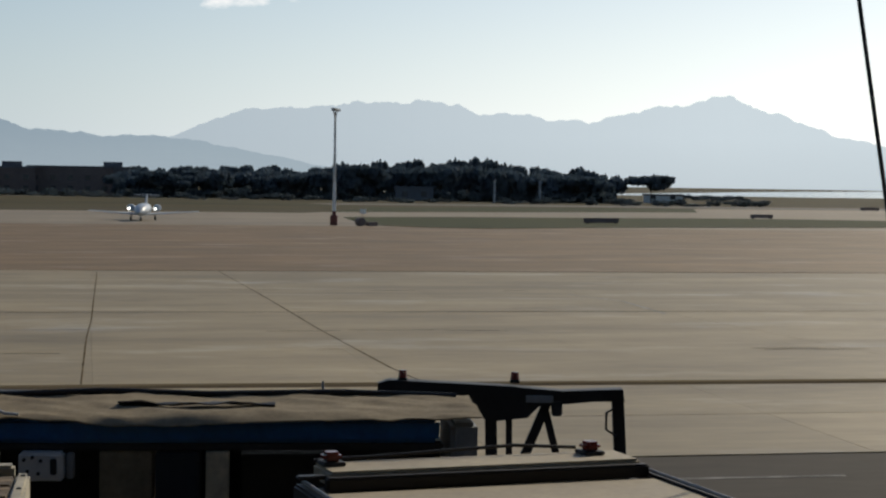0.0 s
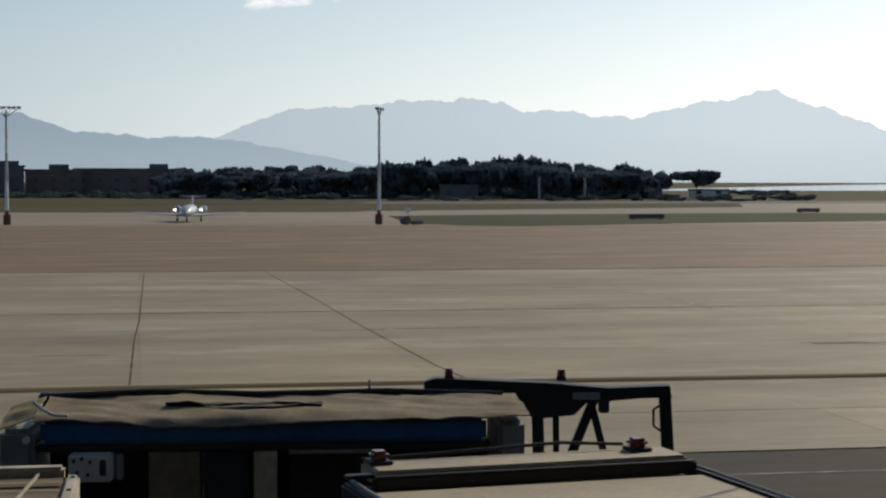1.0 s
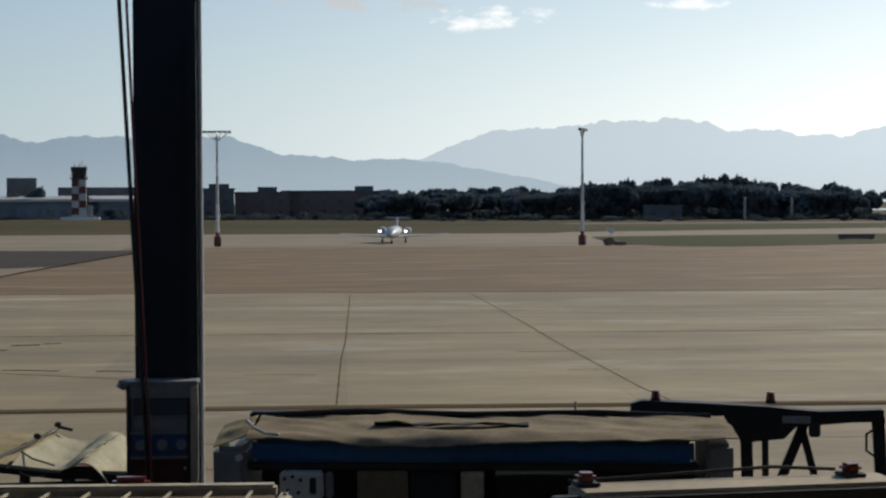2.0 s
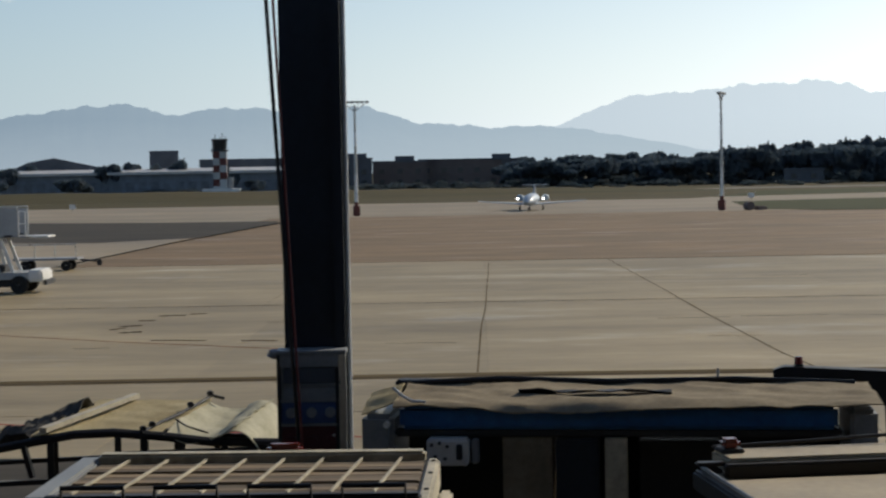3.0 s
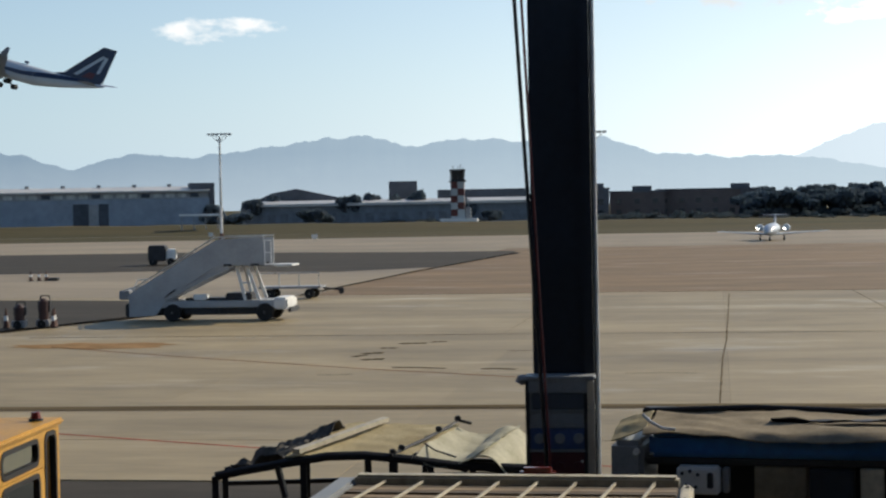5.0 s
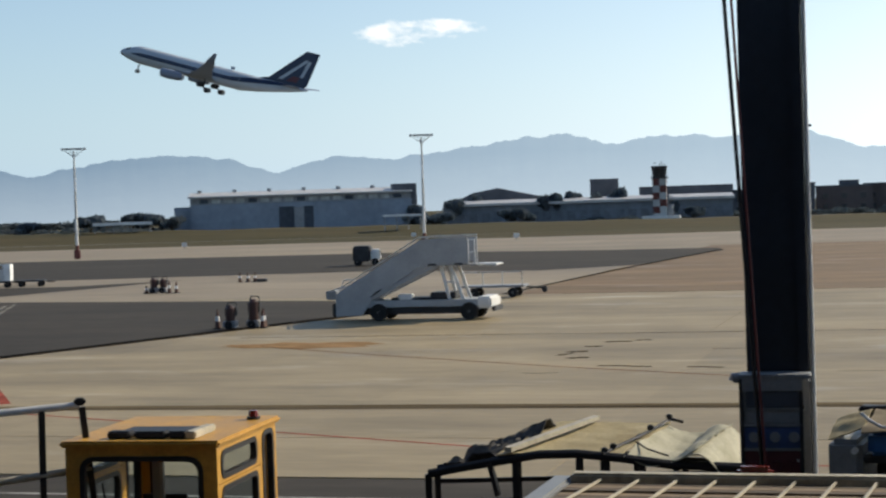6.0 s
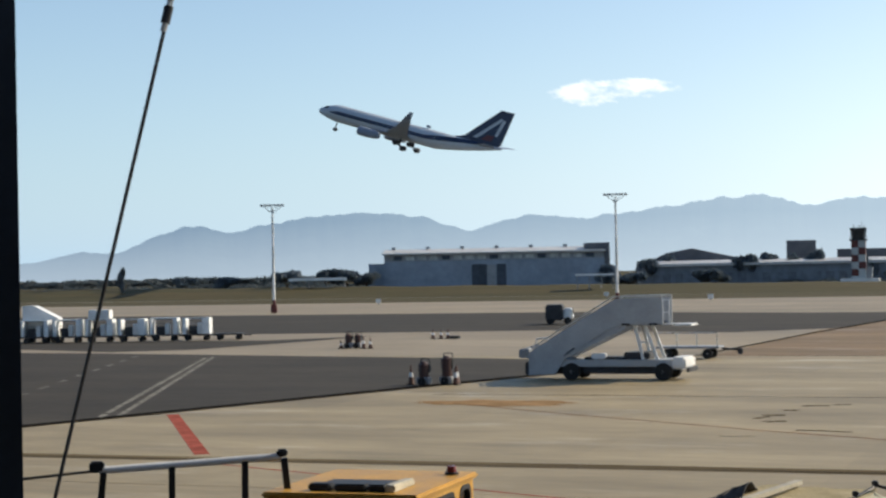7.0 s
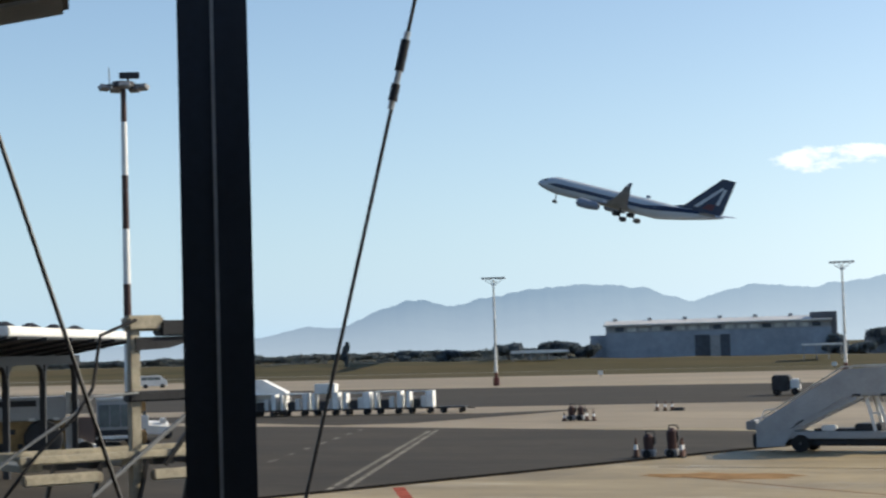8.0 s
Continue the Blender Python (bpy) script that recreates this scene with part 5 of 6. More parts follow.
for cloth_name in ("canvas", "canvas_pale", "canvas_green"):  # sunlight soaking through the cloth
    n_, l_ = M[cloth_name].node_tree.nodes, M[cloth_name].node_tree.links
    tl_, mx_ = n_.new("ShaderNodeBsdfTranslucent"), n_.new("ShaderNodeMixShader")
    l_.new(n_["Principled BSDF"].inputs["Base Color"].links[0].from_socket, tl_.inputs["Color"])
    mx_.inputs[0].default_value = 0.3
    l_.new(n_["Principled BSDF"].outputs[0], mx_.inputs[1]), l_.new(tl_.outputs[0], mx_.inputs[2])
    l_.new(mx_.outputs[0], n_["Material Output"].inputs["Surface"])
M["blue_paint"] = material("blue_painted_steel", (0.012, 0.115, 0.33), 0.35, var=0.18, scale=0.7, fine=15, bump=0.1)
M["black_steel"] = material("black_painted_steel", (0.016, 0.016, 0.018), 0.5, 0.1, var=0.25, scale=0.4, fine=25, bump=0.15)
M["roof_beige"] = material("dusty_beige_roof", (0.39, 0.33, 0.23), 0.6, var=0.12, scale=0.8, fine=14, bump=0.12)
M["yellow_paint"] = material("worn_yellow_paint", (0.52, 0.28, 0.045), 0.45, var=0.14, scale=0.5, fine=16, bump=0.1)
M["cream_paint"] = material("chipped_cream_paint", (0.50, 0.455, 0.345), 0.55, var=0.18, scale=0.3, fine=18, bump=0.15)
M["brown_board"] = material("weathered_brown_boards", (0.115, 0.088, 0.06), 0.8, var=0.25, scale=0.35, fine=14, bump=0.3, stretch=(0.25, 1, 1))
M["tan_board"] = material("weathered_tan_boards", (0.24, 0.18, 0.115), 0.8, var=0.25, scale=0.3, fine=14, bump=0.3, stretch=(0.25, 1, 1))
M["torn"] = material("blackened_torn_canvas", (0.035, 0.032, 0.027), 0.95, var=0.35, scale=0.3, fine=18, bump=0.4, tint=(0.11, 0.10, 0.085))
M["clear_glass"] = glass("cab_glass")
M["amber"] = material("dark_red_beacon_lens", (0.16, 0.02, 0.015), 0.25, var=0.1, scale=0.2, fine=20, bump=0)


def h_column(name, x, y, w, d, h, turn, label):
    c = thing(name, pose(x, y, 0, 0, 0, turn), label, "column")
    Build().block(-w / 2, w / 2, -d / 2, -d / 2 + 0.04, 0, h, 0.006).part("front_flange", M["column_navy"], c)
    Build().block(-w / 2, w / 2, d / 2 - 0.04, d / 2, 0, h, 0.006).part("back_flange", M["column_navy"], c)
    Build().box(-0.03, 0.03, -d / 2 + 0.04, d / 2 - 0.04, 0, h).part("web", M["column_navy"], c)
    Build().block(-w / 2 - 0.12, w / 2 + 0.12, -d / 2 - 0.1, d / 2 + 0.1, 0, 0.05, 0.01).part("base_plate", M["dark_metal"], c)
    for sx in (-1, 1):
        for sy in (-1, 1):
            Build().tube((sx * (w / 2 + 0.06), sy * (d / 2 + 0.05), 0.05), (sx * (w / 2 + 0.06), sy * (d / 2 + 0.05), 0.1), 0.025, n=6).part("bolt", M["dark_metal"], c)
    return c


c1 = h_column("steel_column", -1.84, 17.2, 0.60, 0.5, 9.2, 2, "tall dark navy steel column with a control box")
Build().block(0.2, 0.3, -0.32, -0.25, 0, 9.2, 0.01).part("edge_pipe", M["column_navy"], c1)
Build().tube((0.335, -0.22, 0), (0.335, -0.22, 9.2), 0.02).part("conduit", M["white_paint"], c1, "pale conduit down the column edge")
bx = thing("control_box", pose(-1.86, 16.93, 0, 0, 0, 2), "grey control box with blue and red sockets on the column", "control box")
Build().block(-0.33, 0.33, -0.30, 0.0, 1.2, 3.78, 0.02).part("body", M["panel_grey"], bx)
Build().block(-0.345, 0.35, -0.33, 0.02, 3.76, 3.8, 0.012).part("lid", M["panel_grey"], bx)
Build().block(0.27, 0.34, -0.33, -0.27, 2.0, 3.76, 0.015).part("edge_trim", M["chrome"], bx, "pale metal edge trim")
Build().block(-0.27, 0.24, -0.315, -0.29, 3.48, 3.64, 0.01).part("slot", M["hangar_dark"], bx)
Build().block(-0.27, 0.24, -0.315, -0.29, 3.33, 3.45, 0.01).part("slot", M["panel_grey"], bx)
Build().block(-0.29, 0.26, -0.315, -0.29, 3.09, 3.30, 0.01).part("socket_panel", M["panel_blue"], bx, "blue socket panel")
for x in (-0.2, 0.0, 0.18):
    Build().tube((x, -0.34, 3.2), (x, -0.3, 3.2), 0.05, n=16).part("socket", M["panel_grey"], bx)
Build().block(-0.29, 0.26, -0.315, -0.29, 2.6, 3.07, 0.01).part("lower_panel", M["panel_red"], bx, "dark red lower panel")
for x in (-0.2, 0.0, 0.18):
    Build().tube((x, -0.345, 2.92), (x, -0.3, 2.92), 0.055, n=16).part("plug", M["panel_red"], bx)
for z0, z1 in ((3.64, 3.76), (3.455, 3.475), (3.30, 3.33), (3.065, 3.092)):
    Build().block(-0.31, 0.27, -0.322, -0.298, z0, z1, 0.006).part("divider", M["panel_grey"], bx)
Build().block(-0.33, -0.29, -0.325, -0.298, 2.0, 3.76, 0.008).part("stile", M["dark_metal"], bx)
Build().block(0.235, 0.268, -0.325, -0.298, 2.0, 3.64, 0.008).part("stile", M["dark_metal"], bx)
Build().block(0.2, 0.225, -0.335, -0.31, 2.96, 2.99, 0.006).part("status_lamp", M["white_paint"], bx, "small pale status lamp")
Build().tube((-0.38, -0.2, 3.76), (-0.33, -0.2, 3.76), 0.05, n=14).tube((-0.4, -0.2, 3.73), (-0.37, -0.2, 3.79), 0.04, n=12).part("siren", M["grey_paint"], bx)

c2 = h_column("steel_column", -9.56, 11.92, 0.60, 0.5, 9.2, 36, "tall dark navy steel column beside stay cables")
Build().block(-0.02, 0.012, -0.268, -0.248, 0, 9.2, 0.004).part("seam_strip", M["panel_grey"], c2, "thin pale seam strip")
bmx = thing("canopy_beam", pose(0, 0, 0), "dark steel beam carried by the columns", "beam")
Build().block(-7.2, 7.2, -0.3, 0.3, 9.2, 9.8, 0.02, pose(-5.68, 14.58, 0, 0, 0, 34.4)).part("girder", M["column_navy"], bmx)
Build().block(-5, 5, -0.25, 0.25, 9.2, 9.7, 0.02, pose(2.8, 15.9, 0, 0, 0, -17)).part("girder", M["column_navy"], bmx)


def stay(name, p, q, r, mat, label, fittings=()):
    s = thing(name, pose(0, 0, 0), label, "cable")
    p, q = Vector(p), Vector(q)
    n = 14
    b = Build()
    b.path([p.lerp(q, i / n) + Vector((0, 0, -0.05 * math.sin(math.pi * i / n))) for i in range(n + 1)], r, 8)
    b.part("wire", M[mat], s, smooth=True)
    for t, l in fittings:
        a = p.lerp(q, t)
        d = (q - p).normalized()
        Build().tube(a, a + d * l, 0.045, 0.045, 10).part("turnbuckle", M["dark_metal"], s)
        Build().tube(a - d * 0.08, a + d * (l + 0.08), 0.03, 0.03, 8).part("shackle", M["chrome"], s)
    return s


stay("stay_cable", (-8.39, 13.72, 9.3), (-10.34, 12.52, 0.1), 0.018, "cable", "black stay cable with a turnbuckle beside the column", ((0.02, 0.28), (0.1, 0.3), (0.145, 0.16)))
stay("stay_cable", (-12.0, 11.05, 9.3), (-9.85, 12.95, 0.1), 0.022, "cable", "black stay cable leaning towards the column")
stay("stay_cable", (6.36, 14.95, 9.3), (7.6, 14.2, 0.1), 0.02, "cable", "black stay cable at the open edge")
stay("hanging_cable", (-2.3, 16.5, 9.3), (-1.96, 16.52, 2.7), 0.02, "cable", "black cable hanging beside the column")
stay("hanging_cable", (-2.22, 16.52, 9.3), (-1.93, 16.50, 2.8), 0.014, "red_cable", "dull red cable hanging beside the column")
fx = thing("ceiling_fixture", pose(-6.48, 6.56, 0.085, 0, 0, 41.3), "dark sloping soffit box with small lamps under the canopy", "light fixture")
Build().prism([(-1.3, 7.03), (0, 7.29), (0, 7.62), (-1.3, 7.62)], 0, 0.4).part("housing", M["brown_board"], fx)
Build().prism([(-1.3, 7.015), (-0.03, 7.268), (-0.03, 7.288), (-1.3, 7.035)], -0.04, 0.42).part("edge_strip", M["panel_grey"], fx, "grey metal edge strip")
Build().prism([(-0.2, 7.26), (-0.06, 7.285), (-0.06, 7.33), (-0.1, 7.33)], -0.05, -0.005).part("bracket", M["panel_grey"], fx)
for x in (-0.09, -0.23, -0.345):
    Build().block(x - 0.015, x + 0.012, -0.05, 0.0, 7.325 + 0.2 * x, 7.365 + 0.2 * x, 0.006).part("lamp_glass", M["white_paint"], fx)
Build().tube((-0.6, 0.2, 7.6), (-0.6, 0.2, 9.82), 0.03).part("hanger", M["dark_metal"], fx)
Build().block(-3, 3, -0.25, 0.25, 9.5, 9.76, 0.02).part("ceiling_beam", M["column_navy"], fx)


# ---- canvas-covered belt trolley (blue) ----
def cloth(nx, ny, x0, x1, y0, y1, z, seed, wrinkle, sag=0.0):
    """A crumpled sheet over a frame, with folds and a hanging hem."""
    rows = []
    for j in range(ny + 1):
        row = []
        for i in range(nx + 1):
            u, v = i / nx, j / ny
            x, y = x0 + (x1 - x0) * u, y0 + (y1 - y0) * v
            n1 = noise.fractal(Vector((x * 1.3 + seed, y * 2.5, 0.0)), 0.9, 2.0, 5)
            n2 = abs(noise.noise(Vector((x * 2.0 + y * 3.5 + seed, y * 1.4, 3.0))))
            row.append(Vector((x, y + 0.03 * n1 * wrinkle, z(u, v) + wrinkle * (0.05 * n1 + 0.07 * n2) - sag * math.sin(math.pi * u) * math.sin(math.pi * v))))
        rows.append(row)
    return rows


def thick(rows, name, mat, parent, label="", t=0.012):
    b = Build()
    b.sheet(rows).sheet([[p - Vector((0, 0, t)) for p in r] for r in rows])
    edge = rows[0], [p - Vector((0, 0, t)) for p in rows[0]]
    b.sheet(edge)
    b.sheet((rows[-1], [p - Vector((0, 0, t)) for p in rows[-1]]))
    b.sheet(([r[0] for r in rows], [r[0] - Vector((0, 0, t)) for r in rows]))
    b.sheet(([r[-1] for r in rows], [r[-1] - Vector((0, 0, t)) for r in rows]))
    return b.part(name, mat, parent, label, smooth=True)


f1 = thing("belt_trolley", pose(-1.1, 15.55, -0.02, 0, 0, -6), "blue-sided belt trolley under a crumpled canvas cover", "trolley")
LT = 4.45
Build().block(0.15, LT - 0.4, 0.0, 0.1, 3.2, 3.42, 0.05).part("side_beam", M["blue_paint"], f1, "glossy blue side beam")
Build().block(0.15, LT - 0.4, 1.0, 1.1, 3.2, 3.4, 0.03).part("side_beam", M["blue_paint"], f1)
Build().block(0.1, LT - 0.36, 0.04, 1.06, 3.13, 3.21, 0.02).part("lower_rail", M["dark_metal"], f1)
thick(cloth(70, 20, 0.1, LT - 0.02, -0.055, 1.12, lambda u, v: 3.435 - (0.02 + 0.055 * math.sin(math.pi * min(1.0, u * 1.6)) ** 2) * (1 - v) ** 24 + 0.05 * v, 3.0, 0.62), "canvas_cover", M["canvas"], f1, "dusty beige crumpled canvas")
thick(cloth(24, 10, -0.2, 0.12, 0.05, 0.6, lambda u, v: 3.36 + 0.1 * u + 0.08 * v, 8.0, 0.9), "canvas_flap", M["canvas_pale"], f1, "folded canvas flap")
# dark sheet laid in as the shade of a canvas fold
thick(cloth(40, 6, 1.2, 2.6, 0.4, 0.62, lambda u, v: 3.475 + 0.03 * math.sin(3 * u), 11.0, 0.8), "dark_fold", M["dark_metal"], f1, "dark sheet standing in for shade in the folded canvas")
Build().path([(0.02, 0.98, 3.5), (1.0, 1.08, 3.53), (2.0, 1.1, 3.5), (3.2, 1.1, 3.52), (4.3, 1.05, 3.49)], 0.03).part("back_hem", M["black_steel"], f1, "black rolled hem")
Build().path([(0.1, 0.02, 3.58), (0.18, -0.03, 3.52), (0.28, -0.05, 3.47), (0.4, -0.05, 3.46)], 0.014).part("white_fold", M["white_paint"], f1, "white folded hem")
Build().block(-0.2, 0.1, 0.0, 1.0, 0.9, 3.34, 0.05).part("end_housing", M["panel_grey"], f1)
Build().block(LT - 0.3, LT - 0.06, 0.0, 1.05, 0.9, 3.38, 0.04).part("end_housing", M["panel_grey"], f1)
Build().tube((0.04, -0.05, 3.25), (0.04, 0.01, 3.25), 0.03, n=12).part("marker_lamp", M["white_paint"], f1)
Build().block(0.41, 0.79, -0.12, 0.06, 2.89, 3.135, 0.02).part("meter_box", M["white_paint"], f1, "cream meter box with dark dials")
Build().block(0.68, 0.735, -0.14, -0.11, 2.95, 3.09, 0.008).part("meter_dial", M["dark_metal"], f1)
for x, z in ((0.46, 3.08), (0.53, 3.1), (0.6, 3.07), (0.49, 2.98), (0.58, 2.96)):
    Build().tube((x, -0.14, z), (x, -0.11, z), 0.016, n=10).part("knob", M["dark_metal"], f1)
Build().block(0.81, 0.87, -0.06, 0.06, 2.9, 3.12, 0.01).part("conduit", M["grey_paint"], f1)
Build().block(1.08, 1.53, 0.05, 0.94, 2.2, 3.125, 0.01).part("load_panel", M["canvas"], f1, "grimy grey panel in the shade")
Build().block(1.56, 1.95, 0.04, 0.3, 2.45, 3.12, 0.02).part("load_sheet", M["column_navy"], f1, "dark blue sheet")
Build().block(2.0, 2.2, 0.0, 0.28, 0.5, 3.125, 0.01).part("post", M["cream_paint"], f1, "cream upright post")
Build().block(2.3, 3.1, 0.3, 0.9, 1.4, 3.055, 0.01).part("machinery", M["black_steel"], f1)
Build().block(0.0, LT - 0.1, 0.95, 1.05, 0.6, 3.055, 0.02).part("back_wall", M["black_steel"], f1)
Build().block(-0.2, LT, 0.05, 1.0, 0.45, 0.9, 0.05).part("chassis", M["dark_metal"], f1)
Build().prism([(3.02, 2.98), (3.1, 2.98), (3.07, 2.62)], 0.0, 0.03).part("tag", M["white_paint"], f1)
Build().prism([(3.2, 2.96), (3.26, 2.96), (3.25, 2.6)], 0.02, 0.05).part("tag", M["white_paint"], f1)
Build().path([(4.1, 0.02, 3.0), (4.28, -0.02, 2.96), (4.3, -0.02, 2.7)], 0.02).part("bracket", M["chrome"], f1)
for x in (0.6, 3.8):
    wheel(f1, x, 0.12, 0.4, 0.25), wheel(f1, x, 0.95, 0.4, 0.25)

# ---- black loading boom behind it ----
f2 = thing("loading_boom", pose(3.02, 18.9, -0.02, 0, 0, -13), "black steel loading boom with beacons and braced legs", "loader")
Build().block(-4.3, 0.05, -0.1, 0.1, 2.6, 3.14, 0.02).part("rear_rail", M["black_steel"], f2)
Build().prism([(-0.02, 3.12), (-0.02, 3.3), (0.1, 3.34), (1.3, 3.3), (2.0, 3.25), (2.65, 3.28), (2.68, 3.15), (2.35, 3.14), (1.75, 3.08), (1.62, 2.95), (1.2, 2.9), (0.95, 3.05)], -0.1, 0.1).part("boom", M["black_steel"], f2)
for x in (0.25, 1.48):
    Build().block(x - 0.055, x + 0.055, -0.055, 0.055, 3.32, 3.36, 0.01).part("beacon_base", M["black_steel"], f2)
    Build().tube((x, 0, 3.36), (x, 0, 3.44), 0.05, 0.04, 12).part("beacon", M["amber"], f2)
for a, q, w in (((1.22, 0, 3.0), (1.3, 0, 0.3), 0.13), ((1.42, 0, 3.0), (1.46, 0, 0.3), 0.07), ((1.85, 0, 3.15), (1.55, 0, 2.4), 0.1), ((1.8, 0, 3.1), (1.98, 0, 2.4), 0.08), ((2.6, 0, 3.26), (2.78, 0, 0.3), 0.13)):
    Build().beam(a, q, 0.12, w) .part("leg", M["black_steel"], f2)
Build().beam((1.3, 0, 2.42), (2.72, 0, 2.42), 0.1, 0.08).part("cross_bar", M["black_steel"], f2)
Build().block(0.2, 3.0, -0.7, 0.7, 0.25, 0.6, 0.05).part("base_frame", M["dark_metal"], f2)
for x in (0.6, 2.6):
    wheel(f2, x, -0.65, 0.3, 0.2), wheel(f2, x, 0.65, 0.3, 0.2)
Build().path([(2.58, -0.08, 3.08), (2.48, -0.1, 3.02), (2.48, -0.1, 2.84), (2.6, -0.08, 2.76)], 0.014).part("grab_handle", M["black_steel"], f2)
Build().block(1.88, 2.0, -0.14, -0.06, 2.98, 3.14, 0.015).part("work_lamp", M["dark_metal"], f2)
Build().block(1.6, 1.9, -0.115, -0.1, 3.12, 3.2, 0.004).part("name_plate", M["panel_grey"], f2, "grey unreadable plate")
Build().tube((-0.6, -0.3, 2.9), (-0.6, -0.3, 3.34), 0.022, 0.012).part("antenna", M["grey_paint"], f2)

# ---- truck with dusty roof and beacons ----
f3 = thing("service_truck", pose(2.72, 12.95, -0.02, 0, 0, 8), "service truck with a dusty beige roof and red beacons", "truck")
Build().block(-1.28, 1.3, -4.6, -0.02, 0.6, 3.27, 0.06).part("body", M["dark_metal"], f3)
Build().block(-1.3, 1.32, -4.6, -0.5, 3.22, 3.3, 0.03).part("roof", M["roof_beige"], f3, "dusty beige roof panel")
Build().block(-1.2, 1.26, -0.34, 0.12, 3.3, 3.42, 0.02).part("roof_ledge", M["roof_beige"], f3, "beige raised rear ledge")
Build().block(-1.24, 1.3, -0.42, -0.33, 3.29, 3.39, 0.015).part("ledge_edge", M["black_steel"], f3)
for s in (-1, 1):
    Build().block(s * 1.36 - 0.05, s * 1.36 + 0.05, -4.6, -0.1, 3.16, 3.31, 0.02).part("side_rail", M["black_steel"], f3)
    Build().tube((s * 1.36, -4.5, 3.33), (s * 1.34, -0.1, 3.33), 0.014).part("rail_tube", M["grey_paint"], f3)
for x in (-1.1, 0.98):
    b = Build().block(x - 0.09, x + 0.09, -0.12, 0.08, 3.42, 3.45, 0.01).part("beacon_base", M["dark_metal"], f3)
    Build().block(x - 0.07, x + 0.07, -0.09, 0.05, 3.45, 3.52, 0.025).part("beacon", M["amber"], f3, "dark red beacon")
Build().path([(-1.2, 0.1, 3.44), (-0.7, 0.1, 3.45), (-0.2, 0.1, 3.47), (0.4, 0.11, 3.49), (0.9, 0.08, 3.46)], 0.014).part("lamp_cable", M["black_steel"], f3)
Build().block(-1.42, -1.2, -0.3, -0.2, 3.36, 3.39, 0.012).part("step_plate", M["black_steel"], f3)
for x, y in ((-1.15, -1.0), (1.15, -1.0), (-1.15, -3.8), (1.15, -3.8)):
    w_ = Build()
    w_.loft([[(x + dx, y + 0.45 * k * math.cos(0.31416 * i), 0.45 + 0.45 * k * math.sin(0.31416 * i)) for i in range(20)] for k, dx in ((0.7, -0.15), (1, -0.12), (1, 0.12), (0.7, 0.15))])
    w_.part("wheel", M["tyre"], f3, smooth=True)

# ---- cage trolley with a slatted roof ----
f4 = thing("cage_trolley", pose(-1.78, 11.66, -0.02, 0, 0, -1), "pale-framed cage trolley with a slatted roof", "trolley")
for i in range(9):
    y = -0.675 + 0.144 * i
    Build().block(-1.18, 1.16, y, y + (0.128 if i % 2 else 0.112), 3.46, 3.488 - 0.006 * (i % 3), 0.008).part("roof_board", M["tan_board"] if i % 2 else M["brown_board"], f4)
Build().box(-1.18, 1.16, -0.68, 0.62, 3.43, 3.45).part("roof_liner", M["black_steel"], f4)
Build().block(-1.2, 1.16, 0.62, 0.76, 3.44, 3.54, 0.02).part("back_rail", M["cream_paint"], f4)
Build().block(-1.24, 1.2, -0.78, -0.68, 3.40, 3.5, 0.02).part("front_rail", M["black_steel"], f4)
for i in range(8):
    x = -1.02 + 0.28 * i
    Build().beam((x - 0.05, -0.68, 3.497), (x + 0.05, 0.62, 3.497), 0.017, 0.016).part("slat", M["cream_paint"], f4)
Build().block(1.165, 1.26, -0.8, 0.74, 3.26, 3.47, 0.02).part("end_rail", M["cream_paint"], f4, "chipped cream end rail")
Build().block(-1.36, -1.2, -0.8, 0.78, 3.3, 3.5, 0.02).part("end_rail", M["panel_grey"], f4)
Build().block(1.265, 1.36, -0.7, 0.4, 3.06, 3.3, 0.02).part("end_board", M["cream_paint"], f4)
for i in range(4):
    x = -0.9 + 0.6 * i
    Build().path([(x - 0.2, -0.8, 3.4), (x - 0.2, -0.8, 3.56), (x + 0.2, -0.8, 3.56), (x + 0.2, -0.8, 3.4)], 0.018).part("lift_handle", M["black_steel"], f4)
for y in (-0.5, 0.1, 0.6):
    Build().block(1.2, 1.235, y, y + 0.04, 3.465, 3.48, 0.006).part("bolt", M["dark_metal"], f4)
for x in (-1.2, 1.2):
    for y in (-0.7, 0.68):
        Build().block(x - 0.05, x + 0.05, y - 0.05, y + 0.05, 0.5, 3.44, 0.01).part("corner_post", M["cream_paint"], f4)
for i in range(10):
    x = -1.08 + 0.24 * i
    Build().tube((x, 0.68, 0.6), (x, 0.68, 3.42), 0.015, n=6).part("cage_bar", M["black_steel"], f4)
Build().block(-1.3, 1.3, -0.8, 0.8, 0.42, 0.58, 0.03).part("deck", M["dark_metal"], f4)
Build().block(-1.1, 1.1, -0.66, 0.6, 0.58, 2.6, 0.06).part("load", M["black_steel"], f4)
for x in (-0.9, 0.9):
    wheel(f4, x, -0.6, 0.22, 0.14), wheel(f4, x, 0.6, 0.22, 0.14)
Build().block(0.0, 0.26, 0.74, 0.86, 3.47, 3.58, 0.03).part("beacon", M["amber"], f4, "flat red marker lamp")

# ---- black-framed cart with sagging canvas ----
f5 = thing("canvas_cart", pose(-4.0, 18.6, -0.02, 0, 0, 12), "black-framed baggage cart under sagging pale canvas", "baggage cart")


def skewed(rows, k):
    """The same sheet pulled askew, its far edge shifted along the cart."""
    return [[Vector((p.x + k * p.y, p.y, p.z)) for p in row] for row in rows]


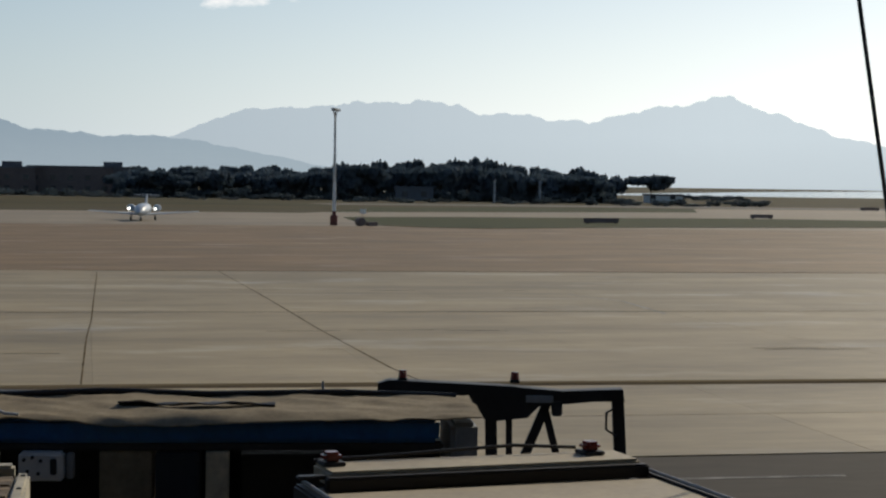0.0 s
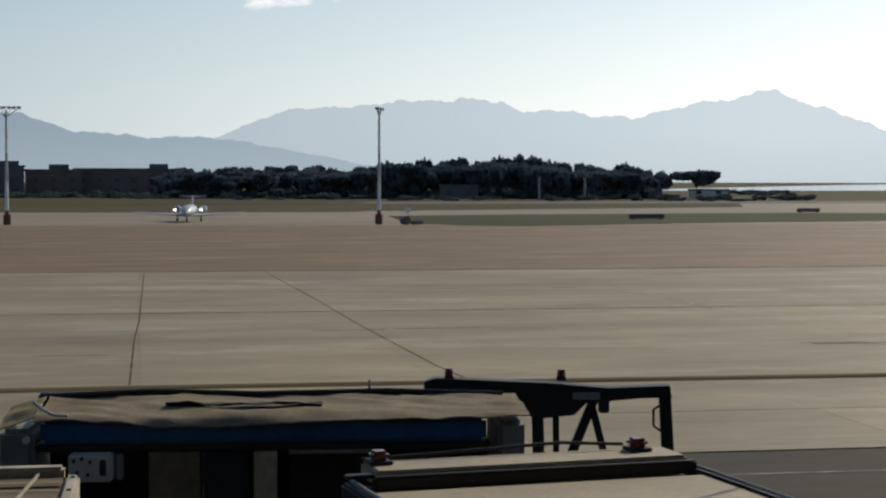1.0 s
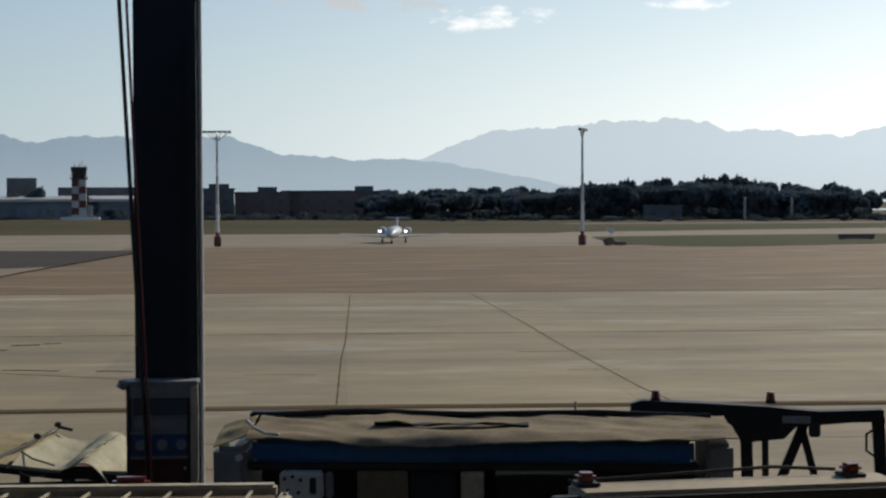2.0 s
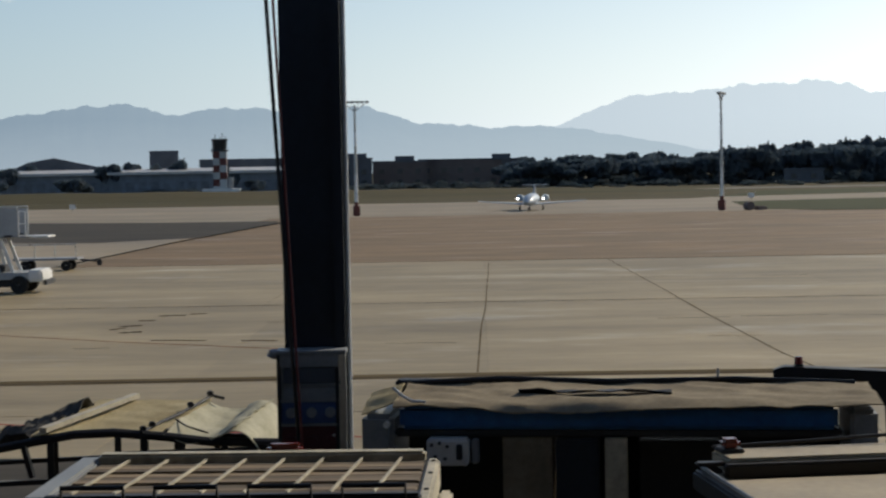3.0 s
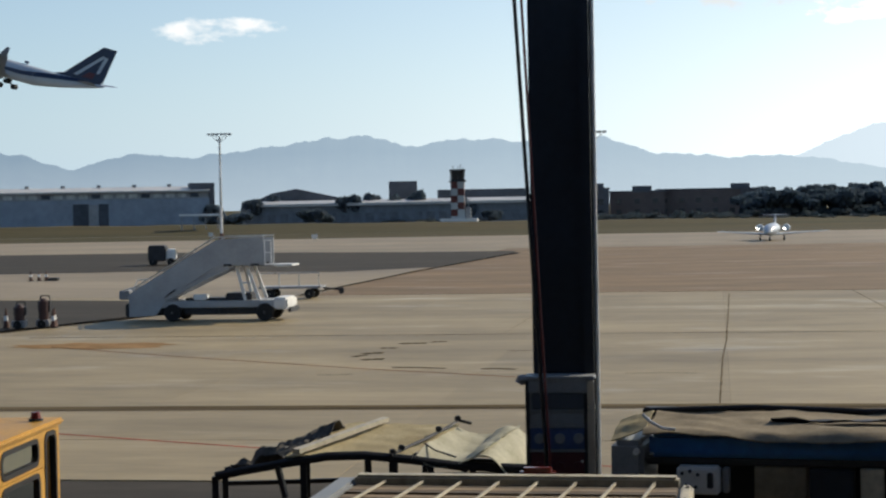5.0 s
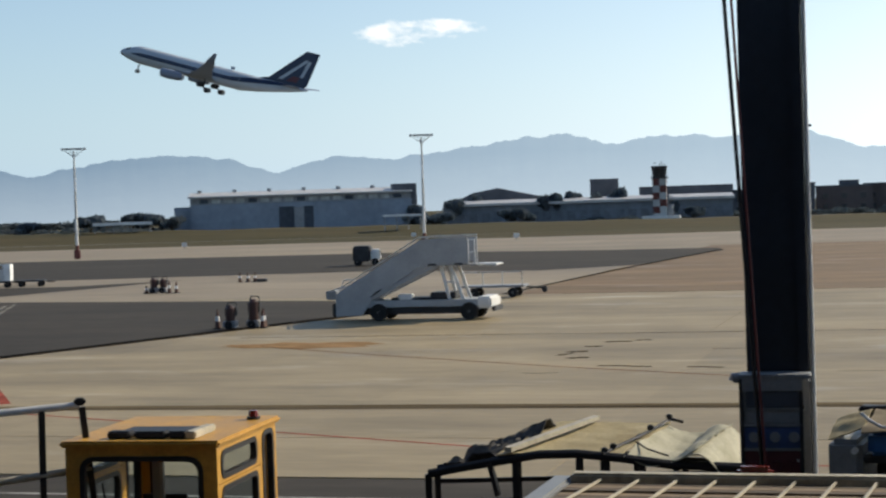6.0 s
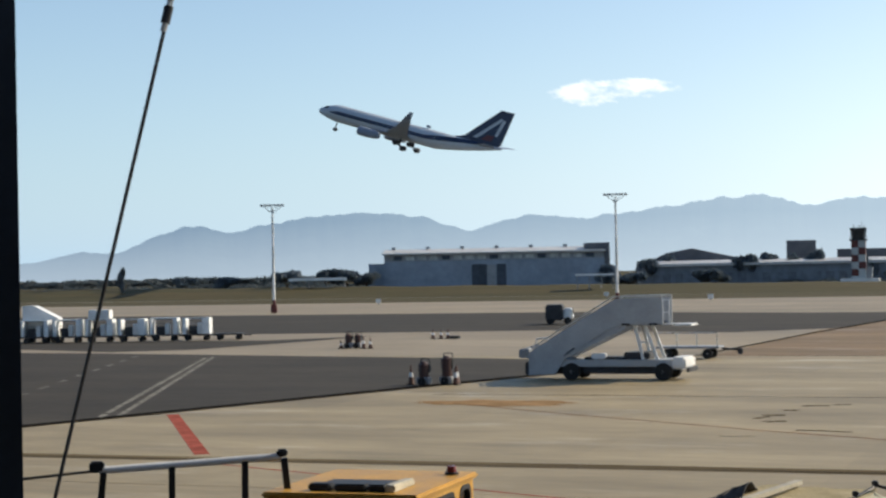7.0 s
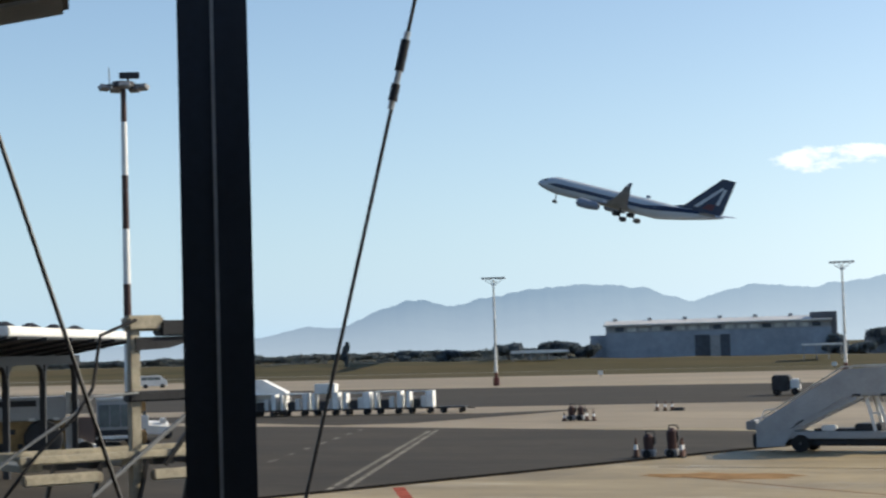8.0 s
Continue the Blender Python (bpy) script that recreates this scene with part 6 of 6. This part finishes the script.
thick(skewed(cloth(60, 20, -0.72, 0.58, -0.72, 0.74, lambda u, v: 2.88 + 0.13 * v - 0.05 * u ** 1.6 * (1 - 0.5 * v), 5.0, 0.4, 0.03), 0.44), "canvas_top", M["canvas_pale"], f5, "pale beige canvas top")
thick(skewed(cloth(44, 20, 0.57, 1.34, -0.74, 0.74, lambda u, v: 2.83 + 0.15 * v * (1 - 0.4 * u) - 0.02 * u - 0.1 * math.sin(math.pi * min(1, u * 1.05)) + 0.06 * u ** 3, 9.0, 0.7, 0.03), 0.36), "canvas_end", M["canvas_green"], f5, "grey-green sagging canvas end")
thick(skewed(cloth(26, 16, 1.12, 1.58, -0.78, 0.7, lambda u, v: 2.79 + 0.1 * math.sin(2.4 * u) - 0.36 * u ** 2.6 + 0.1 * v, 15.0, 0.6), 0.3), "canvas_drop", M["canvas_green"], f5, "hanging canvas end")
thick(skewed(cloth(56, 22, -1.42, -0.6, -0.62, 0.7, lambda u, v: 2.68 + 0.22 * u + 0.1 * v + 0.05 * noise.noise(Vector((9 * u, 11 * v, 2))), 21.0, 2.6), 0.36), "torn_canvas", M["torn"], f5, "torn dark crumpled canvas")
Build().beam((-0.92, -0.76, 2.93), (0.06, 0.76, 3.06), 0.09, 0.05).part("white_batten", M["cream_paint"], f5, "cream batten over the canvas")
Build().path([(0.08, -0.75, 2.86), (0.28, -0.4, 2.9), (0.52, 0.0, 2.94), (0.74, 0.4, 2.99), (0.9, 0.7, 3.03), (1.04, 0.7, 2.99)], 0.018).part("dark_batten", M["black_steel"], f5)
Build().path([(0.46, -0.25, 2.91), (0.56, -0.45, 2.86), (0.78, -0.6, 2.8)], 0.01).part("tie_cord", M["black_steel"], f5)
for x, y, z in ((0.1, -0.7, 2.86), (0.2, -0.54, 2.88), (0.64, 0.22, 2.97), (0.88, 0.66, 3.03)):
    Build().block(x - 0.035, x + 0.035, y - 0.03, y + 0.03, z, z + 0.06, 0.012).part("clip", M["dark_metal"], f5)
for y in (-0.7, 0.7):
    pts = [(-1.78, y, 2.68), (-1.5, y, 2.73), (-1.1, y, 2.79), (-0.6, y, 2.86), (-0.2, y, 2.86), (0.3, y, 2.8), (0.8, y, 2.72), (1.75, y, 2.66)]
    Build().path([(px, py, pz - (0.16 if y > 0 else 0.0)) for px, py, pz in pts], 0.05).part("top_rail", M["black_steel"], f5)
    Build().beam((-1.78, y, 2.38), (1.75, y, 2.38), 0.04, 0.05).part("mid_rail", M["black_steel"], f5)
    for x, zt in ((-1.78, 2.68), (-0.85, 2.82), (-0.16, 2.85), (0.12, 2.82), (0.5, 2.77), (0.95, 2.71), (1.75, 2.66)):
        Build().beam((x, y, 0.5), (x, y, zt - (0.16 if y > 0 else 0.0)), 0.07, 0.07).part("upright", M["black_steel"], f5)
    Build().beam((-0.16, y, 2.64), (1.7, y, 2.62), 0.035, 0.04).part("brace", M["black_steel"], f5)
Build().beam((-1.12, -0.73, 2.78), (-1.04, -0.75, 2.44), 0.08, 0.05).part("hanging_strap", M["black_steel"], f5)
Build().block(-1.85, 1.85, -0.75, 0.75, 0.38, 0.52, 0.03).part("deck", M["dark_metal"], f5)
for x in (-1.4, 1.4):
    wheel(f5, x, -0.6, 0.22, 0.14), wheel(f5, x, 0.6, 0.22, 0.14)

# ---- yellow cab tractor ----
f6 = thing("yellow_tractor", pose(-9.22, 16.3, -0.02, 0, 0, 4), "yellow airport tractor with a windowed square cab", "tractor")
W, DC, DS = 1.68, 2.05, 1.45


def holed_panel(outer, inner, y0, y1, axis, mat, name, parent, label=""):
    """A flat panel with an opening cut through it: two matching loops bridged."""
    n = len(outer)
    at = (lambda a, z, d: (a, d, z)) if axis == "y" else (lambda a, z, d: (d, a, z))
    vs = [at(a, z, d) for d in (y0, y1) for loop in (outer, inner) for a, z in loop]
    fs = []
    for i in range(n):
        j = (i + 1) % n
        fs += [(i, j, n + j, n + i), (2 * n + i, 3 * n + i, 3 * n + j, 2 * n + j), (i, 2 * n + i, 2 * n + j, j), (n + i, n + j, 3 * n + j, 3 * n + i)]
    return Build().add(vs, fs).part(name, mat, parent, label)


def rounded(x0, x1, z0, z1, r, k=5):
    pts = []
    for cx, cz, a0 in ((x1 - r, z1 - r, 0), (x0 + r, z1 - r, 90), (x0 + r, z0 + r, 180), (x1 - r, z0 + r, 270)):
        pts += [(cx + r * math.cos(radians(a0 + 90 * i / k)), cz + r * math.sin(radians(a0 + 90 * i / k))) for i in range(k + 1)]
    return pts


def framed(x0, x1, z0, z1, hx0, hx1, hz0, hz1, r, d0, d1, axis, wall, parent, tag):
    holed_panel(rounded(x0, x1, z0, z1, 0.03), rounded(hx0, hx1, hz0, hz1, r), d0, d1, axis, wall, "cab_" + tag, parent)
    w = holed_panel(rounded(hx0 - 0.045, hx1 + 0.045, hz0 - 0.045, hz1 + 0.045, r + 0.04), rounded(hx0 + 0.01, hx1 - 0.01, hz0 + 0.01, hz1 - 0.01, r), min(d0, d1) - 0.012, max(d0, d1) + 0.012, axis, M["black_steel"], "window_seal", parent, "black rubber window seal")
    b = Build()
    m = (d0 + d1) / 2
    b.box(hx0, hx1, m - 0.004, m + 0.004, hz0, hz1) if axis == "y" else b.box(m - 0.004, m + 0.004, hx0, hx1, hz0, hz1)
    p = b.part("pane", M["clear_glass"], w)
    p.visible_shadow = False


framed(0, W, 1.6, 3.12, 0.2, W - 0.2, 2.0, 2.98, 0.12, 0.0, 0.05, "y", M["yellow_paint"], f6, "front")
framed(0, W, 1.6, 3.12, 0.2, W - 0.2, 2.0, 2.98, 0.12, DC - 0.05, DC, "y", M["yellow_paint"], f6, "back")
for x0, x1 in ((0, 0.05), (W - 0.05, W)):
    framed(0.05, DS, 2.72, 3.12, 0.16, DS - 0.16, 2.8, 3.02, 0.07, x0, x1, "x", M["yellow_paint"], f6, "side")
    framed(DS, DC - 0.05, 1.6, 3.12, DS + 0.12, DC - 0.15, 1.9, 3.04, 0.08, x0, x1, "x", M["yellow_paint"], f6, "door")
    framed(0.05, DS, 1.6, 2.71, 0.16, DS - 0.14, 1.9, 2.64, 0.07, x0, x1, "x", M["yellow_paint"], f6, "side")
Build().block(-0.05, W + 0.05, -0.06, DC + 0.06, 3.12, 3.19, 0.025).part("cab_roof", M["yellow_paint"], f6)
for i, (x, w) in enumerate(((0.42, 0.26), (0.72, 0.36), (1.1, 0.2))):
    Build().block(x, x + w, 0.12, 0.3, 3.19, 3.27, 0.02).part("work_lamp", M["dark_metal"], f6)
Build().block(1.3, 1.42, 0.1, 0.75, 3.19, 3.27, 0.015).part("roof_hatch", M["cream_paint"], f6, "cream roof hatch edge")
Build().block(0.45, 1.3, 0.32, 0.8, 3.19, 3.24, 0.02).part("hatch", M["dark_metal"], f6)
Build().tube((W - 0.16, DC - 0.3, 3.19), (W - 0.16, DC - 0.3, 3.22), 0.08, n=14).part("beacon_base", M["dark_metal"], f6)
Build().tube((W - 0.16, DC - 0.3, 3.22), (W - 0.16, DC - 0.3, 3.29), 0.06, 0.05, 14).part("beacon", M["amber"], f6)
Build().block(0.72, 0.84, 0.6, 0.7, 1.6, 3.1, 0.02).part("seat_post", M["panel_grey"], f6)
Build().block(0.5, 1.1, 0.7, 0.85, 1.7, 2.5, 0.05).part("seat_back", M["dark_metal"], f6)
Build().tube((0.5, -0.03, 2.1), (0.42, -0.03, 2.75), 0.012).part("wiper", M["black_steel"], f6)
Build().block(-0.1, W + 0.1, -1.4, DC + 0.3, 0.6, 1.6, 0.1).part("body", M["yellow_paint"], f6)
for x in (0.0, W):
    for y in (-0.9, 1.1):
        o = Build()
        o.loft([[(x + dx, y + 0.45 * k * math.cos(0.31416 * i), 0.45 + 0.45 * k * math.sin(0.31416 * i)) for i in range(20)] for k, dx in ((0.7, -0.15), (1, -0.12), (1, 0.12), (0.7, 0.15))])
        o.part("wheel", M["tyre"], f6, smooth=True)

# ---- railed gantry beside the cab ----
f7 = thing("access_platform", pose(-9.16, 16.55, -0.02, 0, 0, 31), "access platform with cream handrail and black posts", "platform")
RL = 1.95
Build().tube((-RL, 0, 3.46), (0, 0, 3.54), 0.04, n=12).part("top_rail", M["white_paint"], f7, "cream tubular handrail")
Build().tube((-RL, 0, 2.68), (0.1, 0, 2.86), 0.04, n=12).part("mid_rail", M["cream_paint"], f7)
for x, q in ((-1.9, -2.05), (-1.18, -1.2), (-0.4, -0.42), (0.02, 0.16)):
    Build().beam((x, 0, 3.44 + 0.04 * (x + 2)), (q, 0, 2.0), 0.07, 0.07).part("post", M["black_steel"], f7)
Build().block(-0.06, 0.06, -0.06, 0.06, 3.54, 3.62, 0.02).part("end_cap", M["black_steel"], f7)
Build().tube((-RL, 0, 3.46), (-RL - 1.6, 0.1, 3.33), 0.015, n=8).part("chain", M["black_steel"], f7)
Build().block(-RL - 0.1, -RL + 0.06, -0.05, 0.05, 3.44, 3.56, 0.02).part("clamp", M["black_steel"], f7)
Build().block(-2.3, 0.3, -0.1, 1.2, 1.85, 2.0, 0.02).part("deck", M["dark_metal"], f7)
for x in (-2.2, 0.2):
    for y in (0.0, 1.1):
        Build().block(x - 0.06, x + 0.06, y - 0.06, y + 0.06, 0.0, 1.86, 0.01).part("leg", M["dark_metal"], f7)

# ---- steel boarding platform by the second column ----
f8 = thing("boarding_platform", pose(-13.25, 15.25, -0.02, 0, 0, 62), "cream and black steel boarding platform with braces", "platform")
Build().block(-0.06, 0.06, -0.06, 0.06, 0, 5.9, 0.01).part("corner_post", M["cream_paint"], f8)
Build().block(1.2, 1.32, -0.06, 0.06, 0, 5.9, 0.01).part("corner_post", M["cream_paint"], f8)
Build().block(-0.1, 0.35, -0.1, 0.12, 5.82, 6.0, 0.03).part("head_plate", M["cream_paint"], f8)
Build().block(0.3, 1.34, -0.12, 0.14, 5.76, 5.94, 0.02).part("top_beam", M["dark_metal"], f8)
Build().prism([(0.0, 5.75), (0.9, 5.76), (0.4, 5.62), (0.0, 5.6)], -0.08, 0.08).part("gusset", M["dark_metal"], f8)
Build().block(-0.1, 1.34, -0.1, 0.1, 5.02, 5.14, 0.02).part("mid_beam", M["dark_metal"], f8)
Build().block(-1.4, 1.34, -0.14, -0.04, 4.38, 4.47, 0.02).part("deck_edge", M["cream_paint"], f8)
Build().block(-1.4, 1.34, 0.9, 1.0, 4.36, 4.48, 0.02).part("deck_edge", M["cream_paint"], f8)
for i in range(7):
    Build().block(-1.35 + 0.39 * i, -1.1 + 0.39 * i, -0.04, 0.92, 4.3, 4.38, 0.01).part("deck_plank", M["cream_paint"] if i % 3 == 0 else M["dark_metal"], f8)
Build().block(0.1, 1.34, -0.3, -0.16, 4.14, 4.26, 0.02).part("lower_beam", M["cream_paint"], f8)
Build().block(-1.4, -0.5, -0.3, -0.16, 4.16, 4.28, 0.02).part("lower_beam", M["cream_paint"], f8)
for i in range(5):
    x = -1.3 + 0.55 * i
    Build().beam((x + 0.3, -0.1, 4.36), (x - 0.2, -0.1, 2.2), 0.04, 0.04).part("brace", M["black_steel"], f8)
Build().beam((0.9, -0.14, 5.05), (0.3, -0.14, 4.3), 0.05, 0.05).part("brace", M["black_steel"], f8)
Build().beam((0.75, -0.18, 5.0), (-0.6, -0.2, 4.0), 0.04, 0.04).part("brace", M["panel_grey"], f8)
Build().path([(0.0, -0.1, 5.95), (-0.45, -0.15, 5.78), (-0.5, -0.15, 5.5), (-0.55, -0.15, 5.2), (-0.75, -0.16, 4.9), (-1.2, -0.16, 4.5), (-1.7, -0.16, 3.9)], 0.02).part("hose", M["black_steel"], f8)
Build().path([(0.0, -0.12, 5.12), (-0.55, -0.14, 5.1), (-0.8, -0.15, 4.9), (-1.3, -0.15, 4.6), (-1.9, -0.15, 4.2)], 0.018).part("hose", M["panel_grey"], f8)
Build().block(-1.5, 1.36, -0.2, 1.1, 2.0, 2.2, 0.02).part("base_frame", M["dark_metal"], f8)
for x in (-1.4, 1.26):
    for y in (-0.1, 1.0):
        Build().block(x - 0.07, x + 0.07, y - 0.07, y + 0.07, 0.0, 2.05, 0.01).part("leg", M["dark_metal"], f8)

# ---- apron slabs: the nearest ones single, the rest joined ----
def slab_mesh(w, d):
    b = Build()
    c = 0.003
    b.loft([[(-w / 2, -d / 2, -0.05), (w / 2, -d / 2, -0.05), (w / 2, d / 2, -0.05), (-w / 2, d / 2, -0.05)], [(-w / 2, -d / 2, -0.012), (w / 2, -d / 2, -0.012), (w / 2, d / 2, -0.012), (-w / 2, d / 2, -0.012)],
            [(-w / 2 + c, -d / 2 + c, 0.0), (w / 2 - c, -d / 2 + c, 0.0), (w / 2 - c, d / 2 - c, 0.0), (-w / 2 + c, d / 2 - c, 0.0)]])
    return b.mesh("slab", M["slab"])


pave = tagged(flat("apron_bed", [(-60, 33.6), (140, 33.6), (140, 103.4), (-60, 103.4)], -0.055, M["joint"], "bed under the pale concrete slabs of the apron", "apron"), kind="structure")
one = slab_mesh(7.9994, 7.9994)
rs = random.Random(4)
vs_ = [39.5 + 8 * k for k in range(8)]
for k, v in enumerate(vs_):
    for i in range(25):
        u = -56 + 8 * i
        o = new("slab", one)
        o.parent = pave
        o.location = (u - 4, v + 4, rs.uniform(-0.001, 0.001))
edge = slab_mesh(7.99, 5.88)
for i in range(25):
    o = new("slab", edge)
    o.parent = pave
    o.location = (-60 + 8 * i, 36.5, rs.uniform(-0.001, 0.001))
